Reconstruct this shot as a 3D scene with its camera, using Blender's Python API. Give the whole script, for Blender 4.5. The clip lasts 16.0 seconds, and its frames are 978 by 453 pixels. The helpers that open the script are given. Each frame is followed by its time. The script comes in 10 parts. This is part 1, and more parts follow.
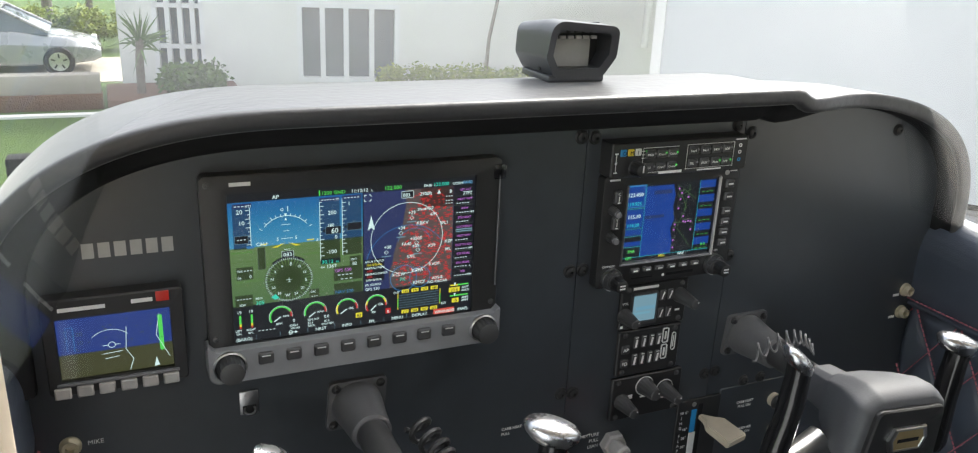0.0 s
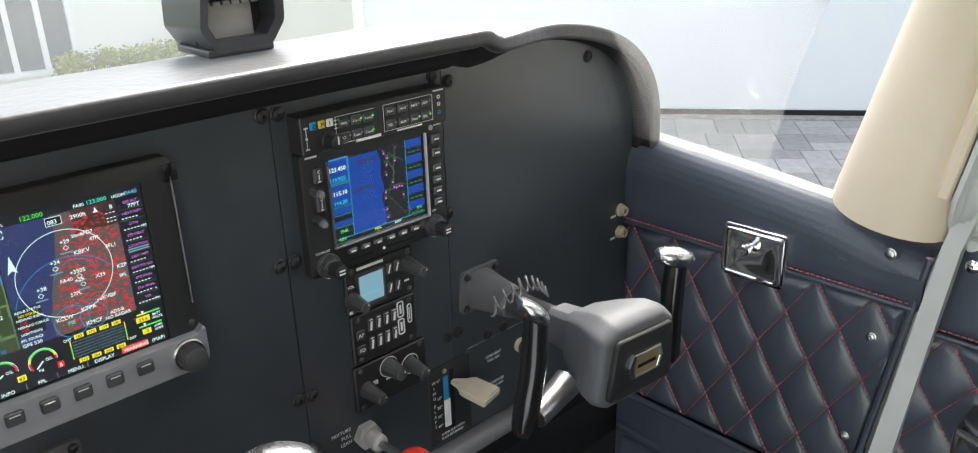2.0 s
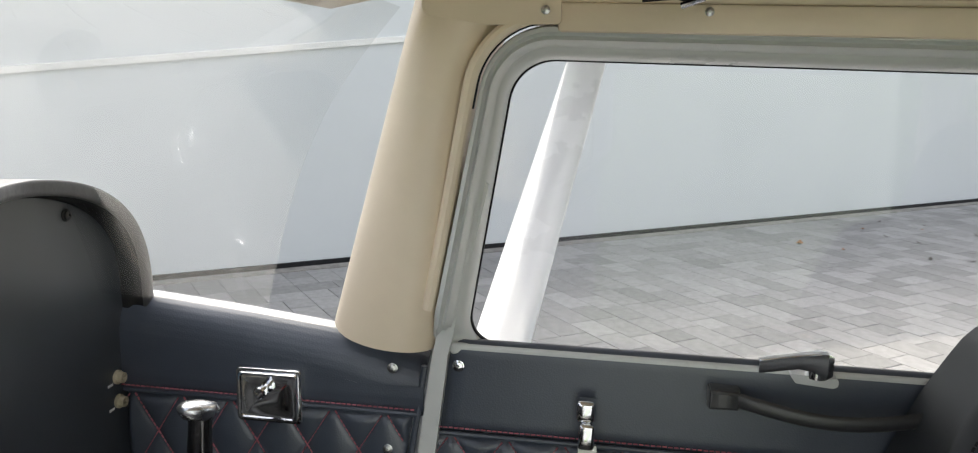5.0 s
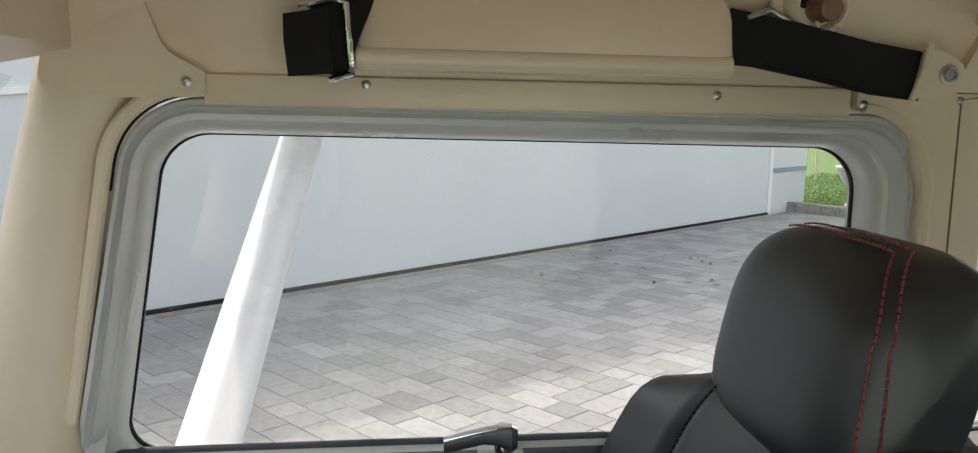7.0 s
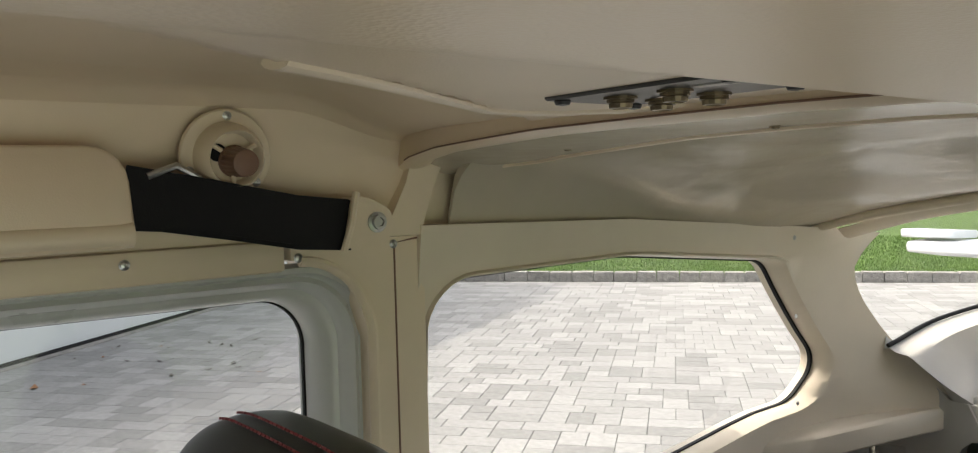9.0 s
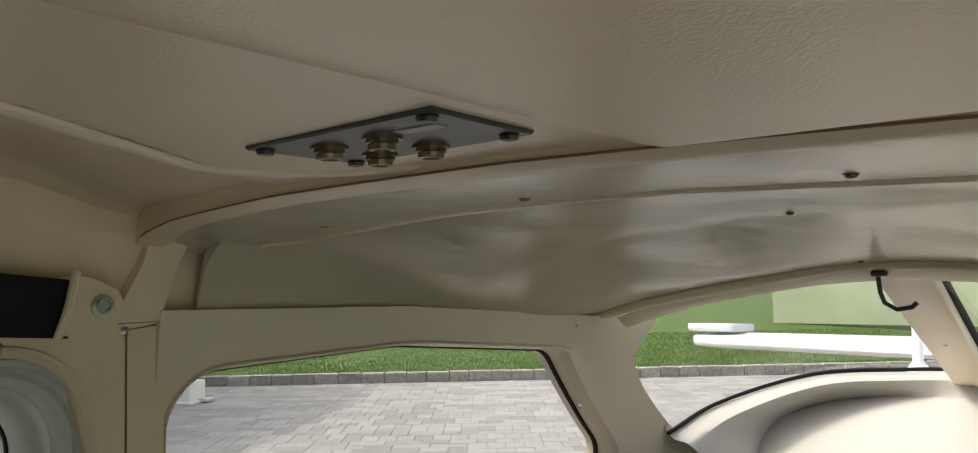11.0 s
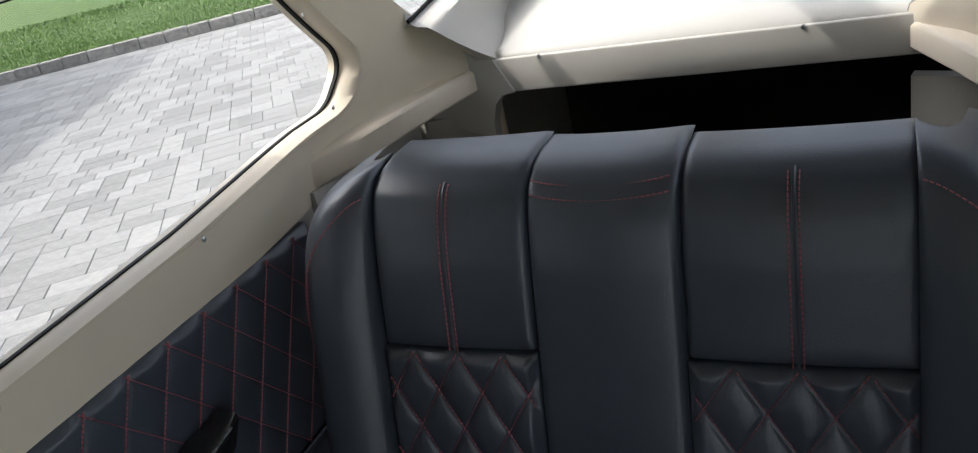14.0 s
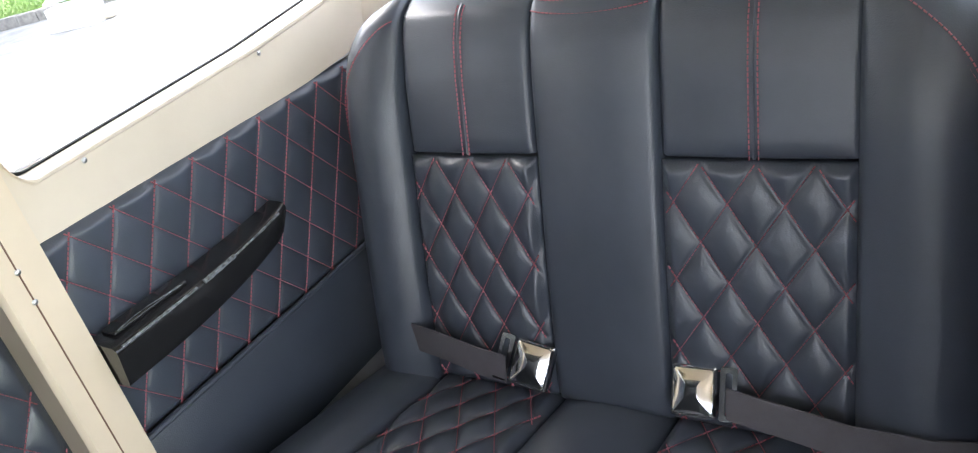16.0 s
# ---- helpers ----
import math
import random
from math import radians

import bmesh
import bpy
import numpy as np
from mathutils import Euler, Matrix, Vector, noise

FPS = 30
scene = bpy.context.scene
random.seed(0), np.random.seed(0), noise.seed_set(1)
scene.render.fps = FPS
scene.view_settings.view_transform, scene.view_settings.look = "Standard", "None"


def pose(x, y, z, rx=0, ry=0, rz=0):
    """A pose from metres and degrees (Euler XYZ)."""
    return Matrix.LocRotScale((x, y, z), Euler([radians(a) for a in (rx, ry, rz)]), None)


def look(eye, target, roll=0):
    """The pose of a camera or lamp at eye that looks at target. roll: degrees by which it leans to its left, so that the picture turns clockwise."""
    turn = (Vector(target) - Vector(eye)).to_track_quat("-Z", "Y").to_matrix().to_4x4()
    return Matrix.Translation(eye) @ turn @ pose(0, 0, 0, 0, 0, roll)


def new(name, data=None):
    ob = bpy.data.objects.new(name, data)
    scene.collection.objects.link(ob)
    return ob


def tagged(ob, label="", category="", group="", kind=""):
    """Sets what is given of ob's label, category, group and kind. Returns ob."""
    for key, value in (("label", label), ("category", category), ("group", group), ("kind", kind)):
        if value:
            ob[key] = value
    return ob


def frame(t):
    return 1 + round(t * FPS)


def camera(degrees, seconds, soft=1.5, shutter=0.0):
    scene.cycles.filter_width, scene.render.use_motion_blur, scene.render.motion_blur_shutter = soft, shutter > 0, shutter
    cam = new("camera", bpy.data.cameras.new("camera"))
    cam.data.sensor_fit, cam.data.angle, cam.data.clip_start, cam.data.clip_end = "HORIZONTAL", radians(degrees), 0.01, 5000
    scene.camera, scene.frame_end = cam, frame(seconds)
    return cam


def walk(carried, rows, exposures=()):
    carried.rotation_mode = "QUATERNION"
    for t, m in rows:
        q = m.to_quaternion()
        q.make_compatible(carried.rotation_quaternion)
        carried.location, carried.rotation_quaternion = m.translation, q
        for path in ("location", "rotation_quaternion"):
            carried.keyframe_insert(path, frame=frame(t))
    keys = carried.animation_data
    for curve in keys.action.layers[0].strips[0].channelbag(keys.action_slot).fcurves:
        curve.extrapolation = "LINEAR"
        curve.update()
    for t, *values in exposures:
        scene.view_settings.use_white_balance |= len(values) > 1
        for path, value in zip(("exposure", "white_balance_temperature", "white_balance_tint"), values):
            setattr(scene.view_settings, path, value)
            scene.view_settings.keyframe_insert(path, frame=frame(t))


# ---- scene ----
from mathutils.bvhtree import BVHTree
cam = camera(60.5, 16.0, 1.15)
PATH = [
    (0, (-0.415, -0.687, 1.083), (0.371, 1.03, 0.425), 2.7),
    (0.5, (-0.395, -0.663, 1.08), (0.499, 0.995, 0.408), 1.6),
    (1, (-0.381, -0.651, 1.08), (0.652, 0.921, 0.4), 0.2),
    (1.5, (-0.366, -0.641, 1.081), (0.79, 0.826, 0.364), -0.8),
    (2, (-0.344, -0.635, 1.076), (0.926, 0.715, 0.325), -1.7),
    (2.5, (-0.343, -0.633, 1.077), (1.048, 0.567, 0.286), -2.3),
    (3, (-0.347, -0.627, 1.069), (1.16, 0.409, 0.259), -3.0),
    (3.5, (-0.362, -0.594, 1.066), (1.269, 0.259, 0.282), -3.4),
    (4, (-0.375, -0.581, 1.047), (1.377, 0.073, 0.338), -2.3),
    (4.5, (-0.394, -0.585, 1.054), (1.475, -0.117, 0.518), -0.1),
    (4.7, (-0.393, -0.586, 1.058), (1.51, -0.19, 0.59), 0.6),
    (6.8, (-0.348, -0.673, 1.084), (1.626, -0.853, 0.818), 1.4),
    (7, (-0.329, -0.677, 1.095), (1.633, -0.944, 0.815), 1.1),
    (7.5, (-0.268, -0.677, 1.114), (1.642, -1.191, 0.821), 0.8),
    (8, (-0.256, -0.72, 1.141), (1.573, -1.493, 0.905), 0.1),
    (8.5, (-0.25, -0.742, 1.178), (1.443, -1.791, 0.998), -0.7),
    (9, (-0.246, -0.801, 1.174), (1.287, -2.079, 1.059), -1.4),
    (9.5, (-0.249, -0.845, 1.165), (1.14, -2.284, 1.149), -0.8),
    (9.7, (-0.25, -0.848, 1.163), (1.11, -2.312, 1.228), -0.1),
    (11.8, (-0.239, -0.926, 1.153), (0.851, -2.601, 1.228), -2.0),
    (12, (-0.231, -0.94, 1.157), (0.821, -2.641, 1.144), -2.7),
    (12.5, (-0.232, -0.926, 1.157), (0.743, -2.657, 0.922), -4.2),
    (13, (-0.233, -0.933, 1.144), (0.681, -2.651, 0.683), -6.4),
    (13.5, (-0.258, -0.975, 1.121), (0.627, -2.644, 0.462), -10.0),
    (14, (-0.288, -1.012, 1.108), (0.565, -2.627, 0.292), -13.2),
    (14.5, (-0.315, -0.99, 1.07), (0.537, -2.568, 0.185), -14.2),
    (15, (-0.355, -0.976, 1.059), (0.523, -2.486, 0.084), -15.0),
    (15.5, (-0.416, -0.932, 1.011), (0.562, -2.408, 0.082), -14.7),
    (16, (-0.476, -0.89, 1.006), (0.603, -2.303, 0.091), -15.1),
]
EXPOSURES = [(0, 2.52, 6600, 8), (0.6, 2.76, 6600, 8), (2, 2.86, 6600, 8), (3.5, 2.8, 6650, 9), (4.7, 2.25, 6800, 9), (6.8, 2.12, 6750, 9), (8, 2.05, 6950, 10), (9, 2.0, 6980, 8), (9.7, 1.82, 7000, 8), (11.8, 1.4, 6900, 8), (12.5, 1.32, 6750, 8), (13, 1.25, 6550, 8), (13.5, 1.35, 6450, 8), (14, 1.9, 6350, 8), (14.5, 2.6, 6300, 9), (15, 2.95, 6300, 10), (15.5, 3.85, 6300, 11), (16, 4.0, 6400, 11)]
walk(cam, [(t, look(eye, target, roll)) for t, eye, target, roll in PATH], EXPOSURES)
# ---------- light and sky ----------
SUN_WAY = Vector((-0.26, -0.117, -0.363)).normalized()
world = bpy.data.worlds.new("sky")
scene.world = world
world.use_nodes = True
wn = world.node_tree.nodes
sky = wn.new("ShaderNodeTexSky")
sky.sky_type, sky.sun_disc = "NISHITA", False
sky.dust_density, sky.air_density, sky.ozone_density = 4.0, 0.8, 0.6
sky.sun_elevation = math.asin(-SUN_WAY.z)
sky.sun_rotation = math.atan2(-SUN_WAY.x, -SUN_WAY.y)
haze = wn.new("ShaderNodeHueSaturation")
haze.inputs["Saturation"].default_value = 0.4
world.node_tree.links.new(sky.outputs[0], haze.inputs["Color"])
world.node_tree.links.new(haze.outputs[0], wn["Background"].inputs[0])
wn["Background"].inputs[1].default_value = 0.14
sun = new("sun", bpy.data.lights.new("sun", "SUN"))
sun.data.energy, sun.data.angle, sun.data.color = 0.7, radians(0.8), (1.0, 0.95, 0.86)
sun.matrix_world = look((8, 6, 20), Vector((8, 6, 20)) + SUN_WAY)
# area lamp added in the pilot's open doorway to strengthen the sky's light
doorway = new("doorway_fill", bpy.data.lights.new("doorway_fill", "AREA"))
doorway.data.shape, doorway.data.size, doorway.data.size_y = "RECTANGLE", 0.84, 0.95
doorway.data.energy, doorway.data.color = 0.58, (0.95, 0.98, 1.0)
doorway.matrix_world = look((-0.60, -0.80, 0.60), (0.50, -0.80, 0.72))


# ---------- materials ----------
def material(name, colour, rough=0.5, metal=0.0, dark=None, scale=20.0, bump=0.0, bump_scale=200.0, spec=0.5, coat=0.0, bump_dist=0.001, voronoi=False, by_object=0.0):
    """A surface with a mottled base colour at one scale and a fine relief at another."""
    m = bpy.data.materials.new(name)
    m.use_nodes = True
    n, l = m.node_tree.nodes, m.node_tree.links
    b = n["Principled BSDF"]
    b.inputs["Roughness"].default_value, b.inputs["Metallic"].default_value = rough, metal
    b.inputs["Specular IOR Level"].default_value = spec
    b.inputs["Coat Weight"].default_value = coat
    co = n.new("ShaderNodeTexCoord")
    dark = dark or tuple(c * 0.86 for c in colour)
    no = n.new("ShaderNodeTexNoise")
    no.inputs["Scale"].default_value, no.inputs["Detail"].default_value, no.inputs["Roughness"].default_value = scale, 6, 0.6
    l.new(co.outputs["Object"], no.inputs["Vector"])
    ramp = n.new("ShaderNodeMapRange")
    ramp.inputs["From Min"].default_value, ramp.inputs["From Max"].default_value = 0.32, 0.68
    l.new(no.outputs["Fac"], ramp.inputs["Value"])
    mix = n.new("ShaderNodeMix")
    mix.data_type = "RGBA"
    mix.inputs["A"].default_value, mix.inputs["B"].default_value = (*dark, 1), (*colour, 1)
    l.new(ramp.outputs["Result"], mix.inputs["Factor"])
    out = mix.outputs["Result"]
    if by_object:
        info, hsv, mr = n.new("ShaderNodeObjectInfo"), n.new("ShaderNodeHueSaturation"), n.new("ShaderNodeMapRange")
        geo, add = n.new("ShaderNodeNewGeometry"), n.new("ShaderNodeMath")
        add.operation = "ADD"
        fr = n.new("ShaderNodeMath")
        fr.operation = "FRACT"
        l.new(info.outputs["Random"], add.inputs[0])
        l.new(geo.outputs["Random Per Island"], add.inputs[1])
        l.new(add.outputs[0], fr.inputs[0])
        l.new(fr.outputs[0], mr.inputs["Value"])
        mr.inputs["To Min"].default_value, mr.inputs["To Max"].default_value = 1 - by_object, 1 + by_object
        l.new(mr.outputs["Result"], hsv.inputs["Value"])
        l.new(out, hsv.inputs["Color"])
        out = hsv.outputs["Color"]
    l.new(out, b.inputs["Base Color"])
    rr = n.new("ShaderNodeMapRange")
    rr.inputs["To Min"].default_value, rr.inputs["To Max"].default_value = max(0.02, rough - 0.07), min(1, rough + 0.07)
    l.new(no.outputs["Fac"], rr.inputs["Value"])
    l.new(rr.outputs["Result"], b.inputs["Roughness"])
    if bump:
        fine = n.new("ShaderNodeTexVoronoi" if voronoi else "ShaderNodeTexNoise")
        fine.inputs["Scale"].default_value = bump_scale
        l.new(co.outputs["Object"], fine.inputs["Vector"])
        bp = n.new("ShaderNodeBump")
        bp.inputs["Strength"].default_value, bp.inputs["Distance"].default_value = bump, bump_dist
        l.new(fine.outputs["Distance" if voronoi else "Fac"], bp.inputs["Height"])
        l.new(bp.outputs["Normal"], b.inputs["Normal"])
    return m


def glowing(name, colour, power):
    """A lit picture element of a display."""
    m = bpy.data.materials.new(name)
    m.use_nodes = True
    b = m.node_tree.nodes["Principled BSDF"]
    b.inputs["Base Color"].default_value = (0.01, 0.01, 0.01, 1)
    b.inputs["Roughness"].default_value = 0.35
    b.inputs["Emission Color"].default_value, b.inputs["Emission Strength"].default_value = (*colour, 1), power
    return m


def glass(name, tint=(1, 1, 1), rough=0.0, gloss=0.06, veil=0.0):
    """Thin clear sheet: lets light straight through and mirrors a little."""
    m = bpy.data.materials.new(name)
    m.use_nodes = True
    n, l = m.node_tree.nodes, m.node_tree.links
    n.remove(n["Principled BSDF"])
    tr, gl, mx, lw = n.new("ShaderNodeBsdfTransparent"), n.new("ShaderNodeBsdfGlossy"), n.new("ShaderNodeMixShader"), n.new("ShaderNodeLayerWeight")
    pw, ml, ad = n.new("ShaderNodeMath"), n.new("ShaderNodeMath"), n.new("ShaderNodeMath")
    pw.operation, ml.operation, ad.operation = "POWER", "MULTIPLY", "ADD"
    pw.inputs[1].default_value, ml.inputs[1].default_value, ad.inputs[1].default_value = 4.0, gloss * 6, gloss * 0.5
    tr.inputs[0].default_value = (*tint, 1)
    gl.inputs["Roughness"].default_value = rough
    l.new(lw.outputs["Facing"], pw.inputs[0])
    l.new(pw.outputs[0], ml.inputs[0])
    l.new(ml.outputs[0], ad.inputs[0])
    l.new(ad.outputs[0], mx.inputs[0])
    l.new(tr.outputs[0], mx.inputs[1])
    l.new(gl.outputs[0], mx.inputs[2])
    out = mx.outputs[0]
    # translucent share for dusty acrylic and the washed-out haze of its reflections
    if veil:
        tl, dm = n.new("ShaderNodeBsdfTranslucent"), n.new("ShaderNodeMixShader")
        tl.inputs[0].default_value, dm.inputs[0].default_value = (0.9, 0.9, 0.88, 1), veil
        l.new(out, dm.inputs[1])
        l.new(tl.outputs[0], dm.inputs[2])
        out = dm.outputs[0]
    l.new(out, n["Material Output"].inputs[0])
    return m


LEATHER = material("black_leather", (0.060, 0.072, 0.097), 0.38, dark=(0.048, 0.058, 0.079), scale=9, bump=0.14, bump_scale=520, voronoi=True, spec=0.75)
GRAIN = material("grained_black_vinyl", (0.026, 0.026, 0.029), 0.42, dark=(0.019, 0.019, 0.021), scale=14, bump=0.38, bump_scale=100, spec=0.8, bump_dist=0.0014)
GRAIN.node_tree.nodes["Principled BSDF"].inputs["Sheen Weight"].default_value = 0.25
GRAIN.node_tree.nodes["Principled BSDF"].inputs["Sheen Roughness"].default_value = 0.35
SEAT_LEATHER = material("soft_black_leather", (0.026, 0.0285, 0.032), 0.40, dark=(0.021, 0.023, 0.026), scale=9, bump=0.05, bump_scale=520, voronoi=True, spec=0.6)
CREAM = material("cream_vinyl", (0.77, 0.635, 0.48), 0.33, dark=(0.70, 0.575, 0.43), scale=5, bump=0.10, bump_scale=800, voronoi=True)
REAR_VINYL = material("aged_cream_vinyl", (0.58, 0.515, 0.42), 0.22, dark=(0.48, 0.43, 0.345), scale=3.2, bump=0.35, bump_scale=16, bump_dist=0.006, spec=0.75)
OFF_WHITE = material("off_white_plastic", (0.50, 0.485, 0.455), 0.45, dark=(0.465, 0.45, 0.42), scale=6, bump=0.08, bump_scale=300)
CREAM_PAINT = material("cream_plastic", (0.79, 0.672, 0.52), 0.38, dark=(0.72, 0.61, 0.47), scale=7, bump=0.1, bump_scale=300)
REAR_CREAM = material("aged_cream_plastic", (0.755, 0.672, 0.555), 0.40, dark=(0.69, 0.61, 0.50), scale=5, bump=0.1, bump_scale=300)
GREY_PAINT = material("light_grey_paint", (0.63, 0.64, 0.63), 0.3, dark=(0.57, 0.58, 0.575), scale=11, bump=0.06, bump_scale=90, coat=0.2)
PANEL = material("black_panel_paint", (0.035, 0.042, 0.051), 0.36, dark=(0.030, 0.034, 0.040), scale=30, bump=0.12, bump_scale=900, spec=0.9)
BLACK = material("black_plastic", (0.02, 0.02, 0.021), 0.4, scale=40, bump=0.1, bump_scale=600)
DARK_GREY = material("dark_grey_metal", (0.07, 0.07, 0.072), 0.4, 0.3, scale=30, bump=0.12, bump_scale=500)
GREY_PLASTIC = material("grey_plastic", (0.17, 0.17, 0.18), 0.4, scale=25, bump=0.1, bump_scale=400)
BUTTON_GREY = material("light_grey_buttons", (0.42, 0.41, 0.40), 0.5, scale=60)
CHROME = material("chrome", (0.82, 0.83, 0.85), 0.09, 1.0, scale=40)
STEEL = material("brushed_steel", (0.55, 0.55, 0.55), 0.3, 1.0, scale=60, bump=0.1, bump_scale=700)
RUBBER = material("black_rubber", (0.010, 0.010, 0.011), 0.7, scale=50, spec=0.25)
WEBBING = material("black_webbing", (0.007, 0.007, 0.009), 0.9, scale=60, bump=0.5, bump_scale=900)
GREY_WEBBING = material("grey_webbing", (0.11, 0.104, 0.117), 0.55, scale=60, bump=0.6, bump_scale=700)
THREAD = material("red_thread", (0.50, 0.155, 0.19), 0.7, dark=(0.36, 0.10, 0.125), scale=200)
DARK_THREAD = material("dark_red_thread", (0.30, 0.05, 0.06), 0.7, dark=(0.20, 0.033, 0.04), scale=200)
WHITE_INK = material("white_ink", (0.75, 0.75, 0.74), 0.6, scale=60)
BROWN = material("brown_plastic", (0.22, 0.125, 0.085), 0.5, scale=60)
RED = material("red_plastic", (0.55, 0.03, 0.02), 0.4, scale=40)
BEIGE = material("beige_plastic", (0.52, 0.46, 0.36), 0.45, scale=40)
BLUE = material("blue_tape", (0.02, 0.25, 0.55), 0.5, scale=40)
GOLD = material("gold_foil", (0.6, 0.47, 0.25), 0.35, 0.8, scale=40)
JACK_BRASS = material("worn_brass", (0.62, 0.55, 0.40), 0.42, 0.35, dark=(0.45, 0.40, 0.28), scale=90)
BRASS = material("tarnished_brass", (0.30, 0.24, 0.15), 0.38, 0.9, dark=(0.16, 0.13, 0.09), scale=90)
BAGGAGE_LINING = material("beige_baggage_lining", (0.36, 0.35, 0.31), 0.75, dark=(0.30, 0.29, 0.26), scale=20, bump=0.5, bump_scale=300)
CARPET = material("black_carpet", (0.012, 0.012, 0.013), 0.95, scale=60, bump=1.0, bump_scale=500)
WHITE_PAINT = material("white_aircraft_paint", (0.70, 0.71, 0.72), 0.25, dark=(0.65, 0.66, 0.675), scale=4, coat=0.4)
WALL_WHITE = material("white_wall_paint", (0.56, 0.575, 0.57), 0.6, dark=(0.52, 0.54, 0.535), scale=0.6, bump=0.15, bump_scale=30)
STUCCO = material("white_stucco", (0.74, 0.73, 0.69), 0.8, dark=(0.66, 0.65, 0.61), scale=0.8, bump=0.4, bump_scale=60, bump_dist=0.01)
PAVER = material("grey_paver", (0.262, 0.258, 0.250), 0.85, dark=(0.196, 0.193, 0.188), scale=16, bump=0.6, bump_scale=90, by_object=0.20, bump_dist=0.004)
SAND = material("joint_sand", (0.175, 0.17, 0.16), 0.95, scale=20)
GRASS = material("lawn_grass", (0.085, 0.150, 0.020), 0.9, dark=(0.035, 0.075, 0.009), scale=14, bump=1.0, bump_scale=60, bump_dist=0.04)
BLADE = material("grass_blades", (0.115, 0.205, 0.030), 0.6, dark=(0.06, 0.125, 0.016), scale=2.5, by_object=0.3)
KERB = material("kerb_stone", (0.34, 0.32, 0.29), 0.9, dark=(0.20, 0.19, 0.175), scale=12, bump=1.0, bump_scale=30, by_object=0.2, bump_dist=0.02)
LEAF = material("green_leaves", (0.10, 0.17, 0.04), 0.55, dark=(0.04, 0.085, 0.02), scale=5, by_object=0.35)
YELLOW_LEAF = material("yellow_green_leaves", (0.26, 0.30, 0.04), 0.55, dark=(0.14, 0.2, 0.03), scale=5, by_object=0.3)
BARK = material("grey_bark", (0.2, 0.17, 0.14), 0.9, dark=(0.11, 0.095, 0.08), scale=12, bump=0.8, bump_scale=40, bump_dist=0.01)
PANE = glass("clear_acrylic")
SCREEN = glass("windscreen_acrylic", (0.86, 0.875, 0.88), gloss=0.09, veil=0.05)


# ---------- building helpers ----------
def empty(name, label, category, group="", kind="", at=(0, 0, 0)):
    ob = new(name)
    ob.location = at
    return tagged(ob, label, category, group, kind)


def smooth(me, angle=35):
    for p in me.polygons:
        p.use_smooth = True
    bm = bmesh.new()
    bm.from_mesh(me)
    for e in bm.edges:
        if len(e.link_faces) == 2 and e.calc_face_angle(0) > radians(angle):
            e.smooth = False
    bm.to_mesh(me)
    bm.free()


def part(name, bm, mat, parent=None, label="", flat=False, angle=35):
    """Links a bmesh as one mesh object, under a thing where one is given."""
    bmesh.ops.recalc_face_normals(bm, faces=bm.faces)
    me = bpy.data.meshes.new(name)
    bm.to_mesh(me)
    bm.free()
    me.materials.append(mat)
    if not flat:
        smooth(me, angle)
    ob = new(name, me)
    if parent:
        ob.parent = parent
        ob.matrix_parent_inverse = parent.matrix_basis.inverted()
    if label:
        tagged(ob, label)
    return ob


def box(bm, c, s, m=None, bevel=0.0, segs=2):
    """A box of size s round c, turned by m, with rounded edges."""
    r = bmesh.ops.create_cube(bm, size=1.0)
    vs = r["verts"]
    if bevel:
        b = min(bevel, 0.48 * min(s))
        bmesh.ops.scale(bm, vec=s, verts=vs)
        es = list({e for v in vs for e in v.link_edges})
        out = bmesh.ops.bevel(bm, geom=es, offset=b, segments=segs, affect="EDGES", profile=0.5)
        vs = list({v for f in out["faces"] for v in f.verts} | {v for v in vs if v.is_valid})
    else:
        bmesh.ops.scale(bm, vec=s, verts=vs)
    t = Matrix.Translation(c) @ (m or Matrix())
    bmesh.ops.transform(bm, matrix=t, verts=vs)
    return vs


def boxed(name, c, s, mat, parent=None, label="", m=None, bevel=0.002, segs=2):
    bm = bmesh.new()
    box(bm, c, s, m, bevel, segs)
    return part(name, bm, mat, parent, label)


def frame_to(axis):
    """A turn that brings z onto axis."""
    return Vector(axis).to_track_quat("Z", "Y").to_matrix().to_4x4()


def lathe(bm, profile, at, axis=(0, 0, 1), segs=28):
    """Turns a profile of (radius, height) round an axis through at."""
    m = Matrix.Translation(at) @ frame_to(axis)
    rings = []
    for r, h in profile:
        if r < 1e-6:
            rings.append([bm.verts.new(m @ Vector((0, 0, h)))])
        else:
            rings.append([bm.verts.new(m @ Vector((r * math.cos(a), r * math.sin(a), h))) for a in (2 * math.pi * k / segs for k in range(segs))])
    for a, b in zip(rings, rings[1:]):
        for k in range(segs):
            q = [a[k % len(a)], a[(k + 1) % len(a)], b[(k + 1) % len(b)], b[k % len(b)]]
            q = [v for i, v in enumerate(q) if v not in q[:i]]
            if len(q) > 2:
                bm.faces.new(q)
    return bm


def turned(name, profile, at, axis, mat, parent=None, label="", segs=28, angle=35):
    return part(name, lathe(bmesh.new(), profile, at, axis, segs), mat, parent, label, angle=angle)


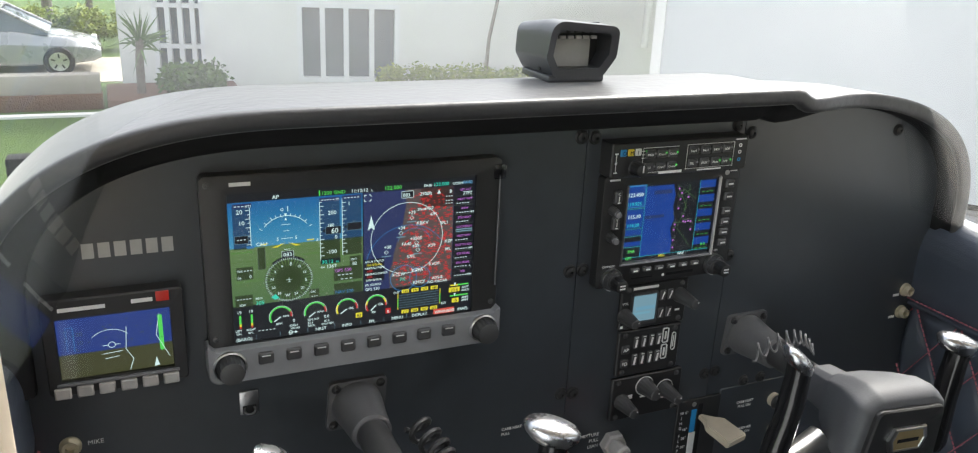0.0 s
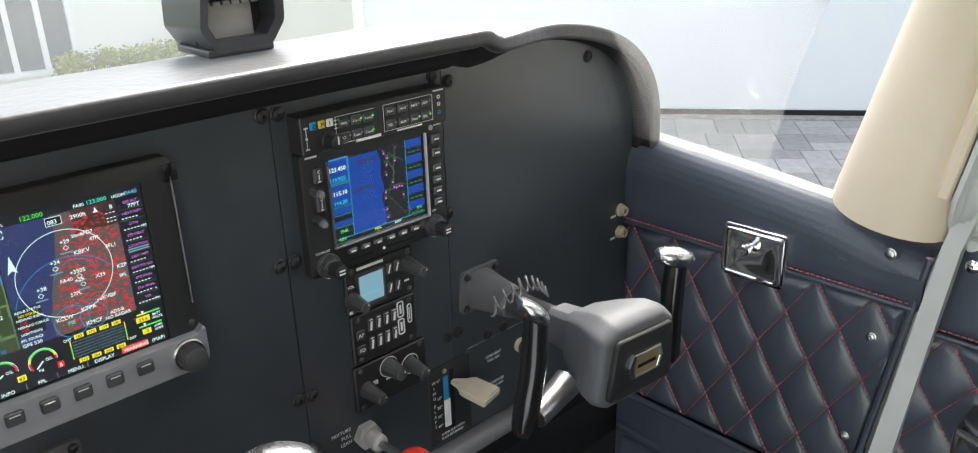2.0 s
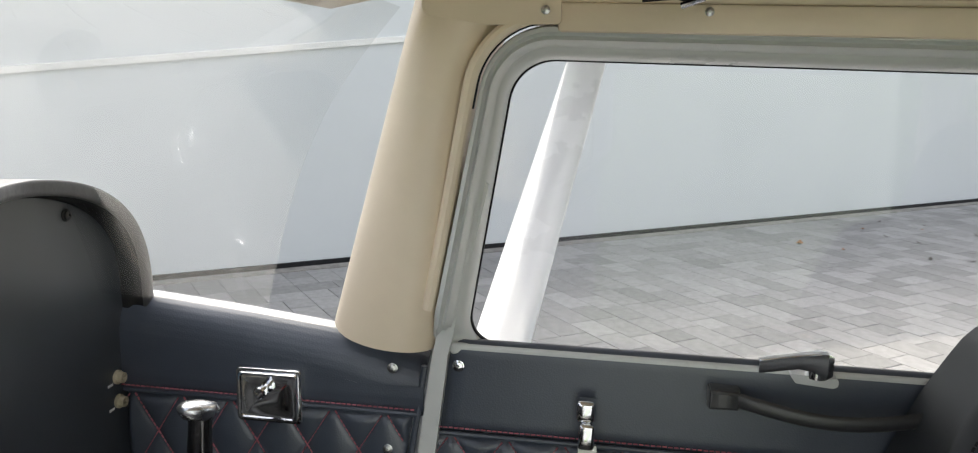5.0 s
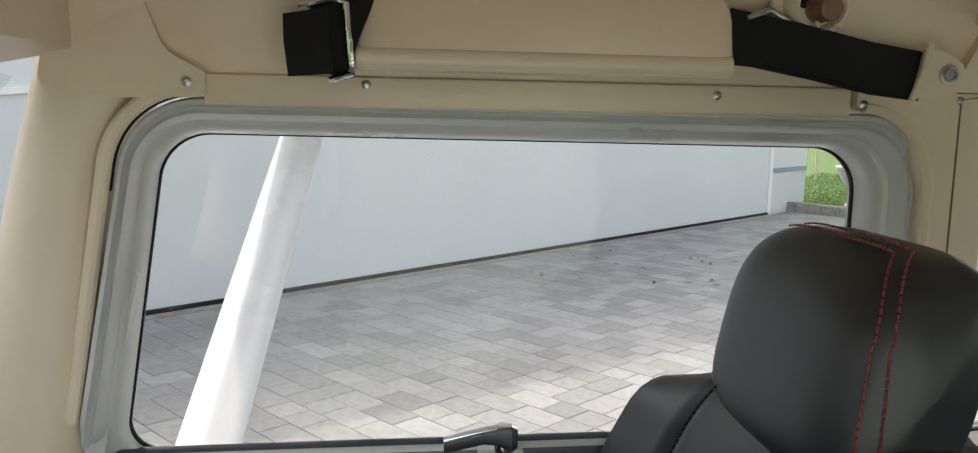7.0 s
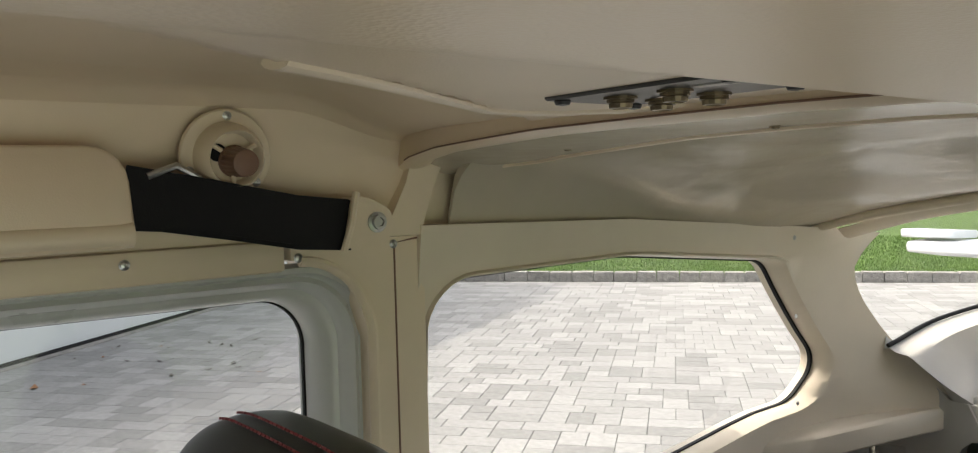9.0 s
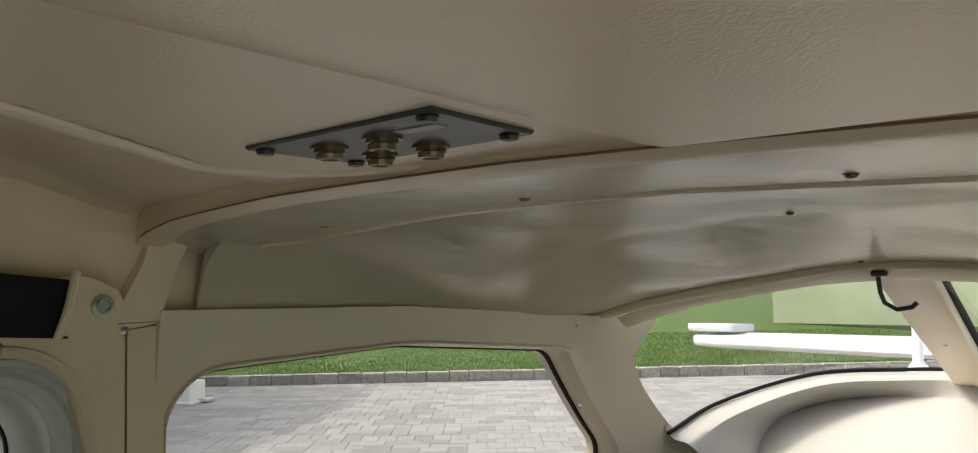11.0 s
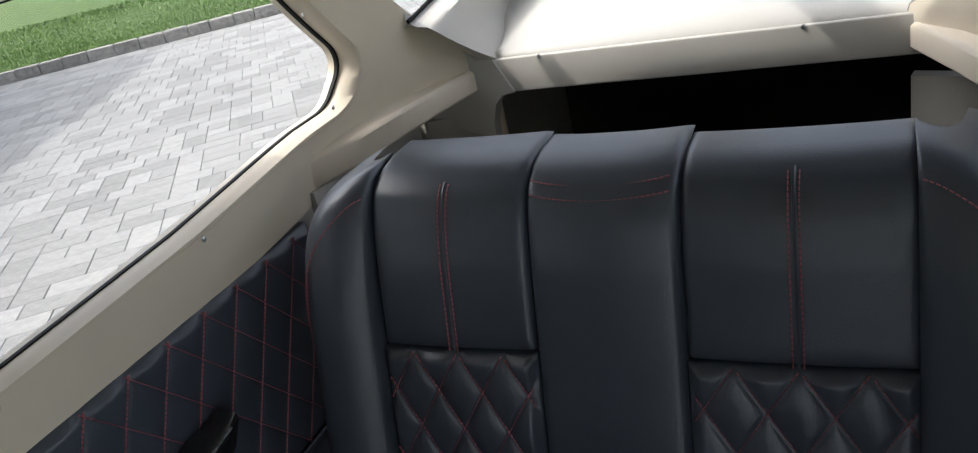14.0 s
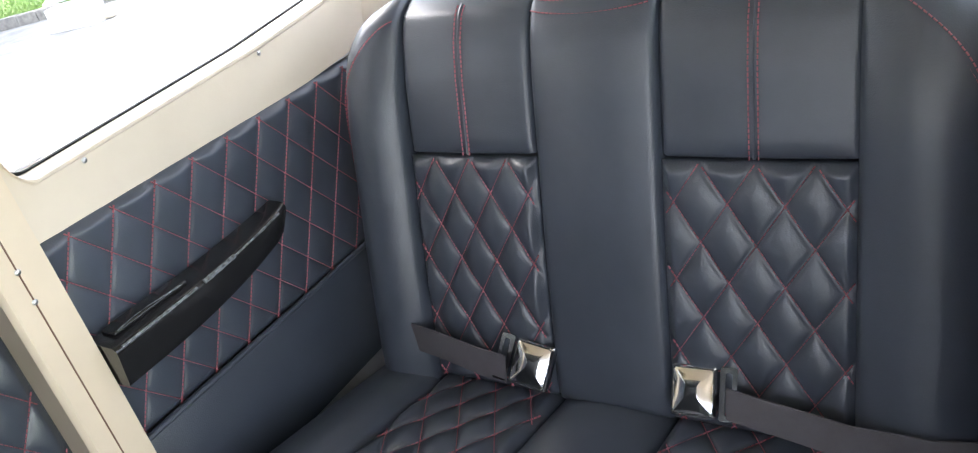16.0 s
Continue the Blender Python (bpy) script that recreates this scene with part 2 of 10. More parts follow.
def tube(bm, pts, r, segs=8, flat=1.0, side=None):
    """A round or flattened bar along points; r may be one radius or one for each point."""
    pts = [Vector(p) for p in pts]
    rings, up = [], Vector(side) if side else None
    for i, p in enumerate(pts):
        d = (pts[min(i + 1, len(pts) - 1)] - pts[max(i - 1, 0)]).normalized()
        if up is None:
            up = d.orthogonal().normalized()
        up = (up - d * up.dot(d)).normalized()
        w = d.cross(up)
        rr = r[i] if isinstance(r, (list, tuple)) else r
        rings.append([bm.verts.new(p + up * rr * math.cos(a) + w * rr * flat * math.sin(a)) for a in (2 * math.pi * k / segs for k in range(segs))])
    for a, b in zip(rings, rings[1:]):
        for k in range(segs):
            bm.faces.new((a[k], a[(k + 1) % segs], b[(k + 1) % segs], b[k]))
    bm.faces.new(rings[0][::-1])
    bm.faces.new(rings[-1])
    return bm


def loft(bm, rings, closed=True, caps=False, ends=False):
    """Joins rings of equally many points with quads. closed: each ring is a loop; ends: the last ring joins the first."""
    vs = [[bm.verts.new(p) for p in ring] for ring in rings]
    n = len(vs[0])
    pairs = list(zip(vs, vs[1:])) + ([(vs[-1], vs[0])] if ends else [])
    for a, b in pairs:
        for k in range(n if closed else n - 1):
            bm.faces.new((a[k], a[(k + 1) % n], b[(k + 1) % n], b[k]))
    if caps:
        bm.faces.new(vs[0][::-1])
        bm.faces.new(vs[-1])
    return vs


def sheet(bm, fn, nu, nv, thick=None):
    """A surface fn(u, v) with u and v from 0 to 1, given thickness along the vector thick."""
    top = [[Vector(fn(i / nu, j / nv)) for j in range(nv + 1)] for i in range(nu + 1)]
    g = [[bm.verts.new(p) for p in row] for row in top]
    for i in range(nu):
        for j in range(nv):
            bm.faces.new((g[i][j], g[i + 1][j], g[i + 1][j + 1], g[i][j + 1]))
    if thick is not None:
        t = Vector(thick)
        h = [[bm.verts.new(p + t) for p in row] for row in top]
        for i in range(nu):
            for j in range(nv):
                bm.faces.new((h[i][j], h[i][j + 1], h[i + 1][j + 1], h[i + 1][j]))
        rim = [(i, 0) for i in range(nu)] + [(nu, j) for j in range(nv)] + [(i, nv) for i in range(nu, 0, -1)] + [(0, j) for j in range(nv, 0, -1)]
        for a, b in zip(rim, rim[1:] + rim[:1]):
            bm.faces.new((g[a[0]][a[1]], h[a[0]][a[1]], h[b[0]][b[1]], g[b[0]][b[1]]))
    return bm


def rounded(corners, radii, n=6):
    """A loop in two dimensions with rounded corners: n + 1 points at each corner and n on each side."""
    out, k = [], len(corners)
    cs = [Vector(c) for c in corners]
    rs = radii if isinstance(radii, (list, tuple)) else [radii] * k
    ends = []
    for i in range(k):
        p, a, b = cs[i], (cs[i - 1] - cs[i]).normalized(), (cs[(i + 1) % k] - cs[i]).normalized()
        half = a.angle(b) / 2
        d = rs[i] / math.tan(half)
        c = p + (a + b).normalized() * (rs[i] / math.sin(half))
        s, e = p + a * d, p + b * d
        v0, v1 = s - c, e - c
        ang = v0.angle_signed(v1)
        ends.append([c + Matrix.Rotation(-ang * t / n, 2) @ v0 for t in range(n + 1)])
    for i in range(k):
        out += ends[i]
        s, e = ends[i][-1], ends[(i + 1) % k][0]
        out += [s.lerp(e, t / n) for t in range(1, n)]
    return out


def prism(bm, loop2, to3, depth_a, depth_b):
    """A solid from a closed loop in two dimensions; to3 turns (u, v, depth) into a place."""
    return loft(bm, [[to3(p[0], p[1], depth_a) for p in loop2], [to3(p[0], p[1], depth_b) for p in loop2]], caps=True)


def lettering(text, size, m, mat, parent, align="LEFT", name="lettering"):
    """Raised writing in the built-in font; m brings its plane into place."""
    cu = bpy.data.curves.new("lettering", "FONT")
    cu.body, cu.size, cu.align_x, cu.extrude = text, size, align, 0.00015
    cu.resolution_u = 2
    tmp = bpy.data.objects.new("lettering", cu)
    scene.collection.objects.link(tmp)
    bpy.context.view_layer.update()
    me = bpy.data.meshes.new_from_object(tmp.evaluated_get(bpy.context.evaluated_depsgraph_get()))
    bpy.data.objects.remove(tmp)
    bpy.data.curves.remove(cu)
    me.materials.clear()
    me.materials.append(mat)
    me.transform(m)
    ob = new(name, me)
    ob.parent = parent
    if parent:
        ob.matrix_parent_inverse = parent.matrix_basis.inverted()
    return ob


def on_panel(x, z, y=0.0):
    """Turns writing upright onto the instrument panel, facing the seats."""
    return Matrix.Translation((x, y, z)) @ pose(0, 0, 0, 90, 0, 0)


def lerp_list(xs, ys, x):
    return float(np.interp(x, xs, ys))


def curve_list(xs, ys, x):
    """Like lerp_list, but with a smooth curve through the values."""
    i = max(0, min(len(xs) - 2, sum(1 for q in xs if q <= x) - 1))
    sl = [(ys[k + 1] - ys[k]) / (xs[k + 1] - xs[k]) for k in range(len(xs) - 1)]
    tan = [sl[0]] + [(a + b) / 2 for a, b in zip(sl, sl[1:])] + [sl[-1]]
    h = xs[i + 1] - xs[i]
    t = (x - xs[i]) / h
    return (2 * t ** 3 - 3 * t * t + 1) * ys[i] + (t ** 3 - 2 * t * t + t) * h * tan[i] + (3 * t * t - 2 * t ** 3) * ys[i + 1] + (t ** 3 - t * t) * h * tan[i + 1]


# ---------- large structure: cabin shell ----------
FLOOR_Z = -0.06
GROUND_Z = -0.87


def yz(x):
    return lambda y, z, d: (x + d, y, z)


def build_floor():
    boxed("floor", (0, -1.1, FLOOR_Z - 0.02), (1.08, 3.4, 0.04), CARPET, None, bevel=0)
    tagged(bpy.data.objects["floor"], "black carpeted cabin floor between the seats", "floor", kind="structure")
    for s, nm in ((1, "wall_right"), (-1, "wall_left")):
        w = empty(nm, "lower cabin side wall skin behind the black trim", "wall", kind="structure")
        if s > 0:
            boxed("skin", (0.555, -0.95, 0.28), (0.03, 3.3, 0.72), WHITE_PAINT, w, bevel=0.004)
        else:
            boxed("front_skin", (-0.555, 0.17, 0.28), (0.03, 1.06, 0.72), WHITE_PAINT, w, bevel=0.004)
            boxed("rear_skin", (-0.555, -1.92, 0.28), (0.03, 1.36, 0.72), WHITE_PAINT, w, bevel=0.004)
            boxed("door_sill", (-0.555, -0.80, -0.02), (0.03, 0.88, 0.12), WHITE_PAINT, w, bevel=0.004)
    f = empty("wall_front", "black firewall behind the instrument panel", "wall", kind="structure")
    boxed("firewall", (0, 0.5, 0.36), (1.1, 0.03, 0.86), CARPET, f, bevel=0.004)


def glare_top(x):
    """Height of the glareshield's outer edge across the cabin."""
    if x < -0.28:
        t = min(1.0, (-0.28 - x) / 0.255)
        return 0.77 + 0.182 * (1 - t ** 2.6) ** (1 / 2.6)
    if x < 0.207:
        return 0.952
    if x < 0.23:
        k = (x - 0.207) / 0.023
        return 0.952 - 0.010 * k * k * (3 - 2 * k)
    t = min(1.0, max(0.0, (x - 0.25) / 0.281))
    return 0.77 + 0.172 * (1 - t ** 2.6) ** (1 / 2.6)


RIGHT_ARCH = 0.532


def arch_points(n=150):
    """Places along the glareshield's outer edge, evenly spaced, with inward normals."""
    xs = [-0.535 + (RIGHT_ARCH + 0.535) * k / 4000 for k in range(4001)]
    raw = [Vector((-0.535, 0.72))] + [Vector((x, glare_top(x))) for x in xs] + [Vector((RIGHT_ARCH, 0.72))]
    acc = [0.0]
    for a, b in zip(raw, raw[1:]):
        acc.append(acc[-1] + (b - a).length)
    pts = []
    for k in range(n + 1):
        d = acc[-1] * k / n
        pts.append(Vector((lerp_list(acc, [p.x for p in raw], d), lerp_list(acc, [p.y for p in raw], d))))
    out = []
    for k, p in enumerate(pts):
        t = (pts[min(k + 2, n)] - pts[max(k - 2, 0)]).normalized()
        out.append((p, Vector((t.y, -t.x))))
    return out


def reach(x):
    """How far the lip stands out, less over the right hand arch."""
    k = max(0.0, min(1.0, (x - 0.215) / 0.12))
    return 1 - 0.44 * k * k * (3 - 2 * k)


def build_glareshield():
    g = empty("glareshield", "black grained vinyl glareshield pad arching over the instrument panel", "glareshield", kind="structure")
    rings = []
    for p, nrm in arch_points():
        prof = [(-0.046, 0.0165), (-0.052, 0.0162), (-0.0555, 0.0145), (-0.057, 0.011), (-0.057, 0.0035), (-0.0562, 0.0012), (-0.0545, 0.0002), (-0.049, 0.0), (-0.01, 0.0006), (0.05, 0.003), (0.10, 0.009), (0.14, 0.020)]
        ring = [(p.x + nrm.x * o, y * reach(p.x) if y < 0 else y, p.y + nrm.y * o) for y, o in prof]
        low = max(0.0, p.y - 0.80)
        ring += [(p.x * 0.98, 0.28, p.y - 0.05 - 0.1 * low), (p.x * 0.95, 0.42, p.y - 0.10 - 0.35 * low)]
        rings.append(ring)
    bm = bmesh.new()
    loft(bm, rings, closed=False)
    part("pad", bm, GRAIN, g, angle=42)
    # recessed return below the lip, blackened to stand for the shade there
    under = [(0.004, 0.0405), (-0.010, 0.0405), (-0.014, 0.039), (-0.0165, 0.034), (-0.022, 0.020), (-0.030, 0.0165), (-0.047, 0.0160)]
    bm = bmesh.new()
    rings = []
    for p, nrm in arch_points():
        k = 1 - 0.85 * max(0.0, min(1.0, (p.x - 0.20) / 0.12))
        rings.append([(p.x + nrm.x * (0.016 + (o - 0.016) * k), y * reach(p.x), p.y + nrm.y * (0.016 + (o - 0.016) * k)) for y, o in under])
    loft(bm, rings, closed=False)
    part("under_shade", bm, RUBBER, g, "recessed edge coloured matt black as the shade under the lip", angle=60)


def build_panel():
    """Three painted plates with narrow gaps between them."""
    p = empty("instrument_panel", "matt black painted metal instrument panel in three plates", "panel", kind="structure")
    for nm, a, b in (("left_plate", -0.54, -0.0005), ("middle_plate", 0.0005, 0.1925), ("right_plate", 0.1935, 0.529)):
        n = 40
        top = [(a + (b - a) * k / n) for k in range(n + 1)]
        loop = [(x, min(0.938, glare_top(max(-0.533, min(0.530, x))) - 0.02)) for x in top] + [(b, 0.47), (a, 0.47)]
        bm = bmesh.new()
        prism(bm, loop, lambda u, v, d: (u, d, v), 0.0, 0.003)
        part(nm, bm, PANEL, p, flat=True)
    boxed("backing", (0, 0.012, 0.58), (1.07, 0.006, 0.36), RUBBER, p, bevel=0)
    boxed("lower_lip", (0.04, -0.008, 0.462), (1.0, 0.03, 0.022), GREY_PLASTIC, p, "dark grey padded lower edge", bevel=0.009, segs=3)
    boxed("lower_panel", (0, 0.02, 0.38), (1.06, 0.01, 0.15), BLACK, p)


def side_loops():
    """The door frame's outer and inner outlines in (y, z)."""
    outer = [(-0.388, 0.735), (-0.455, 1.1), (-1.246, 1.096), (-1.246, 0.735)]
    inner = [(-0.425, 0.742), (-0.474, 1.066), (-1.194, 1.060), (-1.194, 0.742)]
    return outer, inner


def build_door(s):
    """Right (s = 1) or left door: skin, moulded window frame, pane, seal and padded panel."""
    d = empty("door_1" if s > 0 else "door_2", "closed cabin door, light grey frame with black quilted leather panel" if s > 0 else "open cabin door, light grey frame with black quilted leather panel", "door", kind="structure")
    outer, inner = side_loops()
    lo = rounded(outer, [0.004, 0.075, 0.075, 0.004], 12)
    li = rounded(inner, [0.03, 0.05, 0.05, 0.03], 12)
    prof = [(0.0, 0.500), (0.0, 0.476), (0.06, 0.470), (0.20, 0.469), (0.26, 0.476), (0.30, 0.478), (0.42, 0.473), (0.55, 0.479), (0.62, 0.490), (0.68, 0.491), (0.80, 0.493), (0.93, 0.505), (1.0, 0.515), (1.0, 0.535)]
    bm = bmesh.new()

    def rail(x, z):
        """The bottom rail lies back behind the leather pad."""
        k = max(0.0, min(1.0, (0.778 - z) / 0.03))
        return x + max(0.0, 0.513 - x) * k * k * (3 - 2 * k)

    loft(bm, [[(s * rail(x, a.y + (b.y - a.y) * t), a.x + (b.x - a.x) * t, a.y + (b.y - a.y) * t) for a, b in zip(lo, li)] for t, x in prof])
    part("window_frame", bm, GREY_PAINT, d, angle=50)
    cy = sum(p.x for p in li) / len(li)
    cz = sum(p.y for p in li) / len(li)
    bm = bmesh.new()
    grow = lambda k, x: [(s * x, cy + (p.x - cy) * (1 + k * 0.012), cz + (p.y - cz) * (1 + k * 0.028)) for p in li]  # noqa: E731
    loft(bm, [grow(-0.35, 0.5225), grow(-0.35, 0.528), grow(0.3, 0.528), grow(0.3, 0.5225)], ends=True)
    part("seal", bm, RUBBER, d)
    bm = bmesh.new()
    prism(bm, [(p.x, p.y) for p in li], yz(0), s * 0.524, s * 0.527)
    pane = part("window_pane", bm, PANE, d, flat=True)
    pane.visible_shadow = False
    # sill of the door under the window, and the painted front and rear edges
    boxed("sill", (s * 0.5150, -0.81, 0.7395), (0.024, 0.80, 0.014), GREY_PAINT, d, bevel=0.004, segs=3)
    bm = bmesh.new()
    loop = rounded([(-0.335, 0.30), (-0.361, 0.30), (-0.410, 0.735), (-0.452, 0.93), (-0.44, 0.95), (-0.392, 0.735)], [0.004, 0.004, 0.02, 0.004, 0.004, 0.02], 3)
    prism(bm, loop, yz(0), s * 0.493, s * 0.54)
    part("front_edge", bm, GREY_PAINT, d)
    boxed("skin", (s * 0.548, -0.79, 0.33), (0.012, 0.87, 0.80), WHITE_PAINT, d, bevel=0.003)
    if s < 0:
        swing_open(d)
    return d


def build_pillar(s):
    """Cream windscreen post, with the cover that spreads at its top."""
    w = empty("pillar_right" if s > 0 else "pillar_left", "cream moulded plastic windscreen post cover", "pillar", kind="structure")
    rings = []
    for k in range(13):
        t = k / 12
        z = 0.738 + 0.42 * t
        y0 = -0.272 - 0.105 * t + 0.03 * (1 - t) ** 3 * 0
        y1 = -0.392 - 0.062 * t - (0.05 * max(0, t - 0.75) / 0.25 if t > 0.75 else 0)
        ring = []
        for a in range(15):
            q = a / 14
            ang = math.pi * q
            y = y0 + (y1 - y0) * (1 - math.cos(ang)) / 2
            bulge = math.sin(ang) ** 0.8
            x = 0.520 - 0.012 * t - 0.052 * bulge
            ring.append((s * x, y, z + 0.03 * (1 - q) ** 2 * (1 - t)))
        ring += [(s * 0.545, y1, z), (s * 0.545, y0, z)]
        rings.append(ring)
    bm = bmesh.new()
    loft(bm, rings, caps=True)
    part("post_cover", bm, CREAM_PAINT, w, angle=50)
    bm = bmesh.new()
    loop = rounded([(-0.384, 1.108), (-0.415, 1.27), (-0.455, 1.27), (-0.476, 1.182), (-0.492, 1.140), (-0.526, 1.122), (-0.526, 1.100), (-0.45, 1.098)], [0.01, 0.01, 0.01, 0.03, 0.03, 0.004, 0.004, 0.02], 4)
    prism(bm, loop, yz(0), s * 0.455, s * 0.50)
    part("upper_cover", bm, CREAM_PAINT, w)
    # bead that follows the door frame's edge; a black strip draws the gap's shadow
    line = [p for p in rounded(side_loops()[0], [0.004, 0.075, 0.075, 0.004], 12) if p.x > -0.535 and p.y > 0.75]
    depth = lambda z: s * lerp_list([0.735, 0.90, 1.03, 1.11], [0.486, 0.477, 0.467, 0.462], z)  # noqa: E731
    bead, gap = [], []
    for a, p, b in zip(line, line[1:], line[2:]):
        t = (b - a).normalized()
        out = Vector((t.y, -t.x))
        q, r = p + out * 0.0095, p + out * 0.0030
        bead.append((depth(q.y), q.x, q.y))
        if p.y > 1.0:
            gap.append((depth(r.y) + s * 0.004, r.x, r.y))
    part("edge_trim", tube(bmesh.new(), bead, 0.0072, 10, 1.0), CREAM_PAINT, w)
    part("edge_shadow", tube(bmesh.new(), gap, 0.0020, 6), RUBBER, w, "black strip as the shadow line along the door frame")
    turned("screw_hole", [(0.0, 0.0), (0.003, 0.0), (0.003, 0.0006), (0, 0.0006)], (s * 0.4665, -0.392, 0.998), (-s, 0, 0), RUBBER, w)


def bow_y(x):
    """Front edge of the roof bow across the cabin."""
    return -1.212 - 0.062 * (abs(x) / 0.46) ** 2.2


def ceiling_z(x, y):
    """The front headliner: a low centre panel that widens to the rear, raised coves at either side and a slack bulge on the left."""
    a = abs(x)
    xb = lerp_list([-1.30, -1.27, -1.206, -1.075, -0.99, -0.92, -0.86, -0.78, -0.6], [0.27, 0.245, 0.198, 0.103, 0.048, 0.017, -0.02, -0.05, -0.06], y)
    k = max(0.0, min(1.0, (y - bow_y(x)) / 0.13))
    k = k * k * (3 - 2 * k)
    if x < xb:
        z = 1.2150
        if x < -0.25:
            z += 0.035 * k * math.sin(math.pi / 2 * min(1.0, (-0.25 - x) / 0.1))
    else:
        rise = math.sin(math.pi / 2 * min(1.0, (x - xb) / max(0.05, 0.34 - xb)))
        z = 1.2195 + 0.040 * rise * k
    side = lerp_list([0.38, 0.43, 0.448, 0.455], [0.0, 0.006, 0.02, 0.062], a)
    z = max(1.198, z - side * (0.35 + 0.65 * k))
    front = max(0.0, min(1.0, (-0.42 - y) / 0.15))
    if x < -0.09 and y > -1.185:
        d = min((-0.078 - x) / 0.055, (y + 1.172) / 0.045, 1.0)
        e = min(1.0, max(0.0, (0.43 + x) / 0.1))
        z -= 0.019 * math.sin(math.pi / 2 * max(0.0, d)) * e
    return z - 0.075 * (1 - front) ** 2 * (1.0 if a < 0.42 else 0.6)


def build_ceiling():
    c = empty("ceiling", "cream vinyl headliner over the front seats", "ceiling", kind="structure")
    bm = bmesh.new()

    def front_liner(u, v):
        x = -0.455 + 0.91 * u
        y = -0.40 + (bow_y(x) - 0.006 + 0.40) * v
        return (x, y, ceiling_z(x, y))

    sheet(bm, front_liner, 130, 120, (0, 0, 0.02))
    part("headliner", bm, CREAM, c, angle=30)
    pts = [(0.020, -0.930), (0.042, -0.972), (0.063, -1.006), (0.086, -1.040), (0.121, -1.092), (0.142, -1.124), (0.146, -1.150), (0.136, -1.180), (0.106, -1.204), (0.062, -1.216)]
    part("edge_strip", tube(bmesh.new(), [(x, y, 1.2150) for x, y in pts], 0.0058, 10, 0.45, (0.8, 0.6, 0)), CREAM_PAINT, c)
    # upper side panels between door header and headliner
    for s in (1, -1):
        bm = bmesh.new()
        sheet(bm, lambda u, v: (s * lerp_list([1.12, 1.17, 1.2, 1.22], [0.468, 0.461, 0.455, 0.452], 1.115 + 0.115 * v), -0.40 - 0.905 * u, 1.115 + 0.115 * v - (0.02 if u < 0.02 else 0)), 24, 10, (s * 0.02, 0, 0))
        part("side_liner", bm, CREAM, c, angle=80)
        hb = bmesh.new()
        box(hb, (s * 0.470, -0.835, 1.107), (0.018, 0.625, 0.029), bevel=0.004, segs=2)
        part("door_header", hb, CREAM_PAINT, c)
    # bow across the cabin between the two headliners
    for nm in ("bow", "bow_flange"):
        bm = bmesh.new()

        def surf(u, v):
            x = -0.462 + 0.924 * u
            a = abs(x)
            e = lerp_list([0, 0.2, 0.36, 0.43, 0.462], [1.213, 1.211, 1.205, 1.198, 1.188], a)
            yb = bow_y(x)
            if nm == "bow":
                return (x, yb + 0.002 - 0.036 * v, e - 0.007 * math.sin(math.pi * (0.12 + 0.80 * v)))
            r = lerp_list([0, 0.2, 0.36, 0.43, 0.462], [1.210, 1.207, 1.199, 1.192, 1.184], a)
            y1 = -1.408 + 0.008 * math.sin(7 * x + 0.6) + 0.05 * max(0.0, (a - 0.40) / 0.06)
            wob = 0.002 * math.sin(9 * x + 1) * v
            return (x, yb - 0.034 + (y1 - yb + 0.034) * v, e - 0.002 + (r - e) * v ** 0.7 + wob - 0.003 * math.sin(math.pi * v))

        sheet(bm, surf, 70, 12, (0, 0, 0.030 if nm == "bow" else 0.008))
        part(nm, bm, CREAM if nm == "bow" else REAR_VINYL, c, angle=60)
        line = [Vector(surf(i / 70, 0.0 if nm == "bow" else 1.0)) for i in range(2, 69)]
        if nm == "bow":
            # thin brown line drawn for the shadow in the bow's front crease
            part("bow_crease_shadow", tube(bmesh.new(), [p + Vector((0, 0.0012, 0.0)) for p in line], 0.0008, 6), BROWN, c)
        else:
            part("flange_welt", tube(bmesh.new(), [p + Vector((0, 0.002, 0.001)) for p in line], 0.0042, 8), CREAM, c)
    # rear headliner
    r = empty("ceiling_rear", "wrinkled cream vinyl headliner over the rear bench", "ceiling", kind="structure")

    def rear(u, v):
        y = -1.335 - 0.73 * v
        side = lerp_list([-2.07, -1.90, -1.655, -1.487, -1.3], [1.078, 1.085, 1.104, 1.114, 1.122], y)
        mid = lerp_list([-2.07, -1.95, -1.75, -1.40], [1.157, 1.175, 1.206, 1.221], y)
        x = -0.462 + 0.924 * u
        a = abs(x) / 0.462
        wrk = (0.008 * math.sin(11 * x + 5 * y) * math.sin(6.5 * y + 2) + 0.005 * math.sin(17 * y + 4 * x)) * (1 - a ** 4) + 0.007 * noise.noise((x * 9, y * 7, 3.1)) * (1 - a ** 6)
        wrk *= max(0.0, min(1.0, (y + 2.07) / 0.10))
        k = max(0.0, min(1.0, (y + 2.05) / 0.65))
        p = 1.7 + 6.0 * k * k
        return (x, y, side + (mid - side) * (1 - min(1.0, a) ** p) ** (0.9 - 0.35 * k) + wrk)

    sheet(bm := bmesh.new(), rear, 70, 44, (0, 0, 0.015))
    part("rear_headliner", bm, REAR_VINYL, r, angle=80)
    bm = bmesh.new()
    rings = []
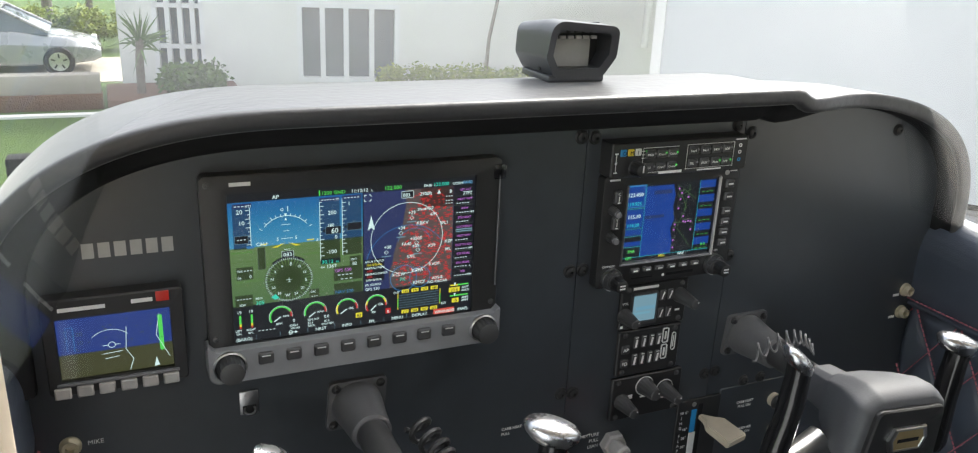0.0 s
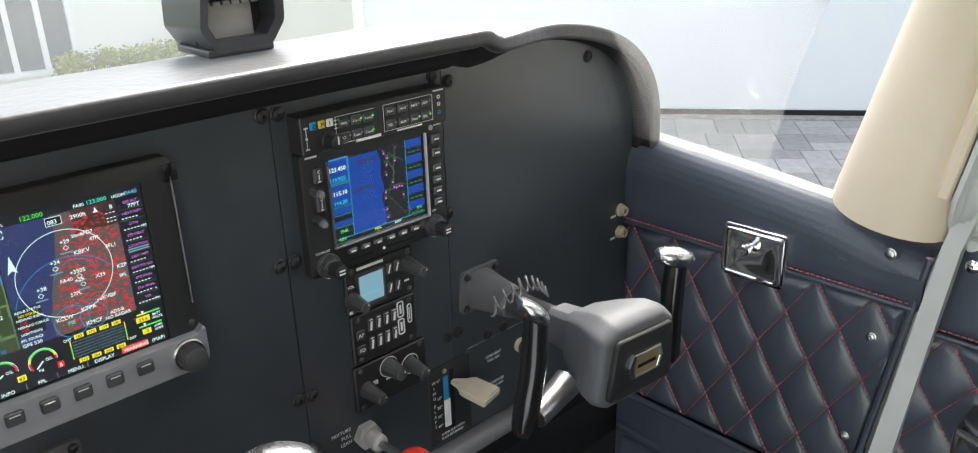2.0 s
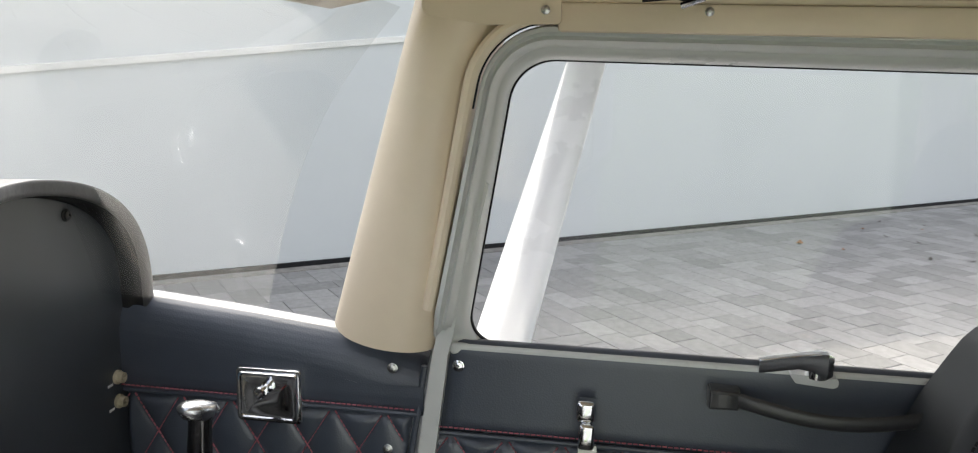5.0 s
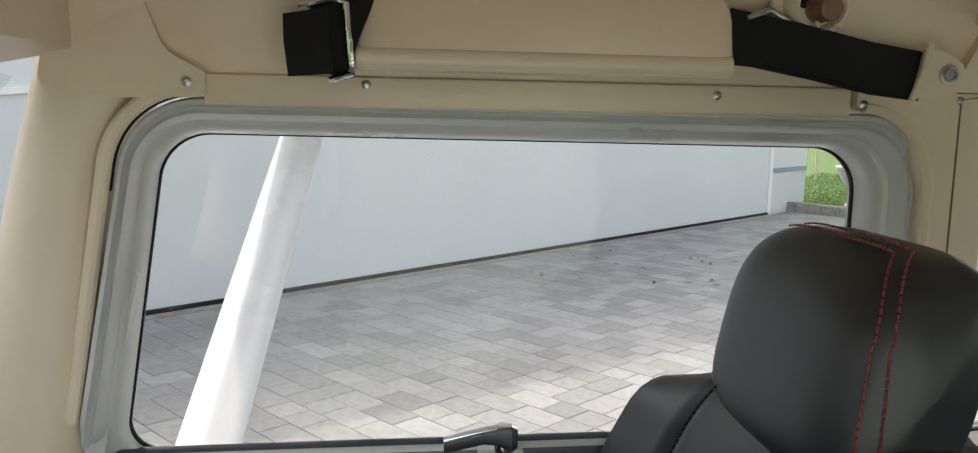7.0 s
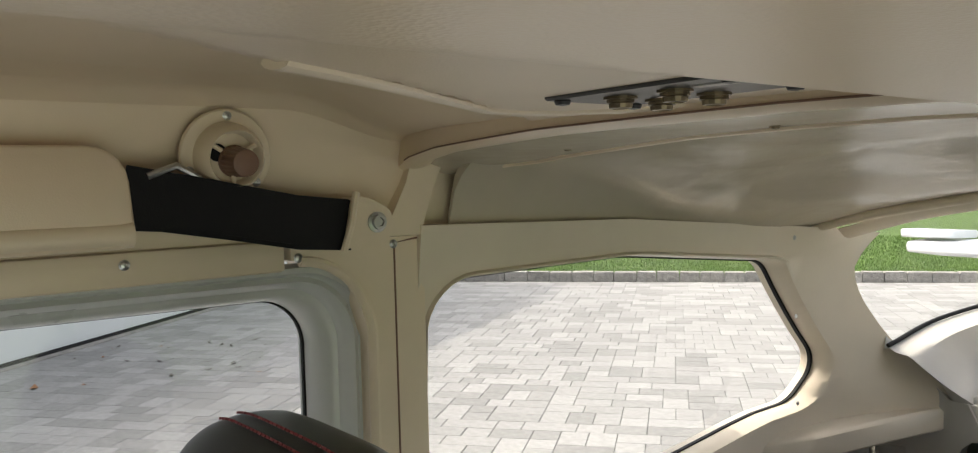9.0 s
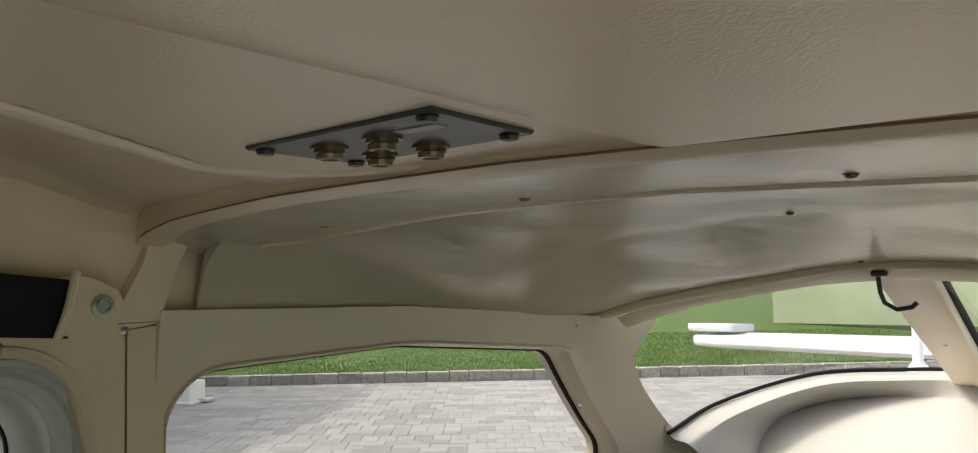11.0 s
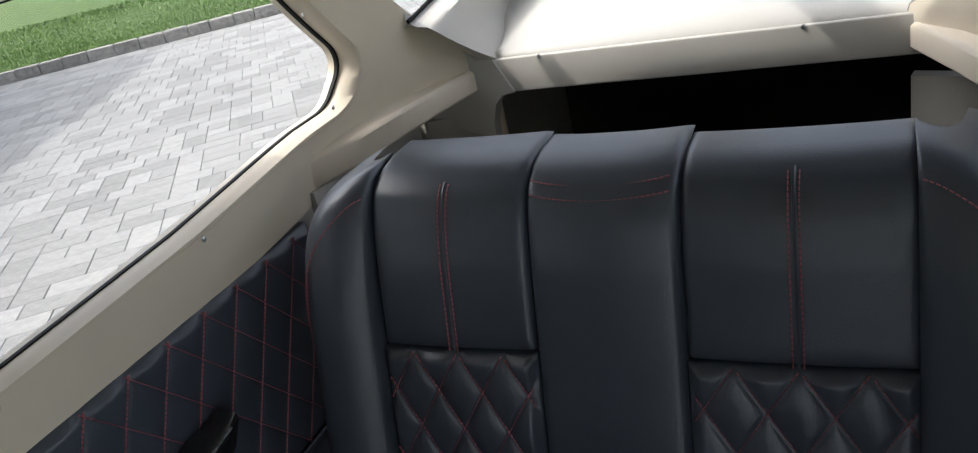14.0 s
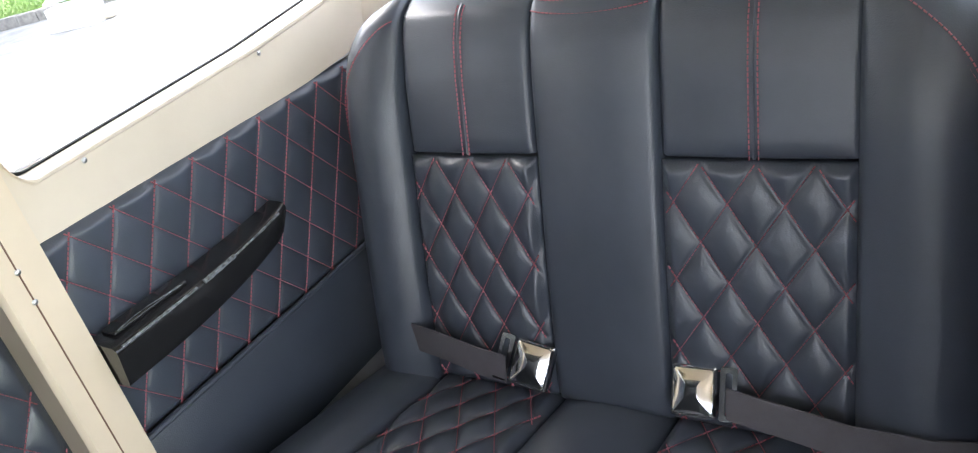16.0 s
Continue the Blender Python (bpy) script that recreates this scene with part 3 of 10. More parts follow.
    for k in range(61):
        x = -0.45 + 0.9 * k / 60
        a = abs(x)
        z = curve_list([0, 0.06, 0.15, 0.25, 0.37, 0.46], [1.157, 1.156, 1.143, 1.126, 1.103, 1.080], a)
        y = -2.055 - 0.012 * math.cos(x * 3)
        rings.append([(x, y + 0.014 * math.cos(q), z + 0.009 * math.sin(q)) for q in (2 * math.pi * i / 10 for i in range(10))])
    loft(bm, rings, caps=True)
    part("rear_bow", bm, CREAM_PAINT, r, angle=80)


REAR_LOOP = [(-1.318, 0.735), (-1.298, 1.066), (-1.62, 1.070), (-1.962, 1.036), (-2.104, 0.858), (-2.052, 0.793), (-1.70, 0.756)]


def quarter_x(y, z):
    """How far out the quarter panel lies; it sweeps inwards towards the closing panel."""
    back = max(0.0, -y - 1.95)
    sweep = max(0.0, min(1.0, (-y - 2.13) / 0.134)) ** 1.5 * max(0.0, min(1.0, (0.885 - z) / 0.09))
    return 0.478 - 0.03 * max(0, (z - 0.9) / 0.22) - 0.75 * back ** 1.6 + 0.012 * max(0.0, (0.9 - z) / 0.2) - 0.048 * sweep


def build_rear_side(s):
    """Cream quarter panel with its window, the rear door post and the lower quilted trim's edge."""
    q = empty("wall_rear_right" if s > 0 else "wall_rear_left", "cream moulded quarter panel with a side window", "wall", kind="structure")
    inner = rounded(REAR_LOOP, [0.03, 0.05, 0.3, 0.055, 0.045, 0.055, 0.5], 6)
    runs = [[(-1.29, 0.655), (-1.29, 1.128)], [(-1.29, 1.128), (-1.62, 1.118)], [(-1.62, 1.118), (-2.075, 1.082)],
            [(-2.075, 1.082), (-2.163, 1.071), (-2.137, 1.044), (-2.122, 1.010), (-2.143, 0.965), (-2.178, 0.921)],
            [(-2.178, 0.921), (-2.215, 0.878), (-2.25, 0.835), (-2.264, 0.79), (-2.264, 0.748)],
            [(-2.264, 0.748), (-2.1, 0.705), (-2.0, 0.683), (-1.9, 0.669), (-1.80, 0.662)], [(-1.80, 0.662), (-1.29, 0.655)]]
    outer = []
    for run in runs:
        acc = [0.0]
        for p, r in zip(run, run[1:]):
            acc.append(acc[-1] + math.dist(p, r))
        outer += [Vector((lerp_list(acc, [p[0] for p in run], acc[-1] * i / 12), lerp_list(acc, [p[1] for p in run], acc[-1] * i / 12))) for i in range(12)]

    xat = quarter_x

    bm = bmesh.new()
    rings = []
    for t, dx in ((-0.0, 0.03), (0.0, 0.0), (0.3, 0.001), (0.7, 0.0), (0.86, 0.0), (0.90, -0.006), (0.94, -0.006), (0.97, 0.003), (1.0, 0.014), (1.0, 0.045)):
        rings.append([(s * (xat(o.x + (i.x - o.x) * t, o.y + (i.y - o.y) * t) + dx), o.x + (i.x - o.x) * t, o.y + (i.y - o.y) * t) for o, i in zip(outer, inner)])
    loft(bm, rings)
    part("quarter_panel", bm, REAR_CREAM, q, angle=50)
    bm = bmesh.new()
    cy, cz = sum(p.x for p in inner) / len(inner), sum(p.y for p in inner) / len(inner)
    ring = lambda k, dx: [(s * (xat(p.x, p.y) + dx), cy + (p.x - cy) * k, cz + (p.y - cz) * k) for p in inner]  # noqa: E731
    loft(bm, [ring(0.985, 0.024), ring(0.985, 0.030), ring(1.0, 0.030), ring(1.0, 0.024)], ends=True)
    part("seal", bm, RUBBER, q)
    bm = bmesh.new()
    vs = [bm.verts.new((s * (xat(p.x, p.y) + 0.032), p.x, p.y)) for p in inner]
    bm.faces.new(vs)
    pane = part("window_pane", bm, PANE, q, flat=True)
    pane.visible_shadow = False
    # door post
    bm = bmesh.new()
    loop = [(-1.232, 0.25), (-1.232, 1.02), (-1.215, 1.075), (-1.18, 1.098), (-1.15, 1.103), (-1.15, 1.118), (-1.298, 1.118), (-1.298, 0.25)]
    prism(bm, loop, yz(0), 0.456 if s > 0 else -0.482, s * 0.54)
    part("door_post", bm, CREAM_PAINT, q)
    if s > 0:
        bead = [(-1.2345, 0.26), (-1.2345, 1.00)] + [(-1.159 - 0.0755 * math.cos(a), 1.020 + 0.0815 * math.sin(a)) for a in (radians(9 * k) for k in range(11))]
        part("jamb_bead", tube(bmesh.new(), [(0.4565, y, z) for y, z in bead], 0.0058, 8, 0.7), CREAM_PAINT, q)
        part("post_seam", tube(bmesh.new(), [(0.4558, -1.262, 0.26), (0.4558, -1.262, 1.112), (0.4558, -1.294, 1.116)], 0.0011, 6), BROWN, q, "thin dark seam")
    bm = bmesh.new()
    prism(bm, [(-1.250, 1.119), (-1.254, 1.135), (-1.274, 1.171), (-1.285, 1.207), (-1.290, 1.225), (-1.335, 1.225), (-1.325, 1.200), (-1.306, 1.164), (-1.294, 1.130), (-1.293, 1.119)], yz(0), s * 0.449, s * 0.49)
    part("post_top", bm, CREAM_PAINT, q)
    boxed("post_backing", (s * 0.487, -1.36, 1.165), (0.03, 0.20, 0.13), CREAM_PAINT, q, bevel=0.004)
    # moulded ledge that runs back to the closing panel
    bm = bmesh.new()
    rings = []
    for t in (0.0, 0.05, 0.1, 0.15, 0.2, 0.25, 0.3, 0.35, 0.5, 0.7, 0.85, 0.98, 1.0):
        e = 0.004 if t in (0.0, 1.0) else 0.0
        xi, xo, y = 0.470 - 0.152 * t ** 1.25 + e + 0.022 * max(0.0, 1 - t / 0.3) ** 1.5, 0.505 - 0.06 * t, -1.955 - 0.311 * t
        lo, hi = 0.692 + 0.047 * t + e, 0.738 + 0.039 * t - e
        rings.append([(s * a, y, b) for a, b in ((xi + 0.004, lo), (xi, lo + 0.004), (xi, hi - 0.006), (xi + 0.006, hi), (xo, hi + 0.006), (xo, lo))])
    loft(bm, rings, caps=True)
    part("ledge", bm, REAR_CREAM, q, angle=40)
    # quilted lower trim follows; skin behind
    boxed("rear_skin", (s * 0.535, -1.9, 0.37), (0.012, 1.3, 0.74), WHITE_PAINT, q, bevel=0.003)


def rear_sill(k):
    """The rear window's lower edge from the right corner (k = 0) over the middle to the left."""
    x = curve_list([0, 0.1, 0.25, 0.38, 0.5], [0.392, 0.36, 0.245, 0.11, 0.0], min(k, 1 - k))
    y = curve_list([0, 0.1, 0.25, 0.38, 0.5], [-2.19, -2.32, -2.53, -2.65, -2.70], min(k, 1 - k))
    z = curve_list([0, 0.1, 0.25, 0.38, 0.5], [0.880, 0.914, 0.952, 0.955, 0.955], min(k, 1 - k))
    return Vector((x if k < 0.5 else -1.2 * x, y, z))


def rear_head(k):
    x = 0.41 - 0.82 * k
    return Vector((x, -2.09, curve_list([0, 0.1, 0.2, 0.3, 0.41], [1.142, 1.136, 1.121, 1.102, 1.070], abs(x))))


def shelf_rim(k):
    """Where the closing panel turns up into the window's sill, from right (k = 0) to left."""
    q = min(k, 1 - k)
    ks = [0, 0.04, 0.1, 0.17, 0.25, 0.33, 0.42, 0.5]
    x = curve_list(ks, [0.285, 0.295, 0.314, 0.307, 0.254, 0.181, 0.083, 0.0], q)
    return Vector((x if k < 0.5 else -1.36 * x, curve_list(ks, [-2.258, -2.327, -2.405, -2.479, -2.562, -2.607, -2.628, -2.636], q), curve_list(ks, [0.788, 0.807, 0.836, 0.865, 0.89, 0.902, 0.907, 0.909], q)))


def build_rear_end():
    w = empty("window_rear", "wraparound rear window with a cream centre post", "window", kind="structure")
    n = 72
    bm = bmesh.new()
    for a, b in ((0, 36), (36, 72)):
        vs = [[bm.verts.new(rear_sill(k / n) + Vector((0, -0.012, 0.004))), bm.verts.new(rear_sill(k / n).lerp(rear_head(k / n), 0.5) + Vector((0, -0.02, 0.012))), bm.verts.new(rear_head(k / n) + Vector((0, -0.012, 0.01)))] for k in range(a, b + 1)]
        for p, q in zip(vs, vs[1:]):
            for i in range(2):
                bm.faces.new((p[i], q[i], q[i + 1], p[i + 1]))
    pane = part("rear_pane", bm, PANE, w, angle=80)
    pane.visible_shadow = False
    part("rear_seal", tube(bmesh.new(), [rear_sill(k / n) for k in range(n + 1)], 0.0038, 8), RUBBER, w)
    bm = bmesh.new()
    rings = []
    for k in range(n + 1):
        p = rear_head(k / n)
        rings.append([p + Vector((0, y, z)) for y, z in ((-0.010, 0.006), (-0.004, -0.006), (0.012, -0.002), (0.034, 0.012))])
    loft(bm, rings, closed=False)
    part("upper_frame", bm, CREAM_PAINT, w, angle=60)
    # sill moulding: rounded edge below the seal, then the inner face down to the closing panel
    bm = bmesh.new()
    rings = []
    for k in range(n + 1):
        p = rear_sill(k / n)
        c = Vector((0.0, -2.15, p.z))
        inw = (c - p)
        inw.z = 0
        inw.normalize()
        prof = [(-0.03, -0.03), (-0.006, -0.006), (0.004, -0.004), (0.010, -0.008), (0.016, -0.010), (0.034, -0.012), (0.042, -0.016)]
        ring = [p + inw * a + Vector((0, 0, b)) for a, b in prof]
        c = shelf_rim(k / n)
        ring += [ring[-1].lerp(c, t) + Vector((0, 0, -0.004)) * math.sin(math.pi * t) for t in (0.2, 0.4, 0.6, 0.8, 1.0)]
        rings.append(ring)
    loft(bm, rings, closed=False)
    part("sill_moulding", bm, OFF_WHITE, w, angle=50)
    edge = [(-2.195, 0.895), (-2.215, 0.878), (-2.25, 0.835), (-2.264, 0.79), (-2.264, 0.755)]
    for s in (1, -1):
        bm = bmesh.new()
        own = rings[0] if s > 0 else rings[-1]
        own = [Vector(p) for p in own[1:]]
        far = []
        for i in range(len(own)):
            q = i / (len(own) - 1) * (len(edge) - 1)
            y, z = lerp_list(range(len(edge)), [e[0] for e in edge], q), lerp_list(range(len(edge)), [e[1] for e in edge], q)
            far.append(Vector((s * (quarter_x(y, z) - 0.001), y, z)))
        loft(bm, [own, [p.lerp(q, 0.5) for p, q in zip(own, far)], far], closed=False)
        part("sill_corner", bm, OFF_WHITE, w, angle=60)
    # closing panel behind the bench, with its lip
    bm = bmesh.new()

    rings = []
    for k in range(n + 1):
        c = shelf_rim(k / n)
        f = Vector((0.287 - 0.677 * k / n, -2.262, 0.789))
        rings.append([f + Vector((0, 0, -0.01))] + [f.lerp(c, t / 8) + Vector((0, 0, 0.010 * math.sin(math.pi * t / 8))) for t in range(9)])
    loft(bm, rings, closed=False)
    part("closing_panel", bm, OFF_WHITE, w, angle=70)
    for s in (1, -1):
        bm = bmesh.new()
        loop = [(0.312, 0.64), (0.310, 0.680), (0.300, 0.712), (0.285, 0.727), (0.262, 0.7305), (0.290, 0.788), (0.318, 0.79), (0.40, 0.86), (0.43, 0.84), (0.43, 0.70), (0.34, 0.66)]
        prism(bm, loop, lambda u, v, d: (s * (u + (0.105 if s < 0 else 0)), d, v), -2.250, -2.280)
        part("corner_gusset", bm, OFF_WHITE, w)
    boxed("lip", (-0.052, -2.262, 0.7585), (0.705, 0.012, 0.058), OFF_WHITE, w, bevel=0.003, segs=3)
    # centre post
    a, b = Vector((0, -2.725, 0.918)), Vector((0, -2.07, 1.165))
    bm = bmesh.new()
    d = (b - a).normalized()
    up = Vector((0, -d.z, d.y))
    rings = []
    for t in (0.0, 0.02, 0.5, 0.98, 1.0):
        hw = 0.032 + 0.004 * t if 0 < t < 1 else 0.028
        sec = rounded([(-hw, -0.016), (hw, -0.016), (hw, 0.010), (-hw, 0.010)], 0.006, 2)
        rings.append([a.lerp(b, t) + Vector((q.x, 0, 0)) - up * q.y * -1 + up * 0.0 for q in sec])
    loft(bm, rings, caps=True)
    post = part("centre_post", bm, CREAM_PAINT, w, angle=50)
    part("post_seal", tube(bmesh.new(), [a + Vector((-0.036, 0, 0.012)), b + Vector((-0.036, 0, 0.012))], 0.006, 8), RUBBER, post)
    # corner pieces, sides of the baggage opening and the dark space behind
    g = empty("wall_back", "dark baggage space below the rear closing panel", "wall", kind="structure")
    for s in (1, -1):
        boxed("opening_side", (s * 0.405 - (0.105 if s < 0 else 0), -2.285, 0.47), (0.20, 0.02, 0.60), CREAM_PAINT, g, bevel=0.02, segs=3)
        bm = bmesh.new()
        prism(bm, [(0.325, -2.272), (0.44, -2.232), (0.484, -1.95), (0.495, -1.95), (0.46, -2.25), (0.33, -2.295)], lambda u, v, d: (s * u, v, d), 0.25, 0.695)
        part("lower_liner", bm, OFF_WHITE, g)
        boxed("baggage_side", (s * 0.44 - (0.08 if s < 0 else 0), -2.6, 0.40), (0.02, 0.75, 0.75), BAGGAGE_LINING, g, bevel=0)
    boxed("baggage_back", (-0.04, -2.95, 0.40), (1.0, 0.02, 0.80), CARPET, g, bevel=0)
    boxed("baggage_floor", (-0.04, -2.4, 0.06), (1.0, 1.1, 0.02), BAGGAGE_LINING, g, bevel=0)


def build_windscreen():
    w = empty("window_front", "curved clear windscreen over the glareshield", "window", kind="structure")
    bm = bmesh.new()

    def surf(u, v):
        x = -0.50 + u
        a = abs(x) / 0.5
        base = Vector((x * 1.06, 0.42 - 0.60 * a ** 3, 0.85 - 0.09 * a ** 3))
        top = Vector((x * 0.94, -0.30 - 0.06 * a ** 2, 1.135 - 0.02 * a ** 3))
        return base.lerp(top, v) + Vector((0, 0.02, 0.03)) * math.sin(math.pi * v)

    sheet(bm, surf, 40, 10)
    pane = part("windscreen_pane", bm, SCREEN, w, angle=80)
    pane.visible_shadow = False
    bm = bmesh.new()
    sheet(bm, lambda u, v: (-0.47 + 0.94 * u, -0.285 - 0.13 * v, 1.112 + 0.028 * v), 30, 4, (0, 0, 0.05))
    part("windscreen_header", bm, CREAM_PAINT, w)


def swing_open(ob):
    """The door on the pilot's side stands open, turned forwards on its front hinges."""
    hinge = Vector((-0.545, -0.36, 0))
    ob.matrix_basis = Matrix.Translation(hinge) @ pose(0, 0, 0, 0, 0, -82) @ Matrix.Translation(-hinge) @ ob.matrix_basis


build_floor()
build_glareshield()
build_panel()
for side_sign in (1, -1):
    build_door(side_sign)
    build_pillar(side_sign)
    build_rear_side(side_sign)
build_ceiling()
build_rear_end()
build_windscreen()


# ---------- quilted trim ----------
def puff(a, b, w, h, depth):
    """Height of a stitched diamond pillow at pattern place (a, b)."""
    p, q = a / w + b / h, a / w - b / h
    k = abs(math.sin(math.pi * p) * math.sin(math.pi * q))
    return depth * k ** 0.5


def quilt(name, place, normal, size, w, h, parent, depth=0.007, shift=(0.0, 0.0), inside=None, fine=8, thick=0.012, label=""):
    """A diamond quilted sheet with red stitching. place(a, b) gives the flat surface for a in 0..size[0] and b in 0..size[1]; normal points out of it."""
    nrm = Vector(normal)
    la, lb = size

    def lines(ln, period, start):
        """Grid lines that fall on the stitching, sixteen to a diamond."""
        d = period / (2 * fine)
        return [0.0] + [start + k * d for k in range(-int(start / d) - 2, int((ln - start) / d) + 2) if 0.4 * d < start + k * d < ln - 0.4 * d] + [ln]

    def surf(a, b):
        edge = min(1.0, min(a, la - a, b, lb - b) / 0.012)
        return Vector(place(a, b)) + nrm * (puff(a - shift[0], b - shift[1], w, h, depth) * edge + 0.002 * edge - 0.004 * (1 - edge))

    aa, bb = lines(la, w, shift[0]), lines(lb, h, shift[1])
    na, nb = len(aa), len(bb)
    pts = [surf(a, b) for a in aa for b in bb]
    mid = [surf((a0 + a1) / 2, (b0 + b1) / 2) for a0, a1 in zip(aa, aa[1:]) for b0, b1 in zip(bb, bb[1:])]
    tris = []
    for i in range(na - 1):
        for k in range(nb - 1):
            c, q = na * nb + i * (nb - 1) + k, (i * nb + k, (i + 1) * nb + k, (i + 1) * nb + k + 1, i * nb + k + 1)
            tris += [(q[0], q[1], c), (q[1], q[2], c), (q[2], q[3], c), (q[3], q[0], c)]
    rim = [i * nb for i in range(na - 1)] + [(na - 1) * nb + k for k in range(nb - 1)] + [i * nb + nb - 1 for i in range(na - 1, 0, -1)] + list(range(nb - 1, 0, -1))
    base = len(pts) + len(mid)
    back = [pts[k] - nrm * thick for k in rim]
    tris += [(a, base + i, base + (i + 1) % len(rim), b) for i, (a, b) in enumerate(zip(rim, rim[1:] + rim[:1]))] + [tuple(range(base + len(rim) - 1, base - 1, -1))]
    me = bpy.data.meshes.new(name)
    me.from_pydata(pts + mid + back, [], tris)
    me.materials.append(LEATHER)
    me.polygons.foreach_set("use_smooth", [True] * len(tris))
    turn = bmesh.new()
    turn.from_mesh(me)
    bmesh.ops.recalc_face_normals(turn, faces=turn.faces)
    turn.to_mesh(me)
    turn.free()
    ob = new(name, me)
    ob.parent, ob.matrix_parent_inverse = parent, parent.matrix_basis.inverted()
    if label:
        tagged(ob, label)
    verts, faces = [], []
    for family in (1, -1):
        lo, hi = (-la - lb * w / h - abs(shift[0]) - w * 3) / w, (la + lb * w / h + abs(shift[0]) + w * 3) / w
        for k in range(int(lo), int(hi) + 1):
            # line a / w + family * b / h = k, in pattern space
            step, on = 0.0062, 0.0046
            d = Vector((w, -family * h)).normalized()
            ln = (lb + 4 * h) / abs(d.y)
            start = Vector((k * w + shift[0], shift[1]))
            n = int(ln / step)
            for i in range(-n, n):
                m0, m1 = start + d * (i * step), start + d * (i * step + on)
                mid = (m0 + m1) / 2
                if not (0.006 < mid.x < la - 0.006 and 0.004 < mid.y < lb - 0.004):
                    continue
                if inside and not inside(mid.x, mid.y):
                    continue
                p0, p1 = Vector(place(m0.x, m0.y)), Vector(place(m1.x, m1.y))
                t = (p1 - p0).normalized()
                side = t.cross(nrm).normalized() * 0.0009
                b0 = len(verts)
                for p in (p0, p1):
                    verts += [p + side + nrm * 0.0020, p + nrm * 0.0044, p - side + nrm * 0.0020]
                faces += [(b0, b0 + 1, b0 + 4, b0 + 3), (b0 + 1, b0 + 2, b0 + 5, b0 + 4), (b0, b0 + 2, b0 + 1), (b0 + 3, b0 + 4, b0 + 5)]
    me = bpy.data.meshes.new("stitching")
    me.from_pydata(verts, [], faces)
    me.materials.append(THREAD)
    st = new("stitching", me)
    st.parent, st.matrix_parent_inverse = ob, ob.matrix_basis.inverted()
    tagged(st, "red thread stitched in diamonds", kind="stuff")
    return ob


def seam(pts, nrm, parent, step=0.0064, on=0.0047, r=0.0009, lift=0.0012, mat=None):
    """A row of red stitches along a line of points."""
    pts = [Vector(p) for p in pts]
    acc = [0.0]
    for a, b in zip(pts, pts[1:]):
        acc.append(acc[-1] + (b - a).length)

    def at(d):
        return Vector([lerp_list(acc, [p[i] for p in pts], d) for i in range(3)])

    turning = isinstance(nrm, list)
    nr = None if turning else Vector(nrm)
    verts, faces, d = [], [], 0.0
    while d + on < acc[-1]:
        p0, p1 = at(d), at(d + on)
        if turning:
            nr = Vector([lerp_list(acc, [q[i] for q in nrm], d) for i in range(3)]).normalized()
        t = (p1 - p0).normalized()
        side = t.cross(nr).normalized() * r
        b0 = len(verts)
        for p in (p0, p1):
            verts += [p + side, p + nr * (lift + r), p - side]
        faces += [(b0, b0 + 1, b0 + 4, b0 + 3), (b0 + 1, b0 + 2, b0 + 5, b0 + 4), (b0, b0 + 2, b0 + 1), (b0 + 3, b0 + 4, b0 + 5)]
        d += step
    me = bpy.data.meshes.new("seam_stitching")
    me.from_pydata(verts, [], faces)
    me.materials.append(mat or THREAD)
    ob = new("seam_stitching", me)
    ob.parent, ob.matrix_parent_inverse = parent, parent.matrix_basis.inverted()
    tagged(ob, "row of red stitches", kind="stuff")
    return ob


def screw(at, axis, parent, r=0.006, mat=None, dome=0.0025, name="screw"):
    """A domed screw with a cross recess and a cup washer."""
    mat = mat or STEEL
    at, ax = Vector(at), Vector(axis).normalized()
    bm = bmesh.new()
    lathe(bm, [(r * 1.25, 0), (r * 1.25, dome * 0.3), (r, dome * 0.5), (r * 0.93, dome), (r * 0.5, dome * 1.35), (r * 0.28, dome * 1.4), (r * 0.22, dome * 0.8), (0, dome * 0.8)], at, ax, 14)
    return part(name, bm, mat, parent)


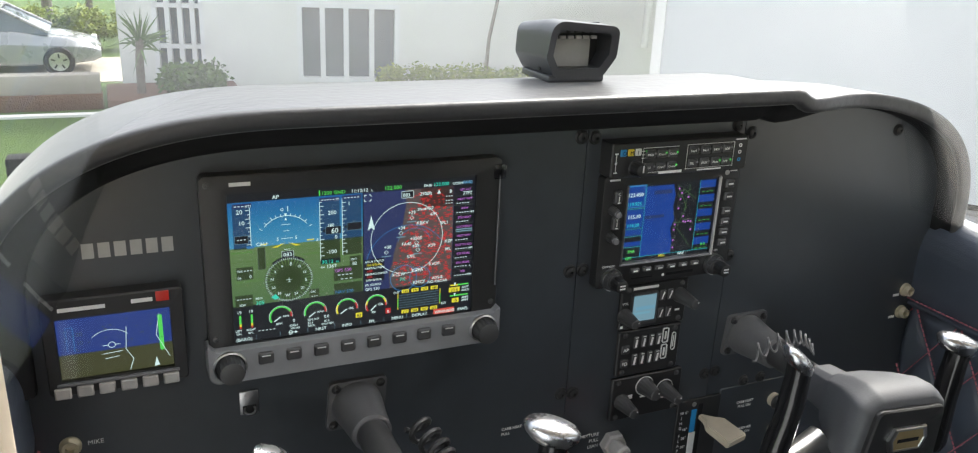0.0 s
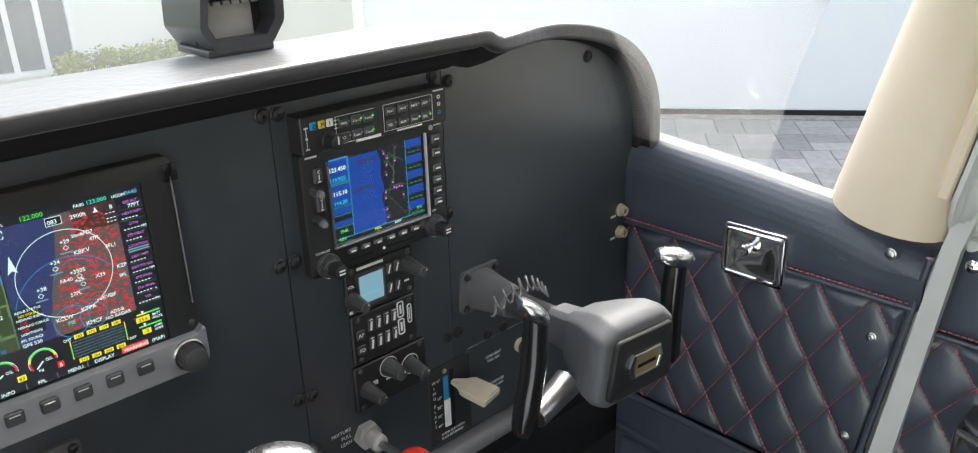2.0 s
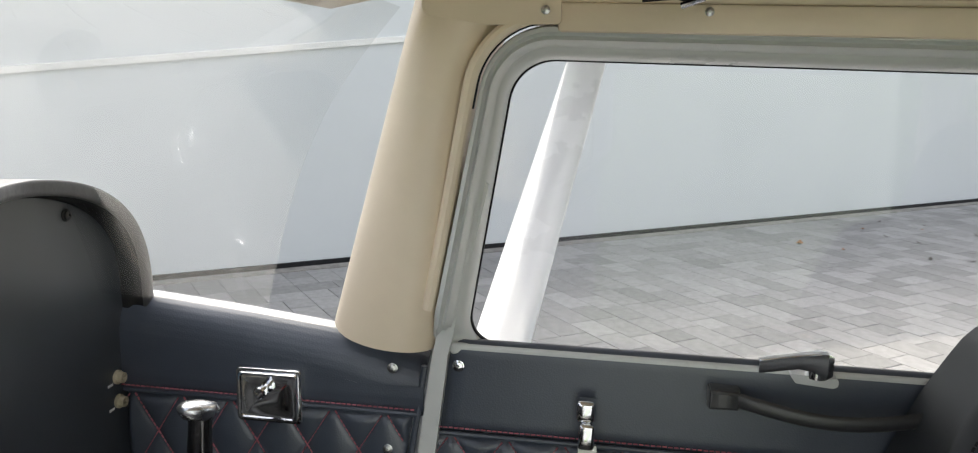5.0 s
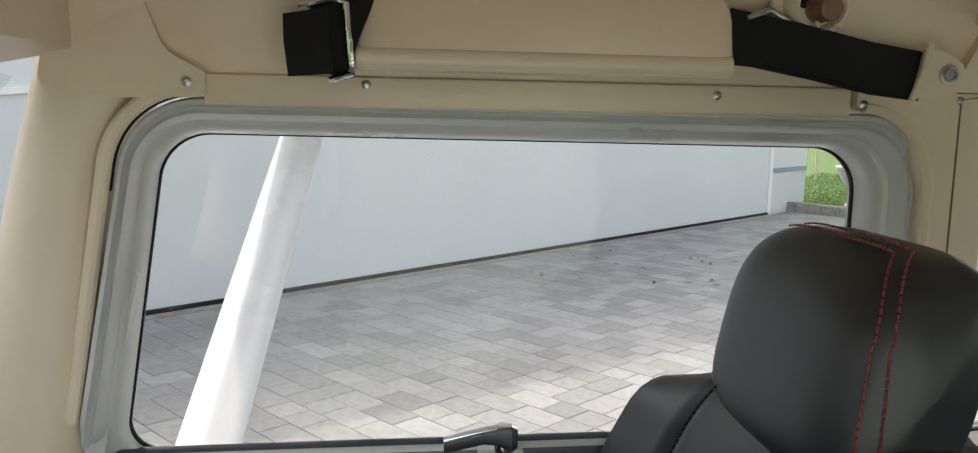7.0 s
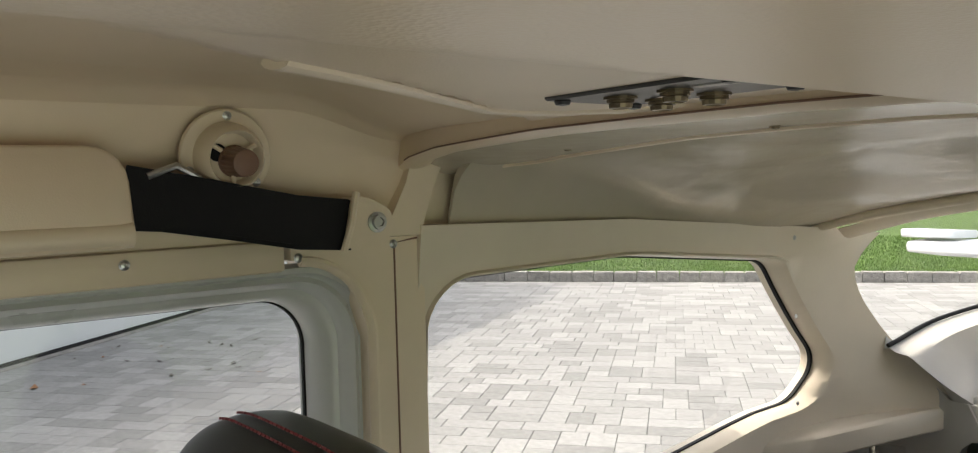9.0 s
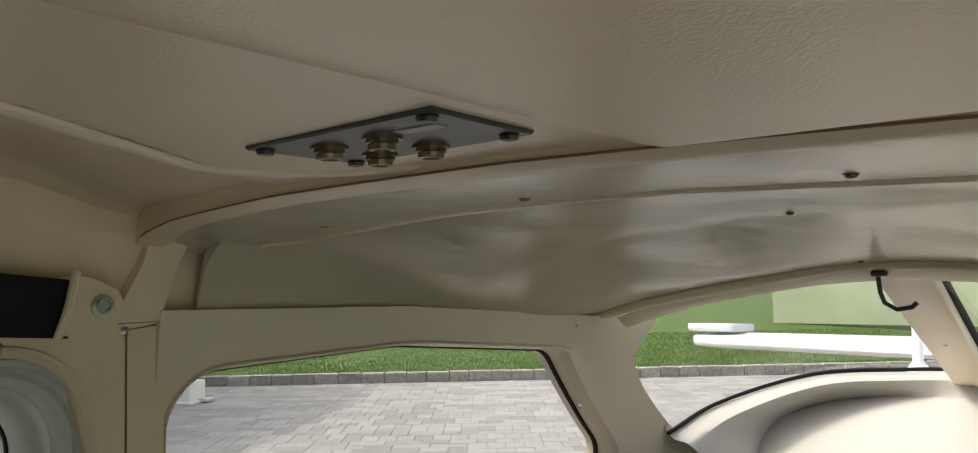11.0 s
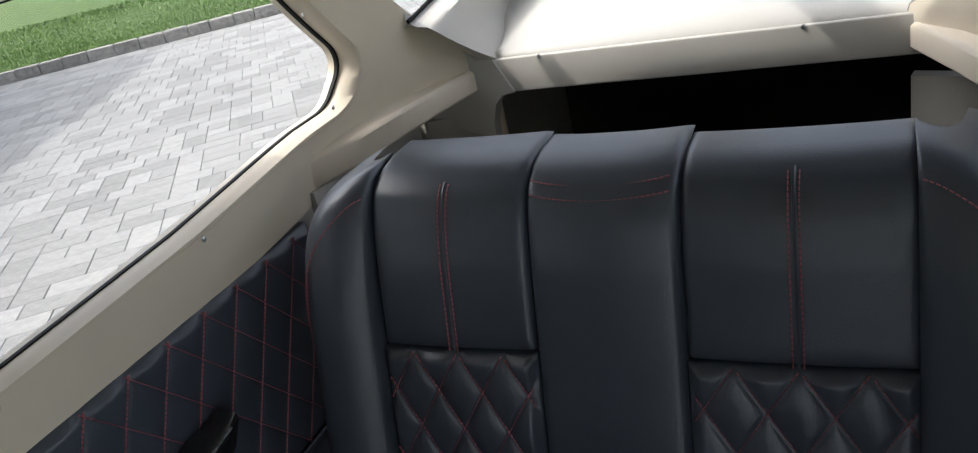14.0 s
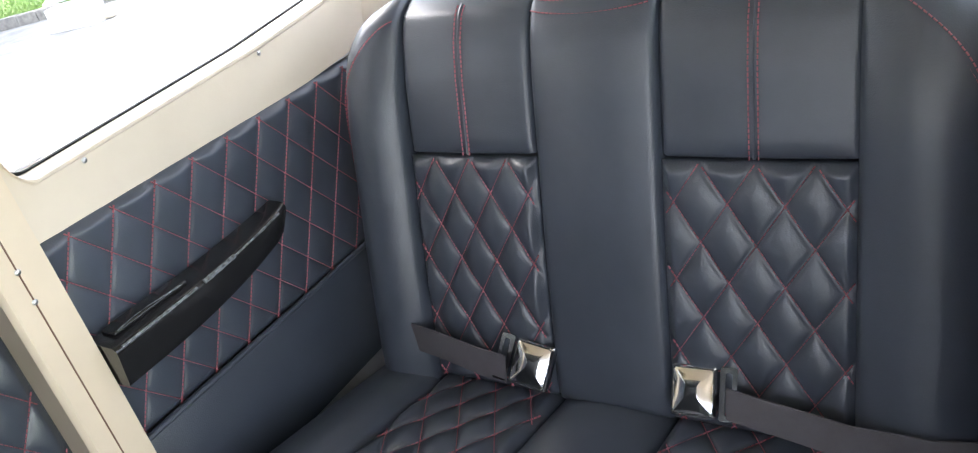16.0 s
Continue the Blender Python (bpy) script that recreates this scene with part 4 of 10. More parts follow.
# ---------- cabin side trim ----------
def build_kick_panel(s):
    k = empty("side_trim", "black leather footwell side trim with red diamond stitching", "trim panel", at=(s * 0.51, -0.19, 0.40))
    z0, z1 = 0.392, 0.655
    end = lambda z: -0.322 - (z - 0.35) * 0.145  # noqa: E731
    place = lambda a, b: (s * 0.510, max(end(z0 + b), 0.004 - a), z0 + b)  # noqa: E731
    quilt("quilted_panel", place, (-s, 0, 0), (0.372, z1 - z0), 0.0645, 0.104, k, shift=(0.0139, z1 - z0), inside=lambda a, b: 0.004 - a > end(z0 + b) + 0.006)
    bm = bmesh.new()
    top = lambda y: lerp_list([-0.38, -0.274, -0.15, 0.01], [0.722, 0.748, 0.762, 0.776], y)  # noqa: E731

    def roll(u, v):
        y = 0.004 - 0.384 * u
        h = top(y)
        prof = [(0.508, 0.655), (0.5035, 0.664), (0.502, 0.676), (0.5025, 0.690)] + [(0.5025 + 0.040 * (1 - math.cos(radians(a))), h - 0.052 * (1 - math.sin(radians(a)))) for a in range(0, 91, 10)] + [(0.552, h - 0.003)]
        q = v * (len(prof) - 1)
        i = min(int(q), len(prof) - 2)
        a, b = Vector(prof[i]), Vector(prof[i + 1])
        p = a.lerp(b, q - i)
        return (s * p.x, min(y, 0.004), p.y)

    sheet(bm, roll, 24, 56, (s * 0.004, 0, -0.004))
    part("padded_roll", bm, LEATHER, k, "smooth black leather roll", angle=70)
    seam([(s * 0.5015, 0.0, 0.662), (s * 0.5015, -0.37, 0.662)], (-s, 0, 0), k)
    part("piping", tube(bmesh.new(), [(s * 0.506, 0.002, 0.655), (s * 0.506, -0.372, 0.655)], 0.0035, 8), LEATHER, k)
    part("lower_piping", tube(bmesh.new(), [(s * 0.505, 0.002, 0.390), (s * 0.505, -0.328, 0.388)], 0.005, 8), LEATHER, k)
    boxed("lower_band", (s * 0.518, -0.155, 0.29), (0.02, 0.33, 0.19), LEATHER, k, bevel=0.008)
    part("pocket_piping", tube(bmesh.new(), [(s * 0.507, 0.002, 0.330), (s * 0.506, -0.16, 0.318), (s * 0.507, -0.325, 0.322)], 0.004, 8), LEATHER, k)
    boxed("pocket", (s * 0.511, -0.16, 0.262), (0.020, 0.31, 0.105), LEATHER, k, "slack black leather map pocket", bevel=0.009, segs=3)
    boxed("footwell_lining", (s * 0.5315, 0.04, 0.33), (0.006, 0.76, 0.60), CARPET, k, "black carpet lining", bevel=0)
    bm = bmesh.new()
    tube(bm, [(s * 0.507, -0.380, 0.715), (s * 0.507, -0.372, 0.655), (s * 0.507, -0.335, 0.40)], 0.004, 8)
    part("end_binding", bm, LEATHER, k)
    for y, z in ((-0.343, 0.711), (-0.337, 0.610), (-0.325, 0.475)):
        screw((s * 0.5025, y, z), (-s, 0, 0), k, 0.0050, STEEL)
    return k


def build_ashtray():
    a = empty("ashtray", "chromed square ashtray set into the black leather trim", "ashtray", at=(0.505, -0.19, 0.663))
    cy, cz = -0.1935, 0.6665
    bm = bmesh.new()
    loop = rounded([(-0.041, -0.034), (0.041, -0.034), (0.041, 0.034), (-0.041, 0.034)], 0.005, 3)
    ring = lambda g, x: [(x, cy + p.x * (1 - g / 0.041), cz + p.y * (1 - g / 0.034)) for p in loop]  # noqa: E731
    loft(bm, [ring(0, 0.507), ring(0, 0.497), ring(0.001, 0.495), ring(0.003, 0.4945), ring(0.0038, 0.4955), ring(0.0042, 0.4925), ring(0.0052, 0.4905), ring(0.0072, 0.4905), ring(0.0082, 0.4925), ring(0.012, 0.4928), ring(0.020, 0.4918), ring(0.029, 0.4915)], caps=True)
    part("lid", bm, CHROME, a)
    turned("knob", [(0.004, 0), (0.004, 0.006), (0.0075, 0.008), (0.0075, 0.014), (0.006, 0.016), (0, 0.0165)], (0.492, cy + 0.004, cz + 0.010), (-1, 0, 0), CHROME, a)


def build_door_trim(s):
    d = empty("door_trim", "black leather door panel with red diamond stitching", "door panel", at=(s * 0.51, -0.8, 0.3))
    z0, z1 = 0.27, 0.636
    front = lambda z: -0.353 - (z - 0.35) * 0.142  # noqa: E731
    place = lambda a, b: (s * 0.508, min(front(z0 + b), -0.340 - a), z0 + b)  # noqa: E731
    quilt("quilted_panel", place, (-s, 0, 0), (0.892, z1 - z0), 0.0645, 0.092, d, shift=(0.073, z1 - z0), inside=lambda a, b: -0.340 - a < front(z0 + b) - 0.006)
    bm = bmesh.new()

    def upper(u, v):
        z = 0.638 + 0.1110 * v
        y0 = front(z) - 0.016 * (1 - math.sqrt(1 - max(0.0, (z - 0.7328) / 0.0163) ** 2))
        y = y0 + (-1.232 - y0) * u
        e = min(1.0, min(v, 1 - v) / 0.12, min(u, 1 - u) / 0.012)
        return (s * (0.508 - 0.006 * math.sqrt(max(0.0, e))), y, z)

    sheet(bm, upper, 60, 24, (s * 0.01, 0, 0))
    part("upper_pad", bm, LEATHER, d, "smooth black leather upper pad", angle=70)
    seam([(s * 0.5005, front(0.64) - 0.004, 0.645), (s * 0.5005, -1.228, 0.645)], (-s, 0, 0), d)
    part("piping", tube(bmesh.new(), [(s * 0.503, front(0.637), 0.637), (s * 0.503, -1.232, 0.637)], 0.003, 8), LEATHER, d)
    for y, z in ((-0.421, 0.721), (-0.382, 0.462), (-1.21, 0.70)):
        screw((s * 0.5005, y, z), (-s, 0, 0), d, 0.0055, CHROME)
    if s < 0:
        swing_open(d)


def build_armrest():
    a = empty("armrest", "worn black vinyl door armrest sloping down to the rear", "armrest", at=(0.5, -0.65, 0.55))
    rings = []
    for k in range(21):
        t = k / 20
        y = -0.448 - 0.42 * t
        topz = 0.581 - 0.066 * t
        w = 0.060 + 0.012 * min(1, t * 2.5)
        h = 0.034 + 0.006 * t
        if k == 0:
            w, h, topz = w * 0.8, h * 0.75, topz - 0.005
        sec = rounded([(0.504, topz - h), (0.504, topz), (0.504 - w, topz - 0.004), (0.504 - w + 0.012, topz - h)], [0.003, 0.006, 0.012, 0.012], 3)
        rings.append([(p.x, y, p.y) for p in sec])
    bm = bmesh.new()
    loft(bm, rings, caps=True)
    part("pad", bm, GRAIN, a, angle=60)
    ridge = [(0.4445 - 0.012 * min(1, 2.5 * k / 20), -0.452 - 0.41 * k / 20, 0.5735 - 0.066 * k / 20) for k in range(21)]
    part("worn_ridge", tube(bmesh.new(), ridge, [0.004 + 0.0015 * math.sin(k * 0.8) for k in range(21)], 8), SHINY, a, "ridge rubbed shiny")
    boxed("end_cap", (0.476, -0.449, 0.557), (0.050, 0.006, 0.030), GRAIN, a, bevel=0.002)


SHINY = material("rubbed_black_vinyl", (0.075, 0.075, 0.078), 0.22, dark=(0.045, 0.045, 0.047), scale=90, bump=0.8, bump_scale=130, spec=0.6, bump_dist=0.0015)


def build_latch():
    a = empty("door_handle", "chromed lever door handle on a black octagonal plate", "door handle", at=(0.5, -0.58, 0.56))
    bm = bmesh.new()
    loop = [(-0.548, 0.575), (-0.556, 0.583), (-0.602, 0.583), (-0.610, 0.575), (-0.610, 0.556), (-0.602, 0.548), (-0.556, 0.548), (-0.548, 0.556)]
    prism(bm, loop, yz(0), 0.494, 0.505)
    part("base_plate", bm, BLACK, a)
    for y in (-0.557, -0.600):
        boxed("marking", (0.4935, y, 0.566), (0.0006, 0.013, 0.004), WHITE_INK, a, bevel=0)
    bm = bmesh.new()
    rings = []
    for y, z, w, x, th in ((-0.583, 0.545, 0.013, 0.483, 0.004), (-0.582, 0.565, 0.013, 0.481, 0.004), (-0.576, 0.61, 0.012, 0.479, 0.003), (-0.571, 0.650, 0.010, 0.478, 0.0025)):
        rings.append([(x + a_, y + b_, z) for a_, b_ in ((-th, -w), (-th, w), (th, w), (th, -w))])
    loft(bm, rings, caps=True)
    part("lever", bm, STEEL, a)
    boxed("clip", (0.478, -0.570, 0.660), (0.014, 0.018, 0.030), CHROME, a, bevel=0.004, segs=3)
    boxed("clip_cap", (0.486, -0.568, 0.687), (0.020, 0.022, 0.026), CHROME, a, bevel=0.006, segs=3)
    turned("spindle", [(0.010, 0), (0.010, 0.016), (0, 0.016)], (0.497, -0.583, 0.561), (-1, 0, 0), STEEL, a)


def build_pull_handle():
    a = empty("pull_handle", "black vinyl strap handle on the door under the window", "handle", at=(0.49, -0.8, 0.715))
    for y in (-0.7145, -0.962):
        bm = bmesh.new()
        loft(bm, [[(x, y + dy * k, 0.7125 + dz * k) for dy, dz in ((-0.0165, -0.0105), (-0.0165, 0.0105), (0.0165, 0.0115), (0.0165, -0.0115))] for x, k in ((0.503, 1.0), (0.486, 1.0), (0.4815, 0.94), (0.480, 0.8))], caps=True)
        bmesh.ops.bevel(bm, geom=list(bm.edges), offset=0.0014, segments=2, affect="EDGES")
        part("end_cap", bm, GRAIN, a, "ribbed black plastic end cap")
    pts = [(0.484 - 0.016 * math.sin(math.pi * t) ** 0.7, -0.729 - 0.219 * t, 0.7135 - 0.0105 * math.sin(math.pi * min(1.0, t * 1.12)) ** 1.2) for t in (k / 24 for k in range(25))]
    part("strap", tube(bmesh.new(), pts, 0.0085, 12, 0.42, (0, 0, 1)), GRAIN, a)


def build_window_latch():
    a = empty("window_latch", "polished window latch on the door sill", "window latch", at=(0.49, -0.79, 0.745))
    bm = bmesh.new()
    loop = rounded([(-0.778, 0.747), (-0.829, 0.744), (-0.829, 0.7355), (-0.824, 0.7335), (-0.786, 0.7365)], [0.002, 0.003, 0.004, 0.004, 0.004], 3)
    prism(bm, loop, yz(0), 0.487, 0.505)
    part("base", bm, GREY_PAINT, a, "light grey painted base")
    turned("pivot", [(0.0125, 0), (0.0130, 0.014), (0.0115, 0.023), (0.006, 0.0265), (0, 0.0265)], (0.4955, -0.808, 0.744), (-0.12, 0, 1), CHROME, a)
    rings = []
    for y, x, z, hh, th in ((-0.822, 0.489, 0.7575, 0.011, 0.004), (-0.815, 0.4855, 0.7590, 0.0145, 0.0065), (-0.800, 0.483, 0.7635, 0.0105, 0.0065), (-0.785, 0.480, 0.7640, 0.0082, 0.0055), (-0.750, 0.472, 0.7600, 0.0080, 0.0045), (-0.744, 0.4705, 0.7595, 0.0075, 0.004)):
        rings.append([(x + p.x, y, z + p.y) for p in rounded([(-th, -hh), (th, -hh), (th, hh), (-th, hh)], min(th, hh) * 0.45, 2)])
    bm = bmesh.new()
    loft(bm, rings, caps=True)
    part("lever", bm, CHROME, a, "flat chromed lever", angle=30)


def build_rear_trim(s):
    d = empty("rear_side_trim", "black leather rear side panel with red diamond stitching", "trim panel", at=(s * 0.49, -1.6, 0.3))
    z0, z1 = 0.362, 0.662
    place = lambda a, b: (s * (0.489 + 0.005 * (1 - b / 0.3)), -1.262 - a - 0.117 * (z1 - z0 - b), z0 + b)  # noqa: E731
    quilt("quilted_panel", place, (-s, 0, 0), (0.66, z1 - z0), 0.0665, 0.095, d, shift=(0.0165, z1 - z0 - 0.008), depth=0.005)
    part("piping", tube(bmesh.new(), [(s * 0.486, -1.30, 0.360), (s * 0.486, -1.94, 0.366)], 0.005, 8), LEATHER, d)
    boxed("lower_band", (s * 0.495, -1.62, 0.265), (0.02, 0.64, 0.19), LEATHER, d, bevel=0.008)


def build_rear_armrest():
    a = empty("bench_armrest", "chipped black painted armrest with a recessed ashtray flap", "armrest", at=(0.47, -1.45, 0.5))
    rings = []
    for k in range(19):
        t = k / 18
        y = -1.300 - 0.335 * t
        top = 0.530 + 0.012 * t ** 3
        h = 0.062 * (1 - 0.30 * t ** 2.2) * math.sqrt(1 - max(0.0, (t - 0.90) / 0.108) ** 2)
        w = 0.062 * (1 - 0.30 * t ** 2.4)
        sec = rounded([(0.484, top - h), (0.484, top), (0.484 - w, top - 0.002), (0.484 - w + 0.012, top - h)], [0.003, 0.004, 0.008, 0.008], 3)
        rings.append([(p.x, y, p.y) for p in sec])
    bm = bmesh.new()
    loft(bm, rings, caps=True)
    part("body", bm, CHIPPED, a, angle=60)
    for a0, a1, rr in ((0.03, 0.40, 0.0022), (0.44, 0.62, 0.0042), (0.62, 0.93, 0.0018)):
        line = []
        for k in range(25):
            t = a0 + (a1 - a0) * k / 24
            line.append((0.484 - 0.062 * (1 - 0.30 * t ** 2.4) + 0.003, -1.300 - 0.335 * t, 0.5255 + 0.012 * t ** 3))
        wob = [rr * (0.7 + 0.5 * abs(noise.noise((k * 0.37, rr * 900, 1.7)))) for k in range(25)]
        part("worn_edge", tube(bmesh.new(), line, wob, 6), WORN, a, "edge worn to pale grey primer")
    boxed("flap", (0.462, -1.378, 0.5315), (0.030, 0.118, 0.007), CHIPPED, a, "glossy black hinged flap", bevel=0.003, segs=3)
    part("flap_edge", tube(bmesh.new(), [(0.4475 + 0.004 * math.sin(k * 0.35), -1.325 - 0.0085 * k, 0.5345) for k in range(13)], [0.0006 + 0.0006 * abs(math.sin(k * 1.3)) for k in range(13)], 6), WORN, a, "chipped pale edge")


WORN = material("worn_primer", (0.30, 0.33, 0.36), 0.5, dark=(0.03, 0.03, 0.035), scale=170, bump=0.4, bump_scale=300)
CHIPPED = material("chipped_black_paint", (0.018, 0.018, 0.02), 0.22, dark=(0.012, 0.012, 0.013), scale=60, bump=0.3, bump_scale=120, spec=0.6)
for side_sign in (1, -1):
    build_kick_panel(side_sign)
    build_door_trim(side_sign)
    build_rear_trim(side_sign)
build_ashtray()
build_armrest()
build_latch()
build_pull_handle()
build_window_latch()
build_rear_armrest()


# ---------- seats ----------
BACK_Z = [0.18, 0.25, 0.40, 0.553, 0.66, 0.71, 0.742, 0.761, 0.770]
BACK_Y = [-1.690, -1.702, -1.738, -1.779, -1.808, -1.826, -1.842, -1.862, -1.888]


def back_y(z):
    return lerp_list(BACK_Z, BACK_Y, z)


def top_roll(z, z1):
    """How far the padding rolls back near its top edge."""
    q = max(0.0, min(1.0, (z - z1 + 0.038) / 0.038))
    return 0.030 * (1 - math.sqrt(1 - q * q)) if z1 > 0.7 else 0.0


def pad_sheet(x0, x1, z0, z1, bulge):
    """A padded strip of the bench's back between x0 and x1, rolling over at the top."""
    def surf(u, v):
        x = x0 + (x1 - x0) * u
        z = z0 + (z1 - z0) * v
        e = min(u, 1 - u) * abs(x1 - x0)
        rim = min(1.0, e / 0.011)
        b = bulge * math.sin(math.pi * u) ** 0.5 + 0.007 * math.sqrt(max(0, rim * (2 - rim)))
        ez = min((z - z0) / 0.02, (z1 - z) / 0.02, 1.0) if z1 < 0.7 else min((z - z0) / 0.02, 1.0)
        b *= 0.5 + 0.5 * max(0, ez) ** 0.5
        top = max(0.0, (z - 0.70) / 0.07) if z1 > 0.7 else 0.0
        return (x, back_y(z) + b * (1 - 0.35 * top) - top_roll(z, z1), z - 0.004 * top * (1 - math.sqrt(max(0.0, rim * (2 - rim)))))
    return surf


def build_bench():
    b = empty("rear_bench", "black leather rear bench with red diamond stitching and smooth bolsters", "bench seat", at=(0, -1.6, FLOOR_Z))
    cols = [(0.302, 0.0895, 0.767), (-0.0895, -0.322, 0.760)]
    for x0, x1, z1 in cols:
        up = part("upper_pad", sheet(bmesh.new(), pad_sheet(x0, x1, 0.556, z1, 0.009), 40, 44, (0, -0.05, 0)), LEATHER, b, angle=70)
        xm = (x0 + x1) / 2
        for dx in (-0.0055, 0.0055):
            seam([(xm + dx, back_y(z) + 0.0178 - top_roll(z, z1) - 0.006 * max(0.0, (z - 0.70) / 0.07), z) for z in [0.558 + 0.0049 * k for k in range(40)]], (0, 1, 0.2), up)
        part("welt", tube(bmesh.new(), [(xm, back_y(z) + 0.0158 - top_roll(z, z1) - 0.006 * max(0.0, (z - 0.70) / 0.07), z) for z in [0.558 + 0.0049 * k for k in range(40)]], 0.0022, 6), LEATHER, up)
        place = lambda a, c, x0=x0, x1=x1: (x0 + (x1 - x0) * a / 0.216, back_y(0.205 + c) + 0.010, 0.205 + c)  # noqa: E731
        quilt("quilted_pad", place, (0, 0.97, 0.24), (0.216, 0.348), 0.0625, 0.0965, b, shift=(0.108, 0.346), depth=0.0100, thick=0.04)
    ctr = part("centre_bolster", sheet(bmesh.new(), pad_sheet(0.089, -0.089, 0.2, 0.765, 0.017), 36, 90, (0, -0.05, 0)), LEATHER, b, angle=70)
    for dz in (-0.006, 0.006):
        seam([(0.083 - 0.166 * k / 12, back_y(0.742 + dz) + 0.0125 + 0.0095 * math.sin(math.pi * k / 12) ** 0.5 - top_roll(0.742 + dz, 0.765), 0.742 + dz - 0.006 * math.sin(math.pi * k / 12)) for k in range(13)], (0, 1, 0.5), ctr)
    for s in (1, -1):
        def side(u, v):
            z = 0.18 + 0.585 * v
            lim = (0.124 if s > 0 else 0.158) * math.sqrt(max(0.05, 1 - (max(0.0, z - 0.645) / 0.126) ** 2.4))
            x = (0.306 if s > 0 else 0.318) + lim * u
            drop = 0.012 * max(0.0, (z - 0.62) / 0.16) ** 2 * u
            y = back_y(z) + 0.014 + 0.036 * math.sin(math.pi * min(1, u * 1.05)) ** 0.8 * (1 - 0.6 * max(0, (z - 0.6) / 0.18)) - 0.05 * u ** 6
            return (s * x, y, z - drop)
        bo = part("side_bolster", sheet(bmesh.new(), side, 18, 50, (0, -0.06, 0)), LEATHER, b, angle=70)
        pts = [side(0.03 + 0.80 * math.sin(math.pi / 2 * k / 20), 0.955 - 0.34 * (1 - math.cos(math.pi / 2 * k / 20))) for k in range(21)]
        seam([Vector(p) + Vector((0, 0.002, 0.002)) for p in pts], (0, 1, 0.4), bo)
        seam([Vector(p) + Vector((0, 0.002, -0.009)) for p in pts], (0, 1, 0.4), bo)
    bm = bmesh.new()
    sheet(bm, lambda u, v: (0.355 - 0.71 * u, -1.895 - 0.09 * v, 0.752 - 0.06 * v * v - 0.10 * max(0, abs(u - 0.5) * 2 - 0.85) ** 2 * 30), 40, 8, (0, 0, -0.08))
    part("back_shell", bm, LEATHER, b, angle=70)
    # cushion, strip by strip
    def cush_z(y):
        return lerp_list([-1.72, -1.62, -1.40, -1.27, -1.235, -1.225], [0.185, 0.205, 0.245, 0.25, 0.235, 0.19], y)
    for x0, x1 in ((0.300, 0.088), (-0.088, -0.322)):
        place = lambda a, c, x0=x0, x1=x1: (x0 + (x1 - x0) * a / 0.214, -1.705 + c, cush_z(-1.705 + c) + 0.002)  # noqa: E731
        quilt("cushion_quilt", place, (0, -0.1, 1.0), (0.214, 0.46), 0.0625, 0.102, b, shift=(0.107, 0.03), depth=0.0095, thick=0.05)
    for x0, x1, h in ((0.087, -0.087, 0.028), (0.425, 0.302, 0.03), (-0.324, -0.468, 0.03)):
        def strip(u, v, x0=x0, x1=x1, h=h):
            y = -1.712 + 0.487 * v
            return (x0 + (x1 - x0) * u, y, cush_z(y) + h * math.sin(math.pi * u) ** 0.5 - 0.004)
        part("cushion_bolster", sheet(bmesh.new(), strip, 16, 30, (0, 0, -0.05)), LEATHER, b, angle=70)
    boxed("base", (0, -1.47, 0.06), (0.80, 0.46, 0.24), LEATHER, b, bevel=0.02)


